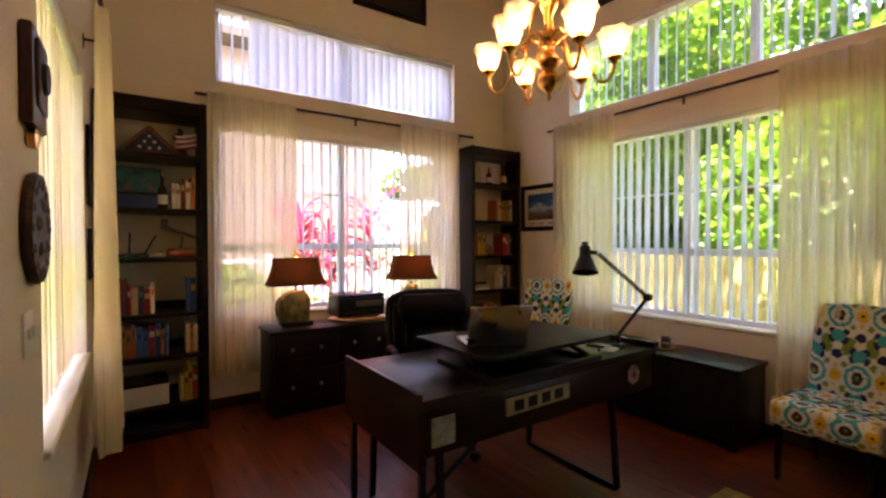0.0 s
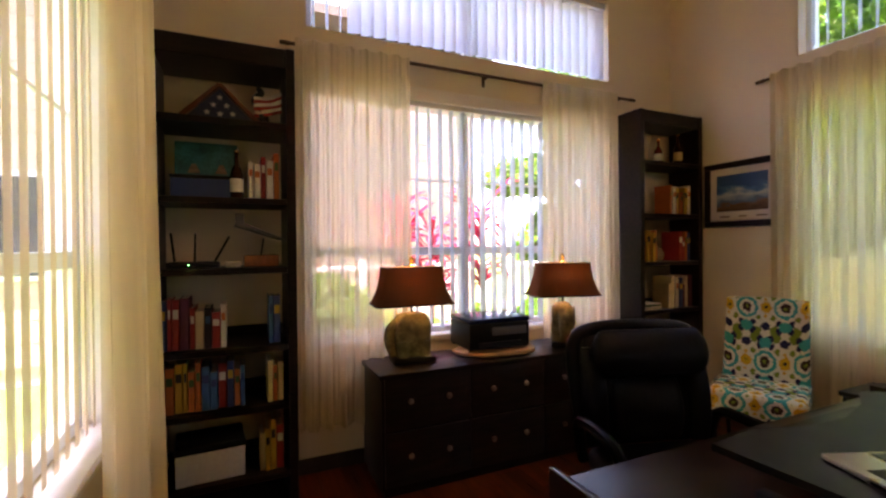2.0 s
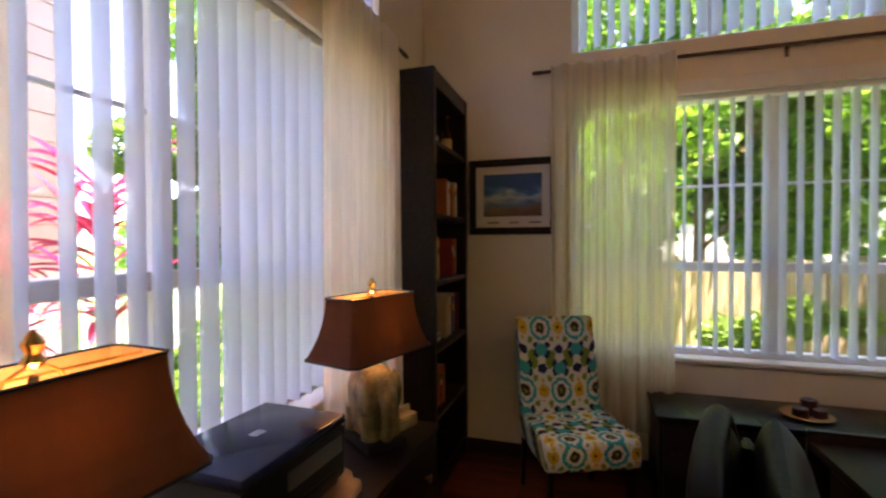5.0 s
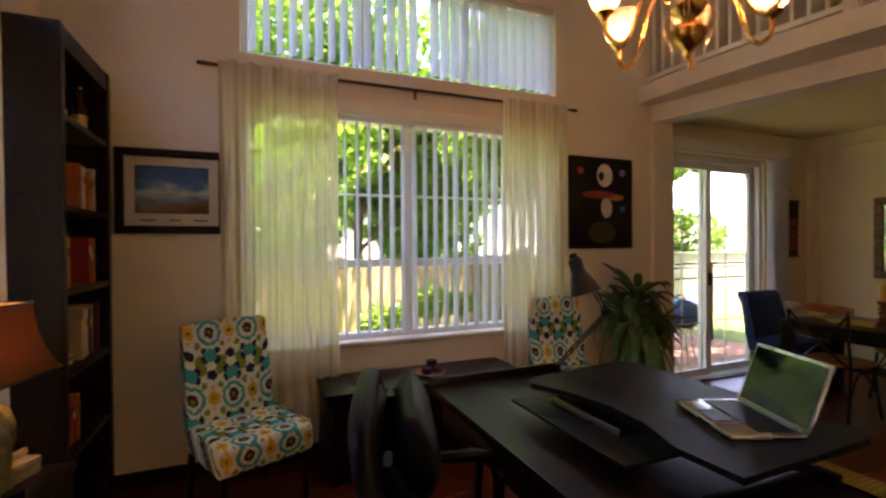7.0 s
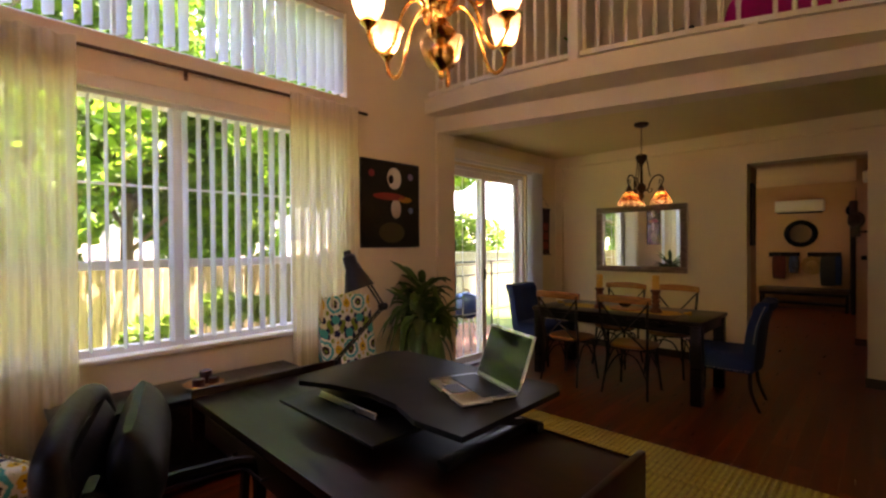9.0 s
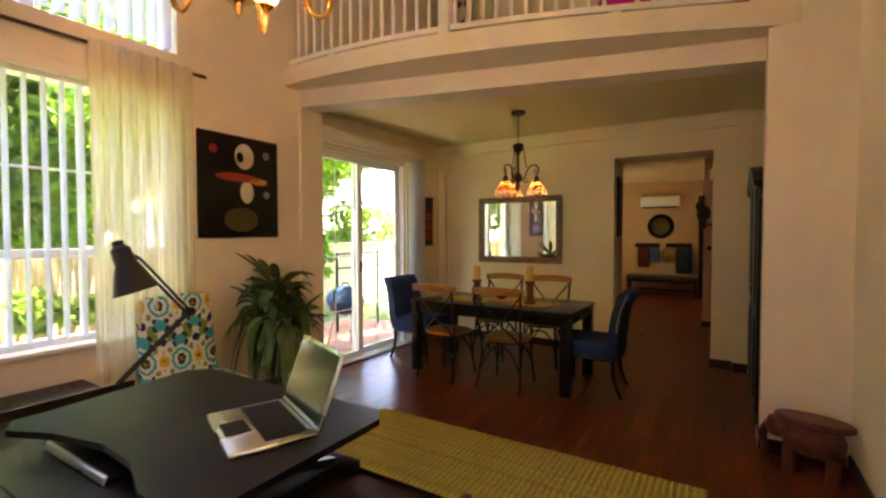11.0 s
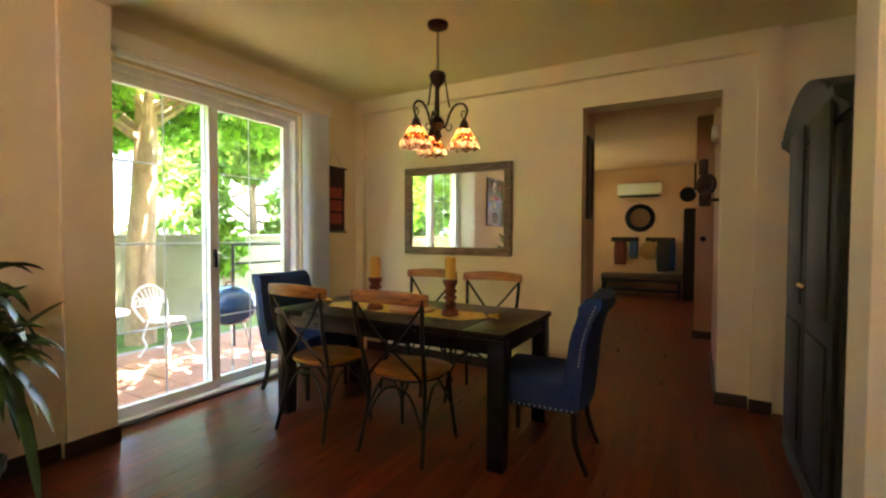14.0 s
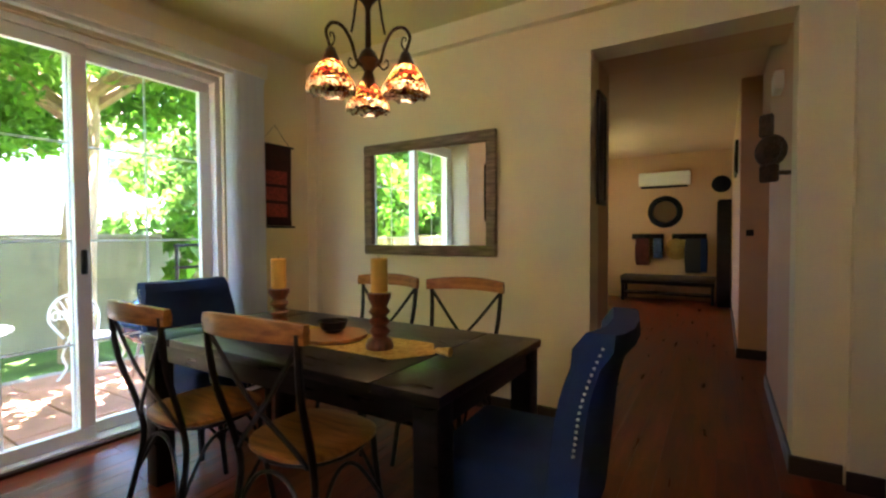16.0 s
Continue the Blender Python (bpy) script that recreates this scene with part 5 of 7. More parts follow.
PALE, RED, GOLD, OLIVE, LILAC, SKYB = (mat("poster_" + n, c, 0.4, 0, 0.1, 10, 60, 0.02) for n, c in (("cream", (0.62, 0.58, 0.5)), ("red", (0.3, 0.03, 0.03)), ("gold", (0.5, 0.24, 0.03)), ("olive", (0.06, 0.05, 0.018)), ("lilac", (0.25, 0.2, 0.35)), ("blue", (0.1, 0.18, 0.4))))
disc(1.39, 1.53, 0.15, 0.095, OLIVE)
disc(1.36, 2.03, 0.085, 0.10, PALE)
disc(1.34, 1.75, 0.06, 0.09, PALE)
disc(1.42, 1.86, 0.19, 0.035, RED, 0.018)
disc(1.23, 1.84, 0.08, 0.028, GOLD, 0.018)
disc(1.40, 2.02, 0.03, 0.04, GLASSDARK, 0.019)
disc(1.16, 2.06, 0.032, 0.032, LILAC)
disc(1.62, 2.06, 0.034, 0.034, RED)
disc(1.16, 1.74, 0.03, 0.03, SKYB)
disc(1.16, 1.56, 0.045, 0.03, GLASSDARK, 0.0175)
DARKART = mat("dark_blue_green_print", (0.03, 0.05, 0.05), 0.35, 0, 0.5, 7, 60, 0.02, base2=(0.07, 0.09, 0.10))
framed("framed_print", "dark framed panel high above the north window", "y", N, 2.94, 3.77, 3.69, 4.3, 0.05, 0, GLASSDARK, ESPRESSO)
framed("framed_print", "dark framed panel high above the east window", "x", E, 3.1, 3.92, 3.62, 4.2, 0.05, 0, GLASSDARK, ESPRESSO)
framed("framed_print", "dark framed picture hung between the bookcase and the west window", "x", W, 4.50, 4.89, 1.61, 2.08, 0.035, 0.0, DARKART, ESPRESSO, 0.022, face=1)
framed("framed_print", "small dark framed picture hung below a larger one", "x", W, 4.52, 4.885, 1.17, 1.475, 0.03, 0.0, DARKART, ESPRESSO, 0.022, face=1)
# west wall: carved round plaque, shield plaque, switch
cp = thing("carved_plaque", "round dark carved wooden plaque on the wall", "wall plaque", pose(W + 0.002, 2.81, 1.43))
DARKCARVE = mat("dark_carved_wood", (0.035, 0.014, 0.010), 0.45, 0, 0.4, 18, 60, 0.9, 0.012, base2=(0.10, 0.045, 0.03))
part("disc", lathe(bm_new(), [(0.15, 0), (0.155, 0.012), (0.148, 0.024), (0.10, 0.02), (0.05, 0.028), (0.01, 0.03)], 32, m=pose(0, 0, 0, 0, 90, 0)), DARKCARVE, cp)
for i in range(14):
    a = 2 * math.pi * i / 14
    part("carved_lobe", lathe(bm_new(), [(0.02, 0.01), (0.021, 0.018), (0.012, 0.026), (0.004, 0.028)], 10, m=pose(0, 0.125 * math.cos(a), 0.125 * math.sin(a), 0, 90, 0)), DARKCARVE, cp)
for i in range(5):
    a = 2 * math.pi * i / 5 + 0.4
    part("carved_petal", lathe(bm_new(), [(0.028, 0.018), (0.024, 0.026), (0.01, 0.034)], 10, m=pose(0, 0.06 * math.cos(a), 0.06 * math.sin(a), 0, 90, 0)), DARKCARVE, cp)
wp = thing("shield_plaque", "dark red wooden shield plaque hung high on the wall", "wall plaque", pose(W + 0.002, 2.78, 1.675))
REDLAC = mat("red_lacquer_wood", (0.06, 0.014, 0.012), 0.35, 0, 0.3, 9, 60, 0.2)
part("board", rbox(bm_new(), 0, -0.10, 0.02, 0.028, 0.10, 0.28, 0.008), REDLAC, wp)
part("inner_panel", rbox(bm_new(), 0.0285, -0.07, 0.07, 0.036, 0.07, 0.25, 0.006), DARKCARVE, wp)
part("emblem", lathe(bm_new(), [(0.045, 0.036), (0.04, 0.046), (0.01, 0.05)], 18, m=pose(0, 0, 0.16, 0, 90, 0)), STEEL, wp)
part("drop", lathe(bm_new(), [(0.03, 0), (0.032, 0.018), (0.01, 0.024)], 14, m=pose(0.002, 0, 0.0, 0, 90, 0)), BRASS, wp)
sw = thing("light_switch", "cream double light switch plate on the wall", "light switch", pose(W, 2.73, 1.155))
part("plate", rbox(bm_new(), 0.0005, -0.058, -0.058, 0.007, 0.058, 0.058, 0.003), TRIM, sw)
for y in (-0.024, 0.024):
    part("toggle", rbox(bm_new(), 0.0072, y - 0.006, -0.014, 0.016, y + 0.006, 0.014, 0.002), TRIM, sw)
ol = thing("wall_outlet", "cream power outlet low on the wall", "outlet", pose(E, 4.62, 0.36))
part("plate", rbox(bm_new(), -0.006, -0.036, -0.058, -0.0005, 0.036, 0.058, 0.003), TRIM, ol)
for z in (-0.022, 0.022):
    part("socket", rbox(bm_new(), -0.008, -0.016, z - 0.013, -0.0062, 0.016, z + 0.013, 0.003), TRIM, ol)

# carved wooden stool by the stub wall
es = thing("carved_stool", "red-brown carved wooden elephant stool by the wall", "stool", pose(1.15, 0.28, 0, 0, 0, -18))
RB = wood("red_brown_carving", (0.10, 0.022, 0.014), (0.2, 0.05, 0.03), 0.35, 9, (3, 3, 3), 0.2)
tp = bm_new()
loft(tp, [[(0.19 * k * math.cos(2 * math.pi * i / 28), 0.10 * k * math.sin(2 * math.pi * i / 28), z) for i in range(28)] for z, k in ((0.30, 0.92), (0.312, 1.0), (0.33, 1.0), (0.342, 0.95))])
part("seat_top", tp, RB, es)
bb = bm_new()
loft(bb, [[(0.15 * k * math.cos(2 * math.pi * i / 20), 0.085 * k * math.sin(2 * math.pi * i / 20), z) for i in range(20)] for z, k in ((0.13, 0.7), (0.17, 0.98), (0.24, 1.02), (0.299, 0.85))])
part("body", bb, RB, es)
for x in (-0.1, 0.1):
    for y in (-0.055, 0.055):
        part("leg", lathe(bm_new(), [(0.036, 0), (0.032, 0.06), (0.036, 0.16)], 12, at=(x, y, 0)), RB, es)
part("head", lathe(bm_new(), [(0.01, -0.07), (0.05, -0.05), (0.065, 0), (0.05, 0.05), (0.01, 0.07)], 14, at=(0.17, 0, 0.25)), RB, es)
part("trunk", tube(bm_new(), curve((0.21, 0, 0.25), (0.245, 0, 0.18), (0.235, 0, 0.09), (0.26, 0, 0.05)), 0.03, 9, 0.014), RB, es)

# ---- brass chandelier ----
FROST = sheer("etched_glass", (0.92, 0.82, 0.66), 0.5, 0.5, 0.3)
CHB = glow("chandelier_bulb", (1.0, 0.60, 0.26), 12.0)
CRYSTAL = glass("cut_crystal", (0.9, 0.85, 0.75))
ch = thing("chandelier", "polished brass chandelier with rope arms and tulip glass shades, lit", "chandelier", pose(2.895, 2.725, 2.088))
part("column", lathe(bm_new(), [(0.004, 0), (0.014, 0.02), (0.009, 0.035), (0.02, 0.05), (0.05, 0.075), (0.058, 0.11), (0.045, 0.135), (0.02, 0.15), (0.045, 0.17), (0.062, 0.195), (0.04, 0.225), (0.022, 0.25), (0.03, 0.28), (0.05, 0.30), (0.05, 0.33), (0.025, 0.36), (0.018, 0.42), (0.035, 0.45), (0.045, 0.48), (0.03, 0.51), (0.016, 0.55), (0.028, 0.585), (0.035, 0.61), (0.016, 0.64), (0.012, 0.70), (0.006, 0.73)], 20), BRASS, ch)
part("crystal_bowl", lathe(bm_new(), [(0.02, 0.035), (0.06, 0.06), (0.082, 0.11), (0.088, 0.15), (0.082, 0.15), (0.075, 0.11), (0.03, 0.06)], 20), CRYSTAL, ch, "cut crystal bowl")
chain = bm_new()
z = 0.73
i = 0
while z < HIGH - 2.088 - 0.03:
    ring = [(0.011 * math.cos(a) * (1 if i % 2 else 0), 0.011 * math.cos(a) * (0 if i % 2 else 1), z + 0.017 + 0.02 * math.sin(a)) for a in [2 * math.pi * k / 8 for k in range(9)]]
    tube(chain, ring, 0.0025, 5)
    z += 0.031
    i += 1
part("chain", chain, BRASS, ch)
part("ceiling_canopy", lathe(bm_new(), [(0.065, HIGH - 2.088 - 0.002), (0.06, HIGH - 2.088 - 0.02), (0.02, HIGH - 2.088 - 0.04), (0.006, HIGH - 2.088 - 0.045)], 20), BRASS, ch)


def chandelier_arm(az, r, z0, zb):
    c, s = math.cos(az), math.sin(az)
    pts = curve((0.03 * c, 0.03 * s, z0), (r * 0.30 * c, r * 0.30 * s, z0 + 0.045), (r * 0.52 * c, r * 0.52 * s, z0 - 0.01), (r * 0.68 * c, r * 0.68 * s, zb - 0.05), (r * 0.82 * c, r * 0.82 * s, zb - 0.098), (r * 0.96 * c, r * 0.96 * s, zb - 0.07), (r * c, r * s, zb - 0.02), (r * c, r * s, zb))
    rope = bm_new()
    tube(rope, pts, 0.0062, 7)
    for k in range(2, len(pts) - 3, 2):
        lathe(rope, [(0.003, -0.006), (0.0095, -0.002), (0.0095, 0.002), (0.003, 0.006)], 8, m=Matrix.Translation(pts[k]) @ (pts[k + 1] - pts[k - 1]).to_track_quat("Z", "Y").to_matrix().to_4x4())
    arm = part("arm", rope, BRASS, ch, "rope-twisted brass arm")
    at = (r * c, r * s, zb)
    part("cup", lathe(bm_new(), [(0.008, -0.012), (0.02, 0), (0.034, 0.012), (0.03, 0.022), (0.012, 0.026), (0.012, 0.045)], 14, at=at), BRASS, arm)
    sh = bm_new()
    n = 24
    rings = []
    for rr, z, wv in ((0.026, 0.022, 0), (0.046, 0.042, 0.02), (0.058, 0.075, 0.04), (0.060, 0.105, 0.06), (0.076, 0.138, 0.09)):
        rings.append([(at[0] + rr * (1 + wv * math.cos(6 * 2 * math.pi * k / n)) * math.cos(2 * math.pi * k / n), at[1] + rr * (1 + wv * math.cos(6 * 2 * math.pi * k / n)) * math.sin(2 * math.pi * k / n), at[2] + z) for k in range(n)])
    loft(sh, rings, cap=False)
    part("glass_shade", sh, FROST, arm, "etched tulip glass shade")
    part("bulb", lathe(bm_new(), [(0.01, 0.046), (0.014, 0.055), (0.019, 0.072), (0.014, 0.09), (0.003, 0.10)], 12, at=at), CHB, arm, "glowing bulb")
    part("drip_knob", lathe(bm_new(), [(0.004, -0.045), (0.011, -0.034), (0.006, -0.022), (0.014, -0.012)], 10, at=at), BRASS, arm)


for i in range(6):
    chandelier_arm(radians(68 + 60 * i), 0.305, 0.27, 0.165)
for i in range(3):
    chandelier_arm(radians(98 + 120 * i), 0.19, 0.47, 0.40)

# ---- loft railing on the bowed edge ----
rl = thing("loft_railing", "white wooden balustrade along the bowed loft edge", "railing")
RT, RB_ = 3.80, 2.912


def edge_pts(x0, x1, z, off, n):
    return [(x0 + (x1 - x0) * i / n, loft_edge(x0 + (x1 - x0) * i / n) - off, z) for i in range(n + 1)]


for name, z, hw, hh in (("bottom_rail", RB_, 0.028, 0.02), ("handrail", RT, 0.035, 0.025)):
    b = bm_new()
    pts = edge_pts(1.39, E - 0.01, z, 0.07, 24)
    loft(b, [[(p[0], p[1] - hw, p[2] - hh), (p[0], p[1] + hw, p[2] - hh), (p[0], p[1] + hw, p[2] + hh), (p[0], p[1] - hw, p[2] + hh)] for p in pts])
    part(name, b, TRIM, rl, smooth=False)
balm = mesh_of("baluster", lathe(bm_new(), [(0.015, 0), (0.015, 0.10), (0.021, 0.13), (0.013, 0.17), (0.018, 0.40), (0.013, 0.66), (0.020, 0.70), (0.015, 0.73), (0.015, 0.845)], 8), TRIM)
x = 1.43
while x < E - 0.03:
    if not any(abs(x - q) < 0.05 for q in (2.24, 3.36)):
        ob = new("baluster", balm)
        ob.parent = rl
        ob.location = (x, loft_edge(x) - 0.07, RB_ + 0.018)
    x += 0.098
for x in (3.36,):
    part("newel_post", rbox(bm_new(), x - 0.045, loft_edge(x) - 0.115, 2.861, x + 0.045, loft_edge(x) - 0.025, 4.0, 0.008), TRIM, rl)
for x in (1.45, 2.24, 4.35):
    part("rail_block", rbox(bm_new(), x - 0.04, loft_edge(x) - 0.105, 2.861, x + 0.04, loft_edge(x) - 0.035, RB_ - 0.02, 0.004), TRIM, rl)
# what stands on the loft
sofa = thing("loft_sofa", "dark olive sofa with a bright pink cushion on the loft", "sofa", pose(2.0, -1.6, 2.861))
OLV = mat("olive_cloth", (0.20, 0.17, 0.09), 0.9, 0, 0.2, 7, 150, 0.2)
part("seat", rbox(bm_new(), -0.6, 0, 0.1, 1.6, 0.8, 0.45, 0.05, 3), OLV, sofa)
part("backrest", rbox(bm_new(), -0.6, -0.22, 0.1, 1.6, -0.001, 0.95, 0.06, 3), OLV, sofa)
for x in (-0.82, 1.602):
    part("arm", rbox(bm_new(), x, -0.2, 0.0, x + 0.218, 0.8, 0.65, 0.06, 3), OLV, sofa)
single("cushion", pad(-0.62, 0.62, 0.0, 0.55, 0, 0.12, 0.10), mat("pink_cloth", (0.62, 0.006, 0.25), 0.8, 0, 0.15, 9, 150, 0.2), "bright pink cushion leaning on the sofa", "cushion", m=pose(2.15, -1.35, 3.312))
single("cushion", pad(-0.25, 0.25, 0.0, 0.4, 0, 0.12, 0.08), BOOKM[3], "black cushion leaning on the sofa", "cushion", m=pose(3.25, -1.35, 3.312))


# ---- dining room: sliding glass door ----
sl = thing("sliding_door", "white sliding glass patio door with a grid, closed", "sliding door", kind="structure")
SY0, SY1, SZ = -1.10, 0.54, 2.33


def sbox(y0, y1, z0, z1, x0, x1, r=0.004):
    return rbox(bm_new(), x0, y0, z0, x1, y1, z1, r, 1)


part("threshold", sbox(SY0, SY1, -0.03, 0.028, DE - 0.01, DE + 0.15), VINYL, sl)
part("door_head", sbox(SY0, SY1, SZ - 0.045, SZ, DE + 0.03, DE + 0.15), VINYL, sl)
for y0, y1 in ((SY0, SY0 + 0.04), (SY1 - 0.04, SY1)):
    part("door_jamb", sbox(y0, y1, 0.03, SZ - 0.046, DE + 0.03, DE + 0.15), VINYL, sl)
for y0, y1, x0 in ((-0.30, SY1 - 0.041, DE + 0.04), (SY0 + 0.041, -0.22, DE + 0.095)):
    pn = part("door_panel", sbox(y0, y1, 0.03, 0.10, x0, x0 + 0.045), VINYL, sl, "white door panel")
    part("top_rail", sbox(y0, y1, SZ - 0.12, SZ - 0.047, x0, x0 + 0.045), VINYL, pn)
    for a, b in ((y0, y0 + 0.075), (y1 - 0.06, y1)):
        part("stile", sbox(a, b, 0.101, SZ - 0.121, x0, x0 + 0.045), VINYL, pn)
    g = part("pane", sbox(y0 + 0.076, y1 - 0.061, 0.101, SZ - 0.121, x0 + 0.02, x0 + 0.026, 0.001), GLASS, pn, "clear glass")
    g.visible_shadow = False
    mid = (y0 + y1) / 2
    part("muntin", sbox(mid - 0.006, mid + 0.006, 0.101, SZ - 0.121, x0 + 0.027, x0 + 0.033, 0.002), VINYL, pn)
    for z in (0.58, 1.17, 1.72):
        part("muntin", sbox(y0 + 0.076, y1 - 0.061, z - 0.006, z + 0.006, x0 + 0.034, x0 + 0.04, 0.002), VINYL, pn)
part("handle", sbox(-0.275, -0.245, 0.98, 1.12, DE + 0.015, DE + 0.0395, 0.006), BLACKPLASTIC, sl, "black door handle")
part("far_handle", sbox(SY1 - 0.085, SY1 - 0.055, 0.92, 1.14, DE + 0.012, DE + 0.0395, 0.008), VINYL, sl)
single("valance", rbox(bm_new(), DE - 0.10, -1.41, 2.38, DE - 0.003, 0.545, 2.49, 0.008), TRIM, "white valance box over the sliding door", "valance", kind="structure")
vb = thing("vertical_blind", "cream vertical blind stacked open beside the sliding door", "vertical blind")
vm = mesh_of("vane", sheet(bm_new(), lambda u, w: ((u - 0.5) * 0.089, 0.010 * (1 - (2 * u - 1) ** 2), -w * 2.33), 6, 1), VANE)
for i in range(11):
    ob = new("vane", vm)
    ob.parent = vb
    ob.matrix_basis = pose(DE - 0.055, -1.13 - 0.022 * i, 2.378, 0, 0, 35 + 5 * math.sin(i * 2.1))
part("head_rail", rbox(bm_new(), DE - 0.08, -1.40, 2.345, DE - 0.03, 0.44, 2.379, 0.005), VINYL, vb)
part("wooden_sill", rbox(bm_new(), DE - 0.055, SY0, 0.0005, DE - 0.0115, SY1, 0.018, 0.004), DESKWOOD, sl, "brown wooden threshold strip")

# ---- dining table and chairs ----
dt = thing("dining_table", "black wooden dining table with square legs", "dining table", pose(2.70, -1.065, 0))
TW, TD, TZ = 1.69, 0.85, 0.73
for i, (x0, x1) in enumerate(((0, 0.255), (0.259, TW - 0.259), (TW - 0.255, TW))):
    part("top_panel", rbox(bm_new(), x0, 0, TZ - 0.035, x1, TD, TZ, 0.005), TABLE, dt)
for x in (0.012, TW - 0.102):
    for y in (0.012, TD - 0.102):
        part("leg", rbox(bm_new(), x, y, 0, x + 0.09, y + 0.09, TZ - 0.036, 0.004), TABLE, dt)
for y in (0.03, TD - 0.052):
    part("apron", rbox(bm_new(), 0.104, y, TZ - 0.12, TW - 0.104, y + 0.022, TZ - 0.037, 0.003), TABLE, dt)
for x in (0.03, TW - 0.052):
    part("apron", rbox(bm_new(), x, 0.104, TZ - 0.12, x + 0.022, TD - 0.104, TZ - 0.037, 0.003), TABLE, dt)


def bistro_chair(m):
    """Round-seated chair with bent top rail and crossed steel straps; faces -y."""
    th = thing("bistro_chair", "black steel cross-back dining chair with oak seat and top rail", "chair", m, "cross-back chairs round the table")
    s = bm_new()
    rings = []
    for z, k in ((0.435, 0.93), (0.445, 1.0), (0.458, 1.0), (0.464, 0.95), (0.458, 0.6)):
        rings.append([(0.215 * k * math.copysign(abs(math.cos(a)) ** 0.75, math.cos(a)) * (1 - 0.09 * math.sin(a)), 0.205 * k * math.copysign(abs(math.sin(a)) ** 0.75, math.sin(a)), z) for a in [2 * math.pi * i / 32 for i in range(32)]])
    loft(s, rings)
    part("seat", s, OAK, th, "oak seat")
    part("seat_ring", tube(bm_new(), [(0.20 * math.cos(a), 0.19 * math.sin(a), 0.428) for a in [2 * math.pi * i / 20 for i in range(21)]], 0.009, 6), STEEL, th)
    t = bm_new()
    n = 14
    lo = []
    for i in range(n + 1):
        u = i / n * 2 - 1
        x = 0.245 * u
        y = 0.225 + 0.075 - 0.075 * (1 - u * u) ** 0.5 * 0.0 - 0.055 * u * u + 0.01
        hz = 0.034 + 0.006 * (1 - u * u)
        zc = 0.90 + 0.012 * (1 - u * u)
        lo.append([(x, y - 0.013, zc - hz), (x, y + 0.013, zc - hz), (x, y + 0.016, zc), (x, y + 0.011, zc + hz * 0.8), (x, y - 0.011, zc + hz * 0.8), (x, y - 0.016, zc)])
    loft(t, lo)
    part("top_rail", t, OAK, th, "bent oak top rail")
    for sx in (-1, 1):
        part("back_leg", tube(bm_new(), curve((sx * 0.21, 0.245, 0.0), (sx * 0.185, 0.175, 0.30), (sx * 0.19, 0.185, 0.46), (sx * 0.212, 0.25, 0.70), (sx * 0.222, 0.27, 0.90)), 0.0125, 8), STEEL, th)
        part("front_leg", tube(bm_new(), curve((sx * 0.195, -0.20, 0.0), (sx * 0.175, -0.165, 0.25), (sx * 0.165, -0.15, 0.43)), 0.0125, 8), STEEL, th)
        part("cross_strap", tube(bm_new(), curve((sx * 0.215, 0.262, 0.86), (sx * 0.05, 0.24, 0.66), (-sx * 0.12, 0.20, 0.50), (-sx * 0.17, 0.185, 0.44)), 0.009, 4), STEEL, th)
        part("side_brace", tube(bm_new(), curve((sx * 0.20, 0.21, 0.16), (sx * 0.178, 0.08, 0.36), (sx * 0.174, -0.04, 0.36), (sx * 0.187, -0.185, 0.16)), 0.008, 6), STEEL, th)
    part("front_brace", tube(bm_new(), curve((-0.187, -0.185, 0.16), (-0.08, -0.16, 0.36), (0.08, -0.16, 0.36), (0.187, -0.185, 0.16)), 0.008, 6), STEEL, th)
    part("back_brace", tube(bm_new(), curve((-0.197, 0.205, 0.16), (-0.08, 0.18, 0.36), (0.08, 0.18, 0.36), (0.197, 0.205, 0.16)), 0.008, 6), STEEL, th)
    return th


bc = bistro_chair(pose(3.32, -0.31, 0, 0, 0, 2))
copy_thing(bc, pose(3.95, -0.27, 0, 0, 0, -3))
copy_thing(bc, pose(3.86, -1.17, 0, 0, 0, 178))
copy_thing(bc, pose(3.28, -1.18, 0, 0, 0, 183))


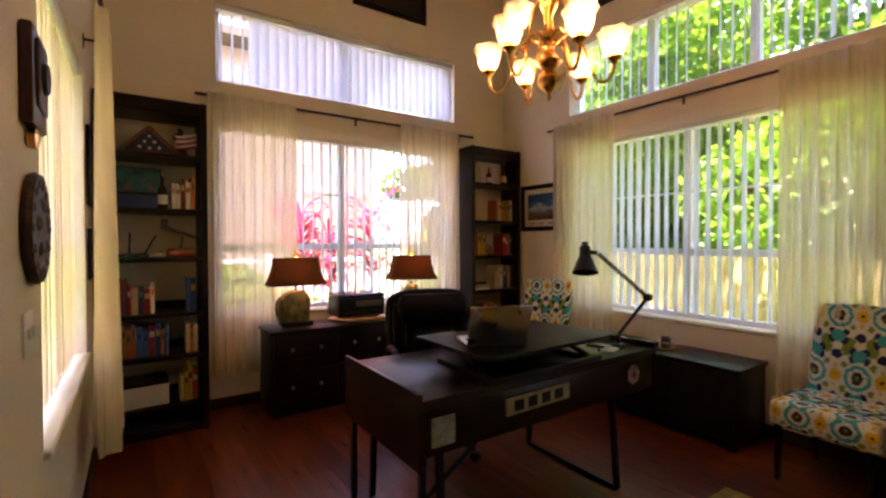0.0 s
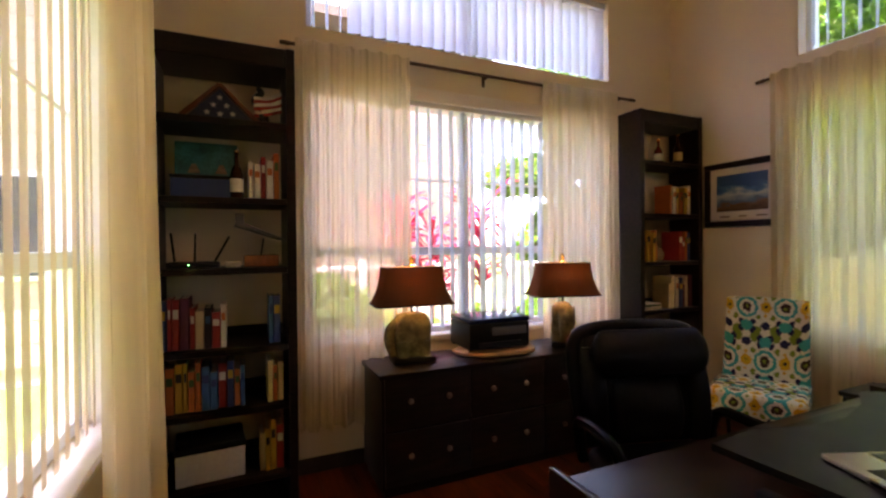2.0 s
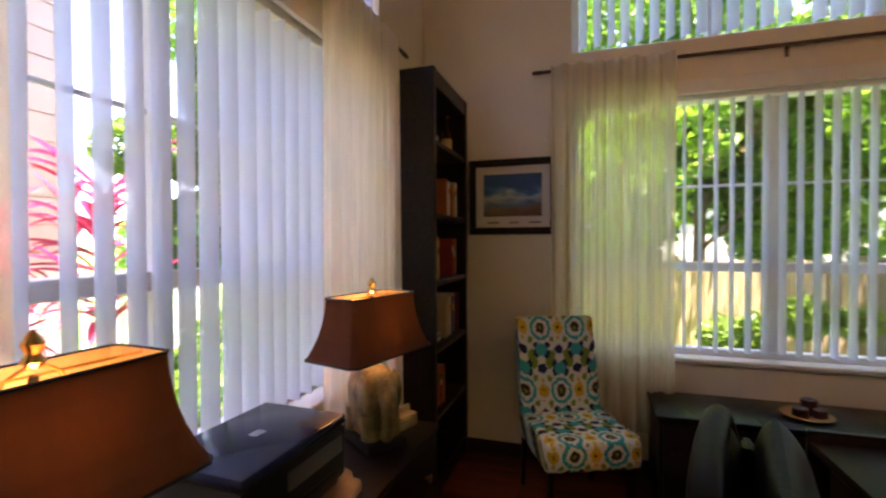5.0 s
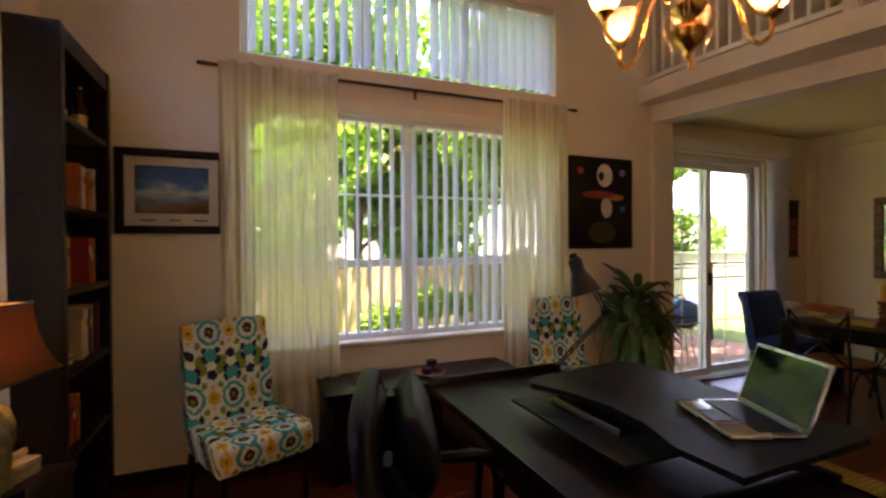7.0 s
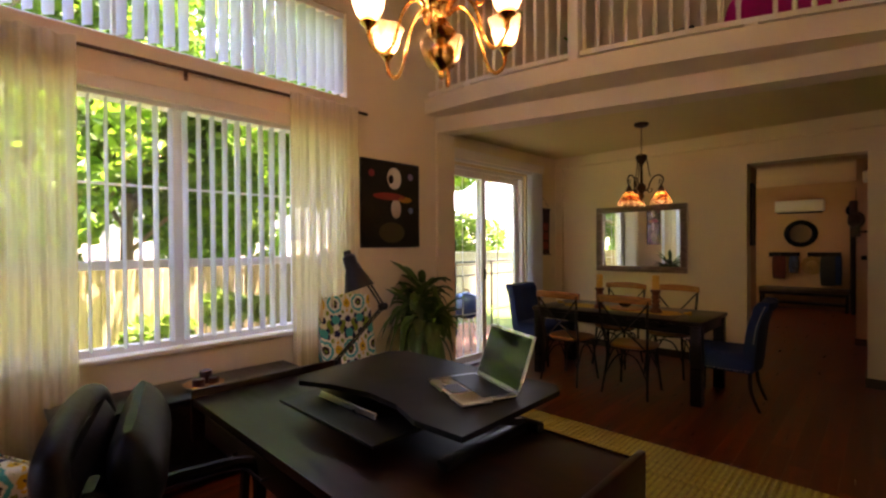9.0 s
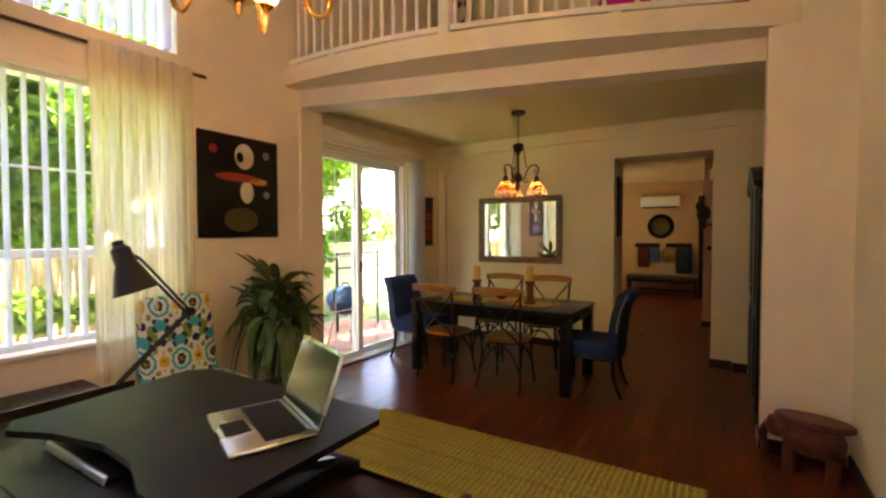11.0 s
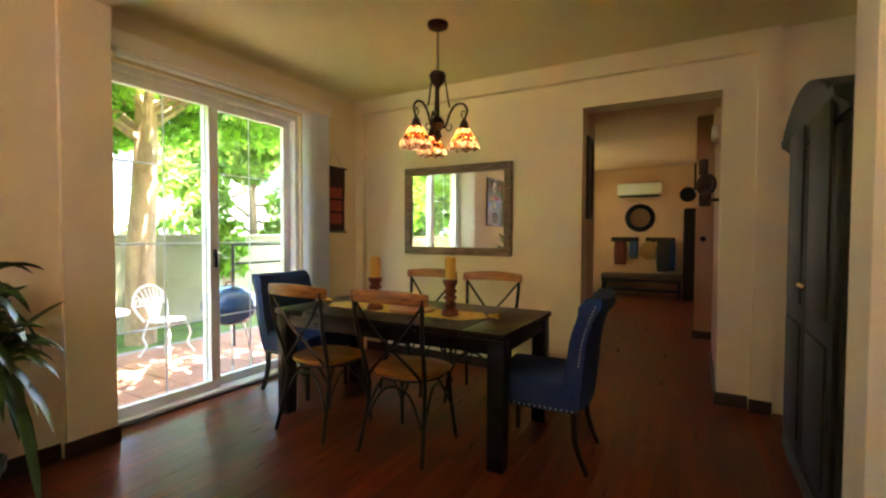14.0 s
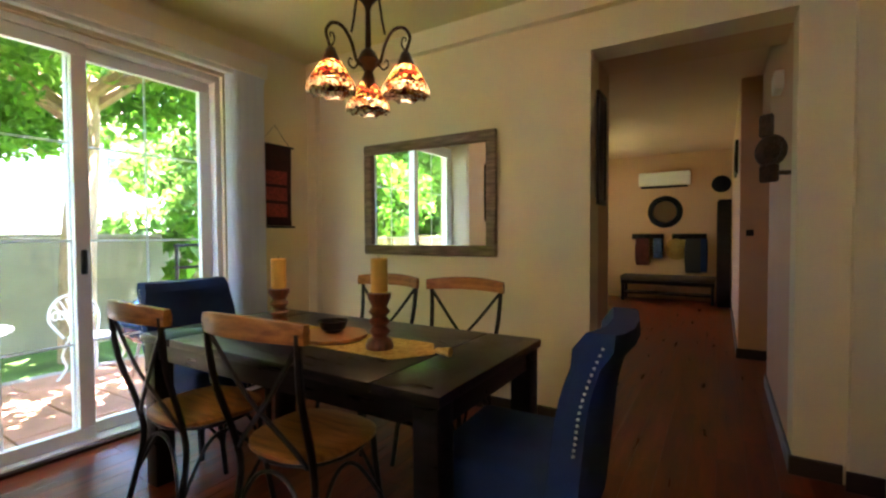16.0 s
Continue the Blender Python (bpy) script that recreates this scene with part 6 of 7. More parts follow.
def host_chair(m):
    """Upholstered end chair with rolled, nail-studded back; faces -y."""
    th = thing("host_chair", "navy blue upholstered dining chair with silver nailheads", "chair", m, "blue chairs at the table ends")
    part("seat", rbox(bm_new(), -0.25, -0.27, 0.31, 0.25, 0.22, 0.48, 0.035, 3), BLUEVELVET, th)
    b = bm_new()
    rings = []
    for k in range(13):
        t = k / 12
        z = 0.34 + 0.57 * t
        y = 0.20 + 0.07 * t + 0.10 * max(0, t - 0.6) ** 1.6 * 2
        hw = 0.235 + 0.03 * math.sin(math.pi * t) + 0.012 * t
        tk = 0.05 - 0.012 * t + (0.02 if k == 11 else 0)
        rings.append([(hw * a_, y + tk * b_ + (-0.035 * abs(a_) ** 3 if b_ < 0 else -0.02 * abs(a_) ** 3), z + 0.012 * a_ * a_ * t) for a_, b_ in ((-1, -0.8), (-0.85, -1), (-0.3, -1), (0.3, -1), (0.85, -1), (1, -0.8), (1, 0.8), (0.85, 1), (0.3, 1.1), (-0.3, 1.1), (-0.85, 1), (-1, 0.8))])
    loft(b, rings)
    part("backrest", b, BLUEVELVET, th)
    nm = bm_new()
    lathe(nm, [(0.005, 0), (0.0042, 0.0025), (0.0015, 0.004)], 6)
    me = mesh_of("nailhead", nm, CHROME)
    for s in (-1, 1):
        for k in range(18):
            t = 0.42 + 0.53 * k / 17
            z = 0.34 + 0.57 * t
            y = 0.20 + 0.07 * t + 0.10 * max(0, t - 0.6) ** 1.6 * 2 - 0.028
            hw = 0.235 + 0.03 * math.sin(math.pi * t) + 0.012 * t
            ob = new("nailhead", me)
            ob.parent = th
            ob.matrix_basis = pose(s * (hw + 0.0), y + 0.02, z, 0, s * 90, 0)
    for k in range(16):
        ob = new("nailhead", me)
        ob.parent = th
        ob.matrix_basis = pose(-0.22 + 0.44 * k / 15, -0.27, 0.335, 90, 0, 0)
        for s in (-1, 1):
            ob = new("nailhead", me)
            ob.parent = th
            ob.matrix_basis = pose(s * 0.25, -0.23 + 0.42 * k / 15, 0.335, 0, s * 90, 0)
    for x in (-0.21, 0.21):
        part("front_leg", tube(bm_new(), [(x, -0.23, 0.315), (x, -0.235, 0)], 0.022, 4, 0.014), ESPRESSO, th)
        part("back_leg", tube(bm_new(), curve((x, 0.19, 0.33), (x, 0.20, 0.16), (x, 0.26, 0.0)), 0.022, 4, 0.015), ESPRESSO, th)
    return th


hc = host_chair(pose(2.60, -0.63, 0, 0, 0, 93))
copy_thing(hc, pose(4.60, -0.70, 0, 0, 0, -90))

# runner, candlesticks, board, bowl
YEL = mat("runner_cloth", (0.55, 0.33, 0.03), 0.9, 0, 0.35, 40, 220, 0.3, base2=(0.68, 0.50, 0.12))
run = thing("table_runner", "yellow patterned runner with pointed ends and tassels", "table runner", pose(0, 0, TZ))
rb = bm_new()
prism(rb, [(2.96, -0.60), (3.06, -0.745), (4.12, -0.745), (4.22, -0.60), (4.12, -0.455), (3.06, -0.455)], 0.001, 0.004)
part("cloth", rb, YEL, run, smooth=False)
for x, d in ((2.96, -1), (4.22, 1)):
    ts = bm_new()
    lathe(ts, [(0.006, 0.0), (0.012, 0.01), (0.014, 0.03), (0.02, 0.07), (0.004, 0.072)], 10, m=pose(x, -0.60, 0.018, 0, 90 * d, 0))
    part("tassel", ts, YEL, run)


def candlestick(x, y, h):
    th = thing("candlestick", "turned red-brown wooden candlestick with yellow pillar candle", "candlestick", pose(x, y, TZ + 0.0045), "candlesticks on the table")
    part("stick", lathe(bm_new(), [(0.055, 0), (0.058, 0.012), (0.05, 0.035), (0.03, 0.05), (0.043, 0.07), (0.028, 0.09), (0.044, 0.11), (0.028, 0.13), (0.044, 0.15), (0.03, 0.17), (0.046, h - 0.02), (0.048, h), (0.03, h + 0.002)], 20), REDWOOD, th, "turned wooden stick")
    cd = part("candle", lathe(bm_new(), [(0.033, h + 0.0025), (0.034, h + 0.01), (0.034, h + 0.135), (0.030, h + 0.14), (0.012, h + 0.136)], 18), CANDLE, th, "yellow wax pillar candle")
    part("wick", tube(bm_new(), [(0, 0, h + 0.134), (0.002, 0, h + 0.15)], 0.0014, 5), STEEL, cd)


candlestick(3.75, -0.51, 0.215)
candlestick(3.20, -0.56, 0.225)
single("serving_board", lathe(bm_new(), [(0.15, 0), (0.16, 0.008), (0.158, 0.018), (0.02, 0.02)], 30), OAK, "round oak serving board on the runner", "board", m=pose(3.51, -0.60, TZ + 0.0045))
bw = thing("bowl", "small dark bowl on the serving board", "bowl", pose(3.53, -0.63, TZ + 0.0255))
part("bowl_body", lathe(bm_new(), [(0.03, 0), (0.055, 0.015), (0.068, 0.05), (0.064, 0.05), (0.05, 0.018), (0.01, 0.01)], 22), BLACKPLASTIC, bw)
part("bowl_foot", lathe(bm_new(), [(0.032, -0.0005), (0.032, 0.003)], 18), BLACKPLASTIC, bw)

# ---- dining pendant with stained glass shades ----
def stained(name, stops):
    m, n, l, p = nodes_of(name)
    nt = m.node_tree
    n.remove(p)
    v = tex(nt, "ShaderNodeTexVoronoi", 62)
    sep = n.new("ShaderNodeSeparateColor")
    l.new(v.outputs["Color"], sep.inputs["Color"])
    col = ramp(nt, sep.outputs["Red"], stops, "CONSTANT")
    v2 = tex(nt, "ShaderNodeTexVoronoi", 62)
    v2.feature = "DISTANCE_TO_EDGE"
    lead = ramp(nt, v2.outputs["Distance"], [(0.0, (0, 0, 0)), (0.06, (1, 1, 1))], "CONSTANT")
    mx = n.new("ShaderNodeMixRGB")
    mx.blend_type = "MULTIPLY"
    mx.inputs["Fac"].default_value = 1
    l.new(col, mx.inputs["Color1"])
    l.new(lead, mx.inputs["Color2"])
    t, d, s = n.new("ShaderNodeBsdfTranslucent"), n.new("ShaderNodeBsdfGlossy"), n.new("ShaderNodeMixShader")
    d.inputs["Roughness"].default_value = 0.2
    s.inputs["Fac"].default_value = 0.06
    l.new(mx.outputs["Color"], t.inputs["Color"])
    l.new(t.outputs[0], s.inputs[1])
    l.new(d.outputs[0], s.inputs[2])
    l.new(s.outputs[0], n["Material Output"].inputs["Surface"])
    return m


STAINED = stained("stained_glass", [(0, (0.11, 0.012, 0.004)), (0.28, (0.27, 0.125, 0.020)), (0.48, (0.05, 0.007, 0.004)), (0.62, (0.42, 0.29, 0.10)), (0.84, (0.035, 0.02, 0.01))])
FRINGE = stained("pale_fringe_glass", [(0, (0.30, 0.22, 0.14)), (0.35, (0.60, 0.50, 0.34)), (0.7, (0.22, 0.08, 0.025))])
PB = glow("pendant_bulb", (1.0, 0.62, 0.26), 5.0)
pn = thing("pendant_lamp", "dark bronze three-light pendant with stained glass shades, lit", "pendant lamp", pose(3.40, -0.74, 0))
part("ceiling_canopy", lathe(bm_new(), [(0.03, 2.612), (0.065, 2.625), (0.072, 2.645), (0.07, LOW - 0.001)], 20), BRONZE, pn)
chn = bm_new()
z, i = 2.33, 0
while z < 2.605:
    tube(chn, [(0.008 * math.cos(a) * (i % 2), 0.008 * math.cos(a) * (1 - i % 2), z + 0.013 + 0.015 * math.sin(a)) for a in [2 * math.pi * k / 8 for k in range(9)]], 0.002, 5)
    z, i = z + 0.024, i + 1
part("chain", chn, BRONZE, pn)
part("body", lathe(bm_new(), [(0.006, 1.86), (0.018, 1.875), (0.03, 1.90), (0.02, 1.935), (0.036, 1.96), (0.05, 1.985), (0.034, 2.02), (0.014, 2.04), (0.011, 2.21), (0.02, 2.235), (0.045, 2.265), (0.058, 2.31), (0.045, 2.33), (0.012, 2.335)], 18), BRONZE, pn)
for i in range(3):
    a = 2 * math.pi * i / 3 + 2.3 + math.pi
    c, s = math.cos(a), math.sin(a)
    def out_at(r, z):
        return (r * c, r * s, z)
    arm = part("arm", tube(bm_new(), curve(out_at(0.035, 1.955), out_at(0.062, 1.975), out_at(0.085, 2.045), out_at(0.125, 2.10), out_at(0.175, 2.105), out_at(0.205, 2.065), out_at(0.195, 2.02), out_at(0.185, 1.995)), 0.0075, 8), BRONZE, pn)
    part("scroll", tube(bm_new(), curve(out_at(0.185, 2.0), out_at(0.168, 2.03), out_at(0.172, 2.06), out_at(0.188, 2.058), out_at(0.184, 2.042)), 0.005, 6, 0.003), BRONZE, arm)
    part("lower_scroll", tube(bm_new(), curve(out_at(0.05, 1.965), out_at(0.075, 1.935), out_at(0.10, 1.95), out_at(0.095, 1.975), out_at(0.082, 1.968)), 0.005, 6, 0.003), BRONZE, arm)
    part("hanging_rod", tube(bm_new(), [out_at(0.05, 2.285), out_at(0.062, 2.22), out_at(0.072, 2.15), out_at(0.085, 2.09)], 0.0055, 6), BRONZE, arm)
    at = out_at(0.185, 0)
    part("socket", lathe(bm_new(), [(0.010, 2.0), (0.018, 1.995), (0.03, 1.965), (0.044, 1.935)], 14, at=at), BRONZE, arm)
    n = 30

    def bell(rows):
        return loft(bm_new(), [[(at[0] + r * (1 + w * math.cos(10 * 2 * math.pi * k / n)) * math.cos(2 * math.pi * k / n), at[1] + r * (1 + w * math.cos(10 * 2 * math.pi * k / n)) * math.sin(2 * math.pi * k / n), z - (0.007 * math.cos(10 * 2 * math.pi * k / n) if w > 0.02 else 0)) for k in range(n)] for r, z, w in rows], cap=False)
    part("stained_shade", bell(((0.036, 1.942, 0), (0.052, 1.925, 0), (0.068, 1.898, 0), (0.088, 1.868, 0), (0.102, 1.842, 0.01))), STAINED, arm, "red and amber stained glass shade")
    part("glass_fringe", bell(((0.102, 1.8415, 0.01), (0.106, 1.826, 0.015), (0.103, 1.806, 0.03))), FRINGE, arm, "pale glass fringe")
    part("bulb", lathe(bm_new(), [(0.01, 1.94), (0.02, 1.915), (0.026, 1.89), (0.012, 1.868)], 12, at=at), PB, arm, "glowing bulb")

# ---- dining walls: mirror, hanging scroll, armoire ----
mi = thing("wall_mirror", "wide wall mirror in a weathered grey wooden frame", "mirror", pose(0, DS - 0.03, 0))
MX0, MX1, MZ0, MZ1 = 3.305, 4.452, 1.045, 1.90
for x0, x1, z0, z1 in ((MX0, MX1, MZ0, MZ0 + 0.075), (MX0, MX1, MZ1 - 0.075, MZ1), (MX0, MX0 + 0.075, MZ0 + 0.0755, MZ1 - 0.0755), (MX1 - 0.075, MX1, MZ0 + 0.0755, MZ1 - 0.0755)):
    part("frame_bar", rbox(bm_new(), x0, 0.001, z0, x1, 0.04, z1, 0.01, 2), GREYWOOD, mi)
part("mirror_glass", box(bm_new(), MX0 + 0.07, 0.008, MZ0 + 0.07, MX1 - 0.07, 0.014, MZ1 - 0.07), MIRROR, mi, "mirror glass", smooth=False)
hs = thing("wall_hanging", "narrow dark cloth wall hanging with red squares", "wall hanging", pose(DE, -1.535, -0.025))
part("cloth", sheet(bm_new(), lambda u, v: (-0.012 + 0.004 * math.sin(5 * v), -0.15 + 0.30 * u, 1.30 + 0.64 * v), 6, 12), mat("dark_red_cloth", (0.045, 0.012, 0.012), 0.9, 0, 0.3, 20, 160, 0.3), hs)
for z in (1.29, 1.94):
    part("dowel", tube(bm_new(), [(-0.012, -0.18, z), (-0.012, 0.18, z)], 0.008, 8), ESPRESSO, hs)
for z in (1.37, 1.50, 1.63):
    part("red_square", rbox(bm_new(), -0.022, -0.10, z, -0.017, 0.10, z + 0.105, 0.001, 1), mat("rose_cloth", (0.34, 0.06, 0.05), 0.9, 0, 0.4, 60, 160, 0.3) if z == 1.37 else bpy.data.materials["rose_cloth"], hs)
part("cord", tube(bm_new(), [(-0.01, -0.14, 1.94), (-0.006, 0, 2.1), (-0.01, 0.14, 1.94)], 0.002, 5), ESPRESSO, hs)
ar = thing("armoire", "tall dark green antique armoire with an arched crown", "armoire", pose(0.78, -1.34, 0))
AW, AD, AH = 1.10, 0.60, 1.70
part("carcass", rbox(bm_new(), 0, 0, 0.10, AD, AW, AH, 0.01), GREENWOOD, ar)
part("plinth", rbox(bm_new(), 0, -0.02, 0, AD + 0.02, AW + 0.02, 0.099, 0.015), GREENWOOD, ar)
crown = bm_new()
rings = []
for i in range(21):
    u = i / 20
    y = -0.04 + (AW + 0.08) * u
    lift = 0.15 * math.sin(math.pi * min(1, max(0, (u - 0.05) / 0.9))) ** 0.8
    z = AH + 0.001
    rings.append([(0.0, y, z), (AD + 0.01, y, z), (AD + 0.02, y, z + 0.02 + lift * 0.7), (AD + 0.055, y, z + 0.05 + lift), (AD + 0.06, y, z + 0.085 + lift), (0.0, y, z + 0.085 + lift)])
loft(crown, rings)
part("crown", crown, GREENWOOD, ar, "arched crown moulding")
for y0, y1 in ((0.04, AW / 2 - 0.004), (AW / 2 + 0.004, AW - 0.04)):
    dr_ = part("door", rbox(bm_new(), AD + 0.0005, y0, 0.14, AD + 0.024, y1, AH - 0.04, 0.006), GREENWOOD, ar)
    for z0, z1 in ((0.22, 0.80), (0.90, 1.78)):
        part("raised_panel", rbox(bm_new(), AD + 0.0245, y0 + 0.07, z0, AD + 0.036, y1 - 0.07, z1, 0.01), GREENWOOD, dr_)
    ky = y1 - 0.035 if y0 < 0.1 else y0 + 0.035
    part("knob", lathe(bm_new(), [(0.006, 0), (0.014, 0.014), (0.012, 0.024), (0.003, 0.028)], 12, m=pose(AD + 0.0245, ky, 1.0, 0, 90, 0)), BRASS, dr_)

# ---- hallway and far room ----
hp = thing("carved_wall_figure", "dark carved wooden ring ornament on the hall wall", "wall ornament", pose(1.80, -2.16, 1.465, 0, 0, 52))
part("ring", lathe(bm_new(), [(0.045, 0), (0.06, 0.012), (0.076, 0.02), (0.088, 0.01), (0.084, 0)], 22, m=pose(0, 0, 0.17, 0, 90, 0)), DARKCARVE, hp)
part("wall_peg", tube(bm_new(), [(0.0, 0.02, 0.05), (-0.05, 0.066, 0.05)], 0.012, 8), DARKCARVE, hp)
part("upper_figure", rbox(bm_new(), 0.001, -0.055, 0.245, 0.035, 0.02, 0.37, 0.018, 3), DARKCARVE, hp)
part("lower_figure", rbox(bm_new(), 0.001, -0.05, 0.0, 0.035, 0.05, 0.1, 0.018, 3), DARKCARVE, hp)
tb = thing("door_chime", "small cream chime box high on the hall wall", "chime box", pose(1.715, -2.62, 2.06))
part("cover", rbox(bm_new(), 0.0005, -0.09, 0, 0.05, 0.09, 0.11, 0.008), TRIM, tb)
part("grille", rbox(bm_new(), 0.0505, -0.06, 0.02, 0.053, 0.06, 0.09, 0.002), TRIM, tb)
framed("framed_print", "narrow dark framed picture in the hall opening", "x", 2.70, -2.27, -2.06, 1.38, 2.09, 0.03, 0, DARKCARVE, ESPRESSO, 0.025)
framed("framed_print", "dark framed picture high on the hall wall", "x", 1.88, -5.5, -4.95, 1.85, 2.2, 0.05, 0.03, GLASSDARK, ESPRESSO, 0.03, face=1)
single("wall_thermostat", rbox(bm_new(), -0.03, 0.0005, -0.03, 0.03, 0.03, 0.03, 0.006), BLACKPLASTIC, "small dark thermostat on the hall wall end", "thermostat", m=pose(1.80, -4.2845, 1.2))
ac = thing("air_conditioner", "white wall-mounted air conditioner in the far room", "air conditioner", pose(2.93, FAR, 2.04))
part("housing", rbox(bm_new(), -0.42, 0.001, 0.03, 0.42, 0.2, 0.28, 0.03, 3), VINYL, ac)
part("air_outlet", rbox(bm_new(), -0.38, 0.03, 0.0, 0.38, 0.17, 0.029, 0.008), BLACKPLASTIC, ac)
rm = thing("round_mirror", "round mirror in a wide black frame", "mirror", pose(2.92, FAR, 1.605))
part("rim", lathe(bm_new(), [(0.19, 0.01), (0.2, 0.035), (0.25, 0.045), (0.29, 0.03), (0.295, 0.002)], 36, m=pose(0, 0, 0, -90)), BLACKPLASTIC, rm, "wide black rim")
part("mirror_glass", lathe(bm_new(), [(0.2, 0.012), (0.2, 0.016)], 36, m=pose(0, 0, 0, -90)), MIRROR, rm)
for x in (2.25, 2.93):
    hk = thing("coat_rail", "dark wooden coat rail with hooks", "coat rail", pose(x, FAR, 1.10), "coat rails")
    part("board", rbox(bm_new(), 0, 0.001, 0, 0.55, 0.025, 0.10, 0.006), ESPRESSO, hk)
    for k in range(4):
        part("hook", tube(bm_new(), curve((0.08 + 0.13 * k, 0.025, 0.05), (0.08 + 0.13 * k, 0.07, 0.03), (0.08 + 0.13 * k, 0.085, 0.06), n=4), 0.006, 6), STEEL, hk)


def hung(name, label, x, w, z0, material, cat):
    b = pad(-w, w, 0, 1.12 - z0, 0, 0.0, 0.06)
    single(name, b, material, label, cat, m=pose(x, FAR + 0.11, z0))


hung("jacket", "dark red jacket hanging on a hook", 3.28, 0.13, 0.62, mat("jacket_red", (0.13, 0.025, 0.02), 0.9, 0, 0.3, 9), "jacket")
hung("bag", "blue and white bag hanging on a hook", 3.02, 0.09, 0.75, mat("bag_blue", (0.06, 0.12, 0.24), 0.8, 0, 0.5, 12), "bag")
hung("jacket", "black jacket hanging on a hook", 2.45, 0.14, 0.5, BOOKM[3], "jacket")
hung("towel", "dark blue towel hanging on a hook", 2.29, 0.06, 0.52, BLUEVELVET, "towel")
single("straw_hat", lathe(bm_new(), [(0.19, 0), (0.195, 0.008), (0.1, 0.02), (0.09, 0.09), (0.05, 0.11), (0.005, 0.115)], 24, m=pose(0, 0, 0, -90)), mat("straw", (0.45, 0.28, 0.1), 0.85, 0, 0.2, 30), "straw hat hanging on the coat rail", "hat", m=pose(2.72, FAR + 0.03, 0.92))
fb = thing("hall_bench", "low upholstered bench under the coat rails", "bench", pose(2.10, FAR + 0.12, 0))
part("cushion", rbox(bm_new(), 0, 0, 0.37, 1.5, 0.42, 0.46, 0.03, 3), mat("dark_bench_cloth", (0.10, 0.066, 0.045), 0.9, 0, 0.2, 9, 150, 0.2), fb)
part("seat_frame", rbox(bm_new(), 0.01, 0.01, 0.30, 1.49, 0.41, 0.369, 0.008), ESPRESSO, fb)
part("lower_shelf", rbox(bm_new(), 0.05, 0.03, 0.12, 1.45, 0.39, 0.15, 0.006), ESPRESSO, fb)
for x in (0.02, 1.43):
    for y in (0.02, 0.35):
        part("leg", rbox(bm_new(), x, y, 0, x + 0.05, y + 0.05, 0.299, 0.004), ESPRESSO, fb)
cb = thing("dark_cabinet", "tall dark cabinet beside the bench", "cabinet", pose(1.895, -8.1, 0))
part("body", rbox(bm_new(), 0.0, 0, 0, 0.18, 0.35, 1.75, 0.006), ESPRESSO, cb)
part("door", rbox(bm_new(), 0.181, 0.01, 0.05, 0.198, 0.34, 1.72, 0.004), ESPRESSO, cb)
cl = thing("wall_clock", "small round clock high on the far wall", "clock", pose(2.04, FAR, 2.06))
part("case", lathe(bm_new(), [(0.14, 0.002), (0.15, 0.02), (0.14, 0.035), (0.12, 0.03)], 26, m=pose(0, 0, 0, -90)), BLACKPLASTIC, cl)
part("dial", lathe(bm_new(), [(0.125, 0.025), (0.125, 0.0285)], 26, m=pose(0, 0, 0, -90)), WHITECLOTH, cl)
part("pointer", rbox(bm_new(), -0.004, 0.029, 0, 0.004, 0.031, 0.09, 0.001, 1), BLACKPLASTIC, cl)
for y0, y1 in ((-7.95, -7.6), (-6.1, -5.7)):
    curtain("dark blue curtain beside the far room window", "x", 4.32, y0, y1, 0.3, 2.3, 4, 0.02, 8).data.materials[0] = BLUEVELVET
# Added amber cloth that turns the far room's daylight warm.
amber = curtain("thin amber curtain added to warm the far room window's light", "x", 4.36, -7.95, -5.75, 0.7, 2.36, 14, 0.012, 12)
amber.data.materials[0] = sheer("light_warming_sheer", (0.95, 0.66, 0.38), 0.2, 0.75)


# ---- outdoors ----
GZ = -0.2
GRASS = mat("lawn", (0.10, 0.19, 0.025), 0.9, 0, 0.4, 2.5, 90, 0.9, 0.02)
TERRA = mat("terracotta_tile", (0.40, 0.19, 0.11), 0.75, 0, 0.2, 6, 60, 0.3, 0.003, rand=0.12)
GROUT = mat("grey_mortar", (0.30, 0.27, 0.23), 0.9, 0, 0.15, 8, 90, 0.3)
BLOCK = mat("tan_block_wall", (0.33, 0.31, 0.20), 0.85, 0, 0.12, 3, 60, 0.4, 0.004)
FENCE = wood("tan_fence_board", (0.36, 0.27, 0.12), (0.55, 0.44, 0.22), 0.8, 4, (6, 6, 1), 0, 0.1)
BARK = mat("tree_bark", (0.42, 0.29, 0.16), 0.9, 0, 0.35, 8, 50, 0.9, 0.02, (1, 1, 0.4))
PEACH = mat("peach_siding", (0.62, 0.45, 0.36), 0.8, 0, 0.06, 2, 60, 0.15)
PALEWALL = mat("pale_house_wall", (0.58, 0.52, 0.45), 0.8, 0, 0.06, 2, 60, 0.15)
ROOFM = mat("brown_roof", (0.16, 0.11, 0.085), 0.85, 0, 0.2, 6, 60, 0.4)
DARKGLASS = mat("dark_window_glass", (0.03, 0.04, 0.05), 0.1, 0, 0.1, 2, 10, 0.0)
WHITEIRON = mat("white_cast_iron", (0.75, 0.74, 0.72), 0.5, 0, 0.1, 12, 70, 0.2)


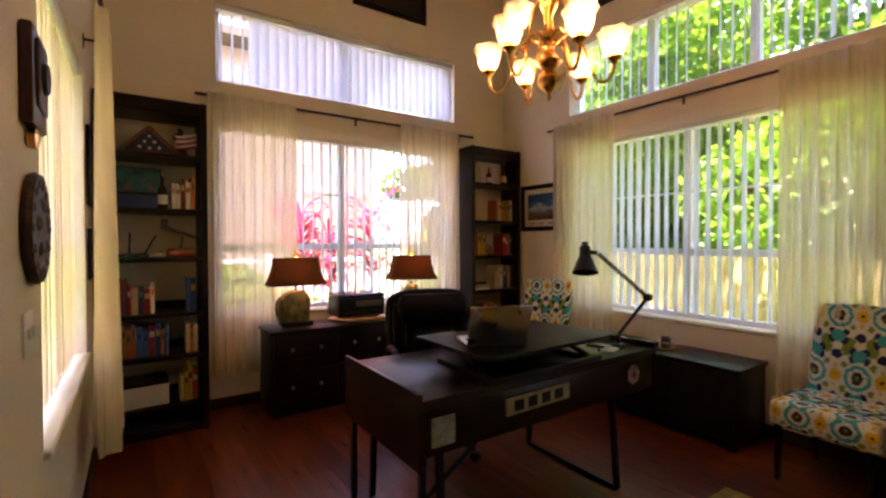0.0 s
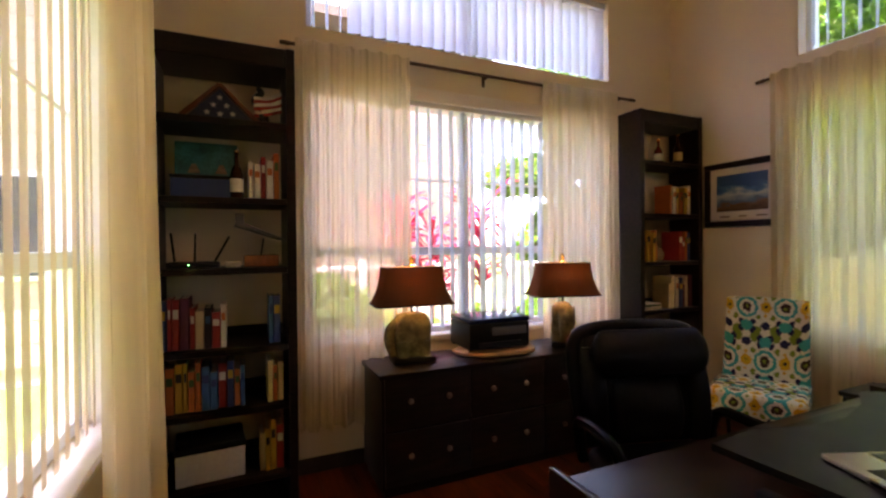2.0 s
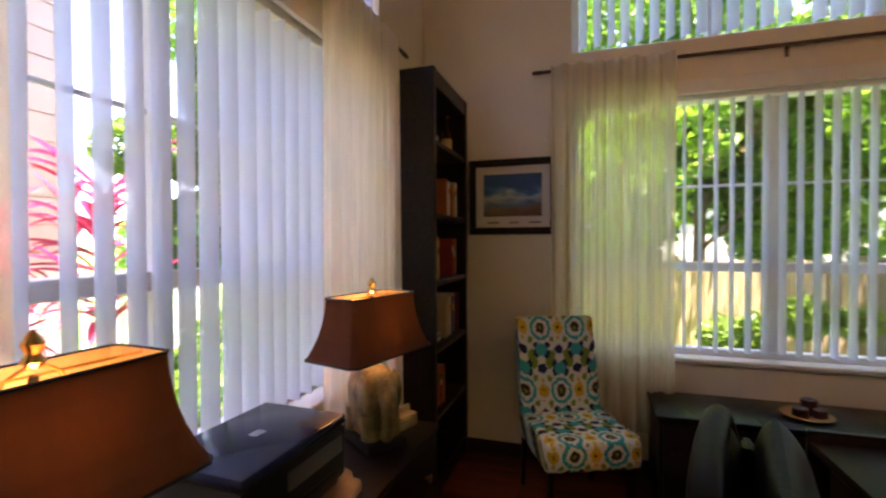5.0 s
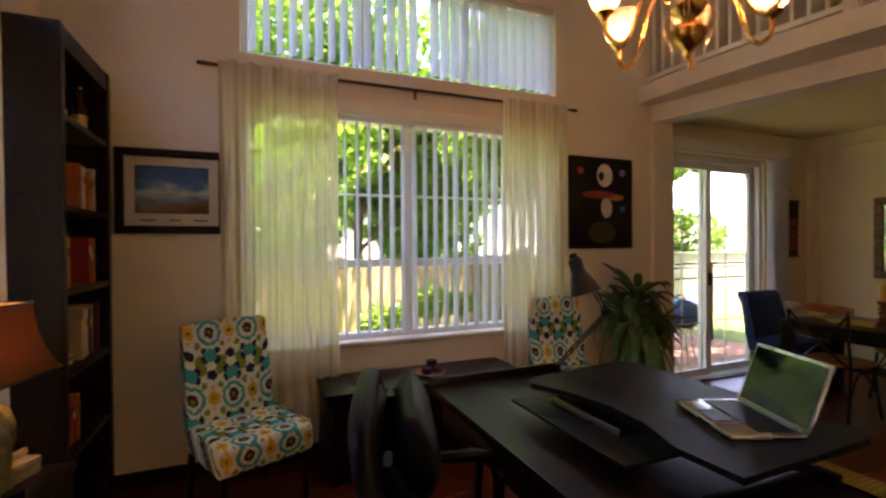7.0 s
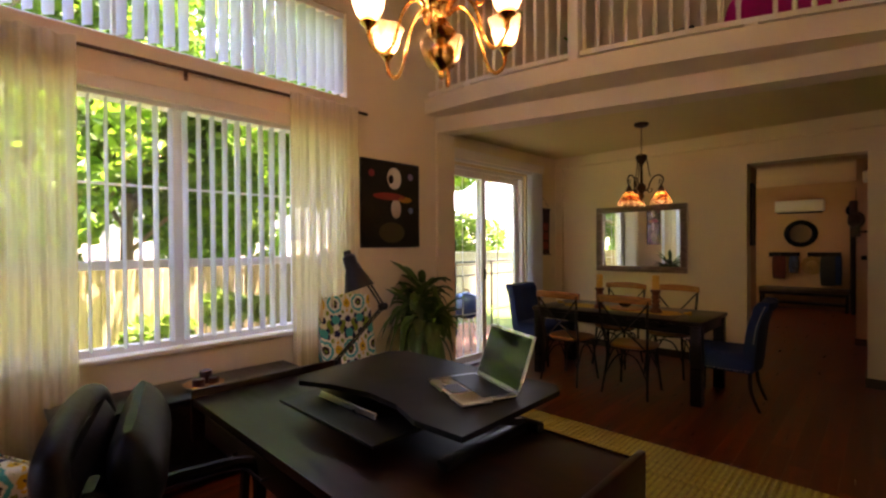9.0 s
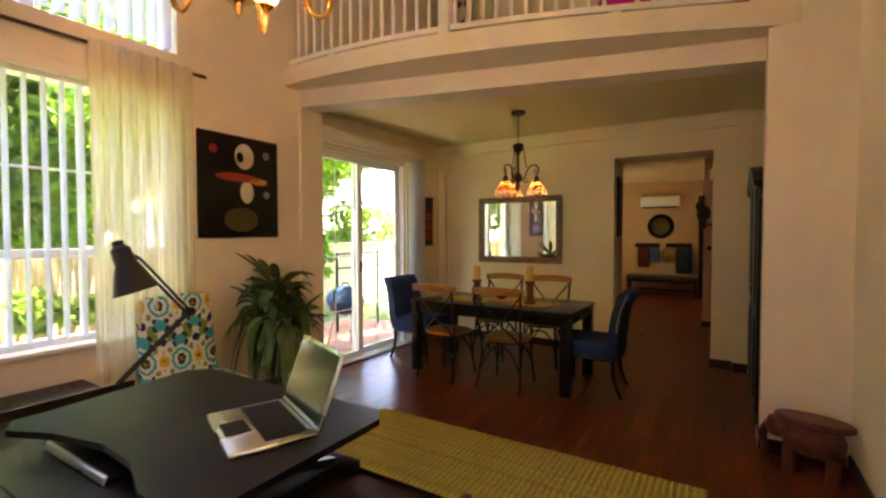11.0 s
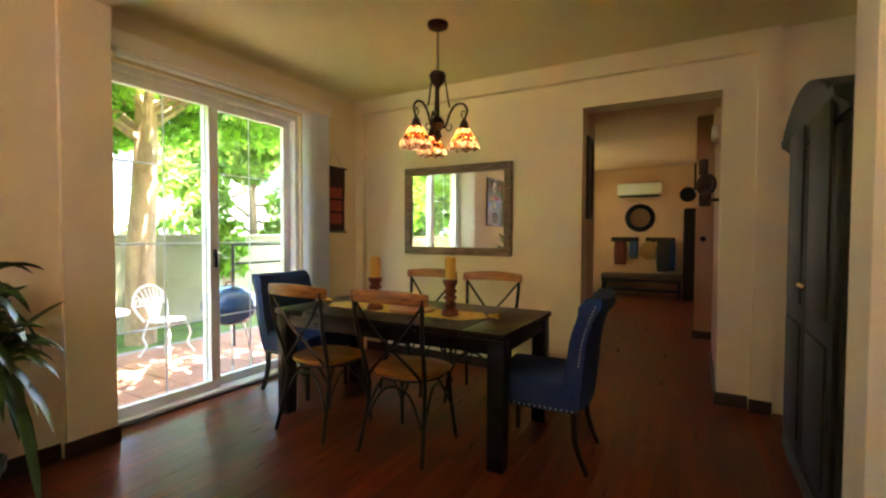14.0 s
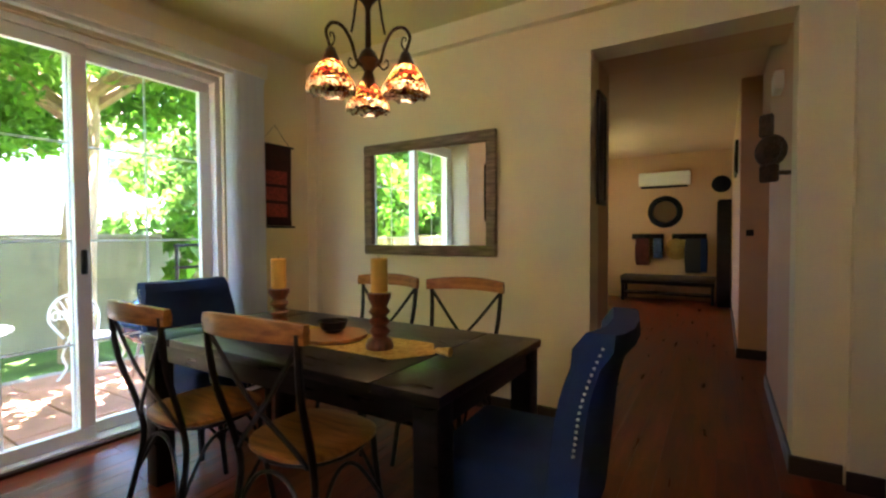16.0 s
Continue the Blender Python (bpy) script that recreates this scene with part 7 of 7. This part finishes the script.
def leafy(name, a, b, glow_through=0.4):
    """Leaf surface: gloss over a green that also lets light through."""
    m, n, l, p = nodes_of(name)
    nt = m.node_tree
    g = n.new("ShaderNodeNewGeometry")
    col = ramp(nt, g.outputs["Random Per Island"], [(0.0, a), (1.0, b)])
    vein = tex(nt, "ShaderNodeTexNoise", 30, 2)
    mx = n.new("ShaderNodeMixRGB")
    mx.blend_type = "MULTIPLY"
    mx.inputs["Fac"].default_value = 0.4
    l.new(col, mx.inputs["Color1"])
    l.new(vein.outputs["Fac"], mx.inputs["Color2"])
    l.new(mx.outputs["Color"], p.inputs["Base Color"])
    p.inputs["Roughness"].default_value = 0.5
    t, s = n.new("ShaderNodeBsdfTranslucent"), n.new("ShaderNodeMixShader")
    l.new(col, t.inputs["Color"])
    s.inputs["Fac"].default_value = glow_through
    l.new(p.outputs[0], s.inputs[1])
    l.new(t.outputs[0], s.inputs[2])
    l.new(s.outputs[0], n["Material Output"].inputs["Surface"])
    return m


LEAF1 = leafy("tree_leaf", (0.06, 0.19, 0.012), (0.22, 0.42, 0.03), 0.62)
LEAF2 = leafy("far_leaf", (0.07, 0.18, 0.02), (0.22, 0.36, 0.05), 0.6)
LEAFRED = leafy("red_leaf", (0.30, 0.012, 0.045), (0.5, 0.05, 0.12), 0.5)
LEAFLIME = leafy("shrub_leaf", (0.09, 0.19, 0.02), (0.22, 0.34, 0.05), 0.5)

single("ground", box(bm_new(), -400, -400, GZ - 0.4, 400, 400, GZ - 0.03), GRASS, "green lawn and ground reaching far away", "ground", kind="structure", smooth=False)
single("house_base", box(bm_new(), 0.5, FAR - 0.25, GZ - 0.029, DE + TH, N + TH, -0.125), GROUT, "concrete base of the house", "foundation", kind="structure", smooth=False)


def leaf_cloud(blobs, n, size, seed, long=1.7):
    """Verts and faces of many small bent leaves scattered in overlapping clumps."""
    r = np.random.default_rng(seed)
    c = np.array([b[:3] for b in blobs])
    rad = np.array([b[3] for b in blobs])
    k = r.choice(len(blobs), n, p=rad ** 2 / (rad ** 2).sum())
    d = r.normal(size=(n, 3))
    d /= np.linalg.norm(d, axis=1)[:, None]
    p = c[k] + d * (rad[k] * r.uniform(0.45, 1.0, n) ** 0.6)[:, None] * np.array((1, 1, 0.75))
    a = r.normal(size=(n, 3)) + np.array((0, 0, -0.5))
    a /= np.linalg.norm(a, axis=1)[:, None]
    s = np.cross(a, r.normal(size=(n, 3)))
    s /= np.linalg.norm(s, axis=1)[:, None]
    up = np.cross(a, s)
    z = size * r.uniform(0.6, 1.3, n)[:, None]
    v = np.stack((p - a * z * long / 2, p + s * z * 0.5 + up * z * 0.12, p + a * z * long / 2, p - s * z * 0.5 + up * z * 0.12), 1).reshape(-1, 3)
    i = np.arange(n)[:, None] * 4
    f = np.concatenate((i + np.array((0, 1, 2)), i + np.array((0, 2, 3))))
    return v, f


def cloud_part(name, parent, blobs, n, size, seed, material, long=1.7):
    v, f = leaf_cloud(blobs, n, size, seed, long)
    me = bpy.data.meshes.new(name)
    me.from_pydata(v.tolist(), [], f.tolist())
    me.materials.append(material)
    ob = new(name, me)
    ob.parent = parent
    return ob


def tree(label, x, y, h, spread, n, leaf, seed, material=LEAF1, trunk=0.13, low=0.45, lean=(0, 0), group="", bare=0.35):
    r = random.Random(seed)
    th = thing("tree", label, "tree", pose(x, y, GZ - 0.03), group)
    top = Vector((lean[0], lean[1], h * 0.62))
    part("trunk", tube(bm_new(), curve((0, 0, -0.1), (lean[0] * 0.2 + 0.03, lean[1] * 0.2, h * 0.2), (lean[0] * 0.6 - 0.03, lean[1] * 0.6, h * 0.42), tuple(top)), trunk * 1.1, 12, trunk * (0.5 if bare < 0.5 else 0.75)), BARK, th, "rough brown trunk")
    blobs = []
    for k in range(11):
        az = 2 * math.pi * k / 11 + r.uniform(-0.3, 0.3)
        t = r.uniform(bare, 0.97)
        s = Vector((lean[0] * t * 0.9, lean[1] * t * 0.9, h * 0.62 * t))
        reach = spread * r.uniform(0.55, 1.0)
        e = Vector((s.x + reach * math.cos(az), s.y + reach * math.sin(az), h * r.uniform(low, 0.92)))
        part("limb", tube(bm_new(), curve(tuple(s), tuple(s.lerp(e, 0.5) + Vector((0, 0, 0.15))), tuple(e)), trunk * 0.4, 7, trunk * 0.1), BARK, th)
        blobs.append((*e, spread * r.uniform(0.28, 0.45)))
        m_ = s.lerp(e, 0.6)
        blobs.append((m_.x, m_.y, m_.z + 0.25, spread * r.uniform(0.22, 0.38)))
    blobs.append((lean[0], lean[1], h * 0.85, spread * 0.55))
    cloud_part("crown", th, blobs, n, leaf, seed, material)
    return th


tree("leafy green garden tree with a pale trunk behind the patio", 8.35, -1.36, 5.4, 3.3, 46000, 0.092, 2, trunk=0.175, low=0.62, lean=(0.25, -0.25), bare=0.75)
for x, y, h, spread, n, leaf, seed, m in ((10.6, 4.9, 7.0, 2.9, 20000, 0.115, 3, LEAF1), (11.8, 7.8, 7.8, 3.2, 18000, 0.125, 4, LEAF2), (11.5, -5.6, 4.6, 2.2, 11000, 0.12, 5, LEAF2), (13.4, 0.6, 6.4, 2.6, 11000, 0.14, 6, LEAF2), (10.2, 10.0, 7.6, 3.0, 16000, 0.125, 7, LEAF1), (15.5, 10.0, 9.0, 4.0, 13000, 0.17, 9, LEAF2), (11.4, 2.2, 6.2, 2.3, 13000, 0.12, 11, LEAF1)):
    tree("bushy green tree over the fence", x, y, h, spread, n, leaf, seed, m, 0.12, 0.17, group="trees beyond the fence")
tree("slim green tree beside the north patio", 6.6, 8.4, 4.2, 1.3, 9100, 0.10, 8, LEAF2, 0.07, 0.25, group="trees beyond the fence")


def shrub(label, x, y, w, h, n, leaf, seed, material):
    r = random.Random(seed)
    th = thing("shrub", label, "shrub", pose(x, y, GZ - 0.03))
    blobs = []
    for k in range(7):
        a = r.uniform(0, 6.28)
        e = (w * 0.6 * math.cos(a), w * 0.5 * math.sin(a), h * r.uniform(0.35, 0.85))
        part("stem", tube(bm_new(), [(0, 0, -0.05), (e[0] * 0.5, e[1] * 0.5, e[2] * 0.6), e], 0.014, 6, 0.006), BARK, th)
        blobs.append((*e, w * 0.45))
    cloud_part("foliage", th, blobs, n, leaf, seed, material)
    return th


shrub("lush lime green shrub outside the north window", 2.0, 6.6, 0.8, 1.45, 2200, 0.07, 21, LEAFLIME)
shrub("lush lime green shrub outside the north window", 3.2, 6.5, 0.6, 0.95, 1400, 0.07, 22, LEAFLIME)
shrub("low green shrub outside the north window", 4.6, 6.9, 0.7, 1.1, 1600, 0.07, 23, LEAF1)
shrub("low green plant against the garden fence", 8.2, 1.5, 0.45, 1.0, 500, 0.13, 24, LEAFLIME)
shrub("low green plant against the garden fence", 7.7, 2.6, 0.40, 0.9, 500, 0.12, 26, LEAFLIME)
shrub("lush lime green shrub outside the north window", 1.1, 7.3, 0.8, 1.35, 2200, 0.07, 27, LEAFLIME)
shrub("lush lime green shrub outside the north window", 2.5, 7.7, 0.7, 1.25, 2000, 0.07, 28, LEAFLIME)
shrub("low green shrub outside the north window", 5.4, 7.3, 0.6, 1.0, 1500, 0.07, 29, LEAF1)
shrub("thin young tree against the garden wall", 8.6, -2.9, 0.45, 1.9, 260, 0.13, 25, LEAF1)

for x, y, h, seed in ((3.1, 7.5, 2.3, 1), (3.6, 7.8, 2.05, 2), (4.1, 7.4, 2.35, 3)):
    ti = thing("red_cordyline", "tall plant with strappy crimson leaves", "plant", pose(x, y, GZ - 0.03), "crimson plants")
    r = random.Random(seed)
    part("cane", tube(bm_new(), [(0, 0, -0.05), (0.03, 0, h * 0.5), (0, 0, h * 0.86)], 0.025, 7), BARK, ti)
    lf = bm_new()
    for k in range(60):
        leaf_blade(lf, (0, 0, h * r.uniform(0.45, 0.88)), r.uniform(0, 6.28), r.uniform(0.4, 0.62), 0.045, r.uniform(0.3, 1.3), r.uniform(0.5, 1.4))
    part("leaves", lf, LEAFRED, ti, "crimson strap leaves")

# patio of square tiles
pt = single("patio", box(bm_new(), DE + TH, -3.0, GZ - 0.029, 7.9, 1.8, GZ - 0.006), GROUT, "terracotta tiled patio outside the sliding door", "patio", kind="structure", smooth=False)
tm = bm_new()
rbox(tm, 0, 0, -0.02, 0.392, 0.392, 0.0, 0.006, 1)
tme = mesh_of("tile", tm, TERRA)
for i in range(6):
    for j in range(12):
        ob = new("tile", tme)
        ob.parent = pt
        ob.location = (DE + TH + 0.02 + 0.4 * i, -2.98 + 0.4 * j, GZ + 0.012 + 0.002 * ((i * 7 + j * 3) % 3))
# garden wall and board fence
gw = thing("garden_wall", "tan rendered block wall round the garden", "wall", kind="structure")
part("wall_body", box(bm_new(), 9.2, -9, GZ - 0.05, 9.38, 0.6, 1.18), BLOCK, gw, smooth=False)
part("coping", rbox(bm_new(), 9.17, -9, 1.181, 9.41, 0.6, 1.235, 0.01, 1), BLOCK, gw)
fe = thing("board_fence", "tan wooden board fence along the garden", "fence", kind="structure")
fm = mesh_of("board", rbox(bm_new(), 0, 0, 0, 0.022, 0.135, 1.42, 0.004, 1), FENCE)
for i in range(64):
    ob = new("board", fm)
    ob.parent = fe
    ob.matrix_basis = pose(9.1 + 0.004 * math.sin(i * 2.3), 0.62 + 0.145 * i, GZ - 0.03 + 0.006 * math.sin(i * 1.7), 0, 0, 0.5 * math.sin(i * 3.1))
for z in (0.15, 0.95):
    part("rail", box(bm_new(), 9.126, 0.62, z, 9.166, 9.9, z + 0.09), FENCE, fe, smooth=False)
for i in range(5):
    part("post", box(bm_new(), 9.168, 0.66 + 2.25 * i, GZ - 0.05, 9.26, 0.75 + 2.25 * i, 1.25), FENCE, fe, smooth=False)
# white slatted rail outside the north window
nr = thing("patio_railing", "white slatted railing outside the north window", "railing", kind="structure")
for z in (0.15, 1.05):
    part("rail", rbox(bm_new(), 0.5, 8.3, z, 7.5, 8.36, z + 0.07, 0.006, 1), VINYL, nr)
nm_ = mesh_of("slat", rbox(bm_new(), 0, 0, 0, 0.05, 0.025, 0.86, 0.004, 1), VINYL)
for i in range(54):
    ob = new("slat", nm_)
    ob.parent = nr
    ob.location = (0.55 + 0.13 * i, 8.315, 0.205)
for x in (0.5, 2.8, 5.1, 7.4):
    part("post", rbox(bm_new(), x, 8.28, GZ - 0.05, x + 0.09, 8.38, 1.2, 0.008, 1), VINYL, nr)
single("gravel_path", box(bm_new(), 0.5, N + TH, GZ - 0.03, 8.0, 8.25, GZ - 0.012), mat("pale_gravel", (0.5, 0.45, 0.36), 0.95, 0, 0.3, 25, 120, 0.8, 0.01), "pale gravel strip beside the house", "path", kind="structure", smooth=False)


def house(name, label, x0, y0, x1, y1, h, material, face, wins, siding=True):
    """A neighbour's house with eaves, roof, siding boards and windows; face is the side that looks here."""
    th = thing(name, label, "house")
    part("wall", box(bm_new(), x0, y0, GZ - 0.05, x1, y1, h), material, th, smooth=False)
    rf = bm_new()
    o = 0.45
    base = [(x0 - o, y0 - o), (x1 + o, y0 - o), (x1 + o, y1 + o), (x0 - o, y1 + o)]
    mx_, my_ = (x0 + x1) / 2, (y0 + y1) / 2
    v = [rf.verts.new((*c, h + 0.02)) for c in base] + [rf.verts.new((*c, h + 0.16)) for c in base]
    ridge = [rf.verts.new((mx_ - (x1 - x0) * 0.25, my_, h + 1.6)), rf.verts.new((mx_ + (x1 - x0) * 0.25, my_, h + 1.6))]
    rf.faces.new(v[3::-1])
    for i in range(4):
        rf.faces.new((v[i], v[(i + 1) % 4], v[4 + (i + 1) % 4], v[4 + i]))
    rf.faces.new((v[4], v[5], ridge[1], ridge[0]))
    rf.faces.new((v[5], v[6], ridge[1]))
    rf.faces.new((v[6], v[7], ridge[0], ridge[1]))
    rf.faces.new((v[7], v[4], ridge[0]))
    part("roof", rf, ROOFM, th, smooth=False)
    if siding:
        z = 0.0
        while z < h - 0.3:
            b = box(bm_new(), x0, y0 - 0.02, z, x1, y0 - 0.001, z + 0.26) if face == "y" else box(bm_new(), x0 - 0.02, y0, z, x0 - 0.001, y1, z + 0.26)
            part("siding_board", b, material, th, smooth=False)
            z += 0.275
    for a, z, w, hh in wins:
        d = 0.03
        b = rbox(bm_new(), a, y0 - d - 0.03, z, a + w, y0 - d, z + hh, 0.01, 1) if face == "y" else rbox(bm_new(), x0 - d - 0.03, a, z, x0 - d, a + w, z + hh, 0.01, 1)
        wn_ = part("window", b, VINYL, th)
        b = box(bm_new(), a + 0.07, y0 - d - 0.04, z + 0.07, a + w - 0.07, y0 - d - 0.031, z + hh - 0.07) if face == "y" else box(bm_new(), x0 - d - 0.04, a + 0.07, z + 0.07, x0 - d - 0.031, a + w - 0.07, z + hh - 0.07)
        part("pane", b, DARKGLASS, wn_, smooth=False)
    return th


house("neighbour_house", "peach sided neighbouring house with a brown roof", -4.5, 9.3, 5.0, 16, 4.6, PEACH, "y", [(-1.5, 1.0, 1.2, 1.3)])
house("neighbour_house", "pale two-storey neighbouring house with small windows", 18, -13, 25, 3.5, 4.2, PALEWALL, "x", [(y, z, 1.1, 1.0) for y in (-12, -9.3, -6.6) for z in (0.4, 2.7)], False)
# Unseen: added to block sky and bounce peach light into the west window.
house("neighbour_house", "unseen peach house added to dim and tint the west window's light", -12, -2, -3.4, 9, 6.5, PEACH, "y", [(-10, 0.9, 1.6, 1.2)], False)

# ---- patio things ----
pc = thing("garden_chair", "white cast-iron garden chair with lattice back", "garden chair", pose(7.3, -1.12, GZ + 0.014, 0, 0, -70))
seat = bm_new()
lathe(seat, [(0.19, 0.40), (0.2, 0.408), (0.2, 0.418), (0.03, 0.42)], 20)
part("seat", seat, WHITEIRON, pc)
part("back_rim", tube(bm_new(), curve((-0.17, 0.15, 0.41), (-0.25, 0.22, 0.6), (-0.16, 0.25, 0.76), (0, 0.26, 0.81), (0.16, 0.25, 0.76), (0.25, 0.22, 0.6), (0.17, 0.15, 0.41)), 0.014, 7), WHITEIRON, pc)
for i in range(-3, 4):
    part("lattice_bar", tube(bm_new(), curve((0.02 * i, 0.17, 0.42), (0.04 * i + 0.03, 0.215, 0.58), (0.062 * i, 0.245, 0.78 - 0.006 * i * i)), 0.010, 5), WHITEIRON, pc)
    part("lattice_ring", tube(bm_new(), [(0.06 * i + 0.035 * math.cos(a), 0.225, 0.62 + 0.04 * math.sin(a)) for a in [2 * math.pi * k / 10 for k in range(11)]], 0.009, 5), WHITEIRON, pc)
for sx in (-1, 1):
    for sy in (-1, 1):
        part("leg", tube(bm_new(), curve((sx * 0.13, sy * 0.13, 0.405), (sx * 0.17, sy * 0.17, 0.24), (sx * 0.15, sy * 0.15, 0.12), (sx * 0.2, sy * 0.2, 0)), 0.014, 6), WHITEIRON, pc)
gt = thing("garden_table", "white cast-iron garden table on the patio", "garden table", pose(6.62, 0.10, GZ + 0.014))
part("tabletop", lathe(bm_new(), [(0.42, 0.685), (0.44, 0.69), (0.44, 0.705), (0.03, 0.71)], 32), WHITEIRON, gt)
part("apron_ring", tube(bm_new(), [(0.36 * math.cos(a), 0.36 * math.sin(a), 0.66) for a in [2 * math.pi * k / 24 for k in range(25)]], 0.014, 6), STEEL, gt)
for i in range(4):
    a = math.pi / 4 + math.pi / 2 * i
    c, s = math.cos(a), math.sin(a)
    part("leg", tube(bm_new(), curve((0.34 * c, 0.34 * s, 0.68), (0.22 * c, 0.22 * s, 0.4), (0.16 * c, 0.16 * s, 0.25), (0.32 * c, 0.32 * s, 0.0)), 0.014, 6), STEEL, gt)
bottle(6.45, -0.02, GZ + 0.726, 0.27, 0.038, mat("green_bottle_glass", (0.01, 0.22, 0.05), 0.1), "green glass bottle on the garden table", BOOKM[1])
bq = thing("kettle_grill", "dark blue kettle barbecue grill on three legs", "grill", pose(6.25, -1.2, GZ + 0.014))
BLUEK = mat("enamel_blue_black", (0.015, 0.04, 0.10), 0.15, 0, 0.1, 5, 40, 0.02)
part("bowl", lathe(bm_new(), [(0.05, 0.44), (0.18, 0.48), (0.26, 0.56), (0.285, 0.64), (0.275, 0.645)], 26), BLUEK, bq)
part("lid", lathe(bm_new(), [(0.288, 0.647), (0.28, 0.70), (0.24, 0.78), (0.15, 0.84), (0.03, 0.865)], 26), BLUEK, bq, "domed blue lid")
part("lid_handle", tube(bm_new(), curve((-0.06, 0, 0.855), (-0.05, 0, 0.9), (0.05, 0, 0.9), (0.06, 0, 0.855)), 0.011, 6), REDWOOD, bq)
for i in range(3):
    a = 2 * math.pi * i / 3 + 0.5
    part("leg", tube(bm_new(), [(0.15 * math.cos(a), 0.15 * math.sin(a), 0.5), (0.27 * math.cos(a), 0.27 * math.sin(a), 0.0)], 0.012, 6), CHROME, bq)
mr_ = thing("metal_railing", "black metal railing of two bars beside the patio", "railing")
for z in (0.86, 1.10):
    part("rail", tube(bm_new(), [(7.0, -3.9, z), (7.0, -1.75, z)], 0.016, 8), STEEL, mr_)
for y in (-3.85, -2.8, -1.78):
    part("post", tube(bm_new(), [(7.0, y, GZ + 0.0), (7.0, y, 1.12)], 0.02, 8), STEEL, mr_)
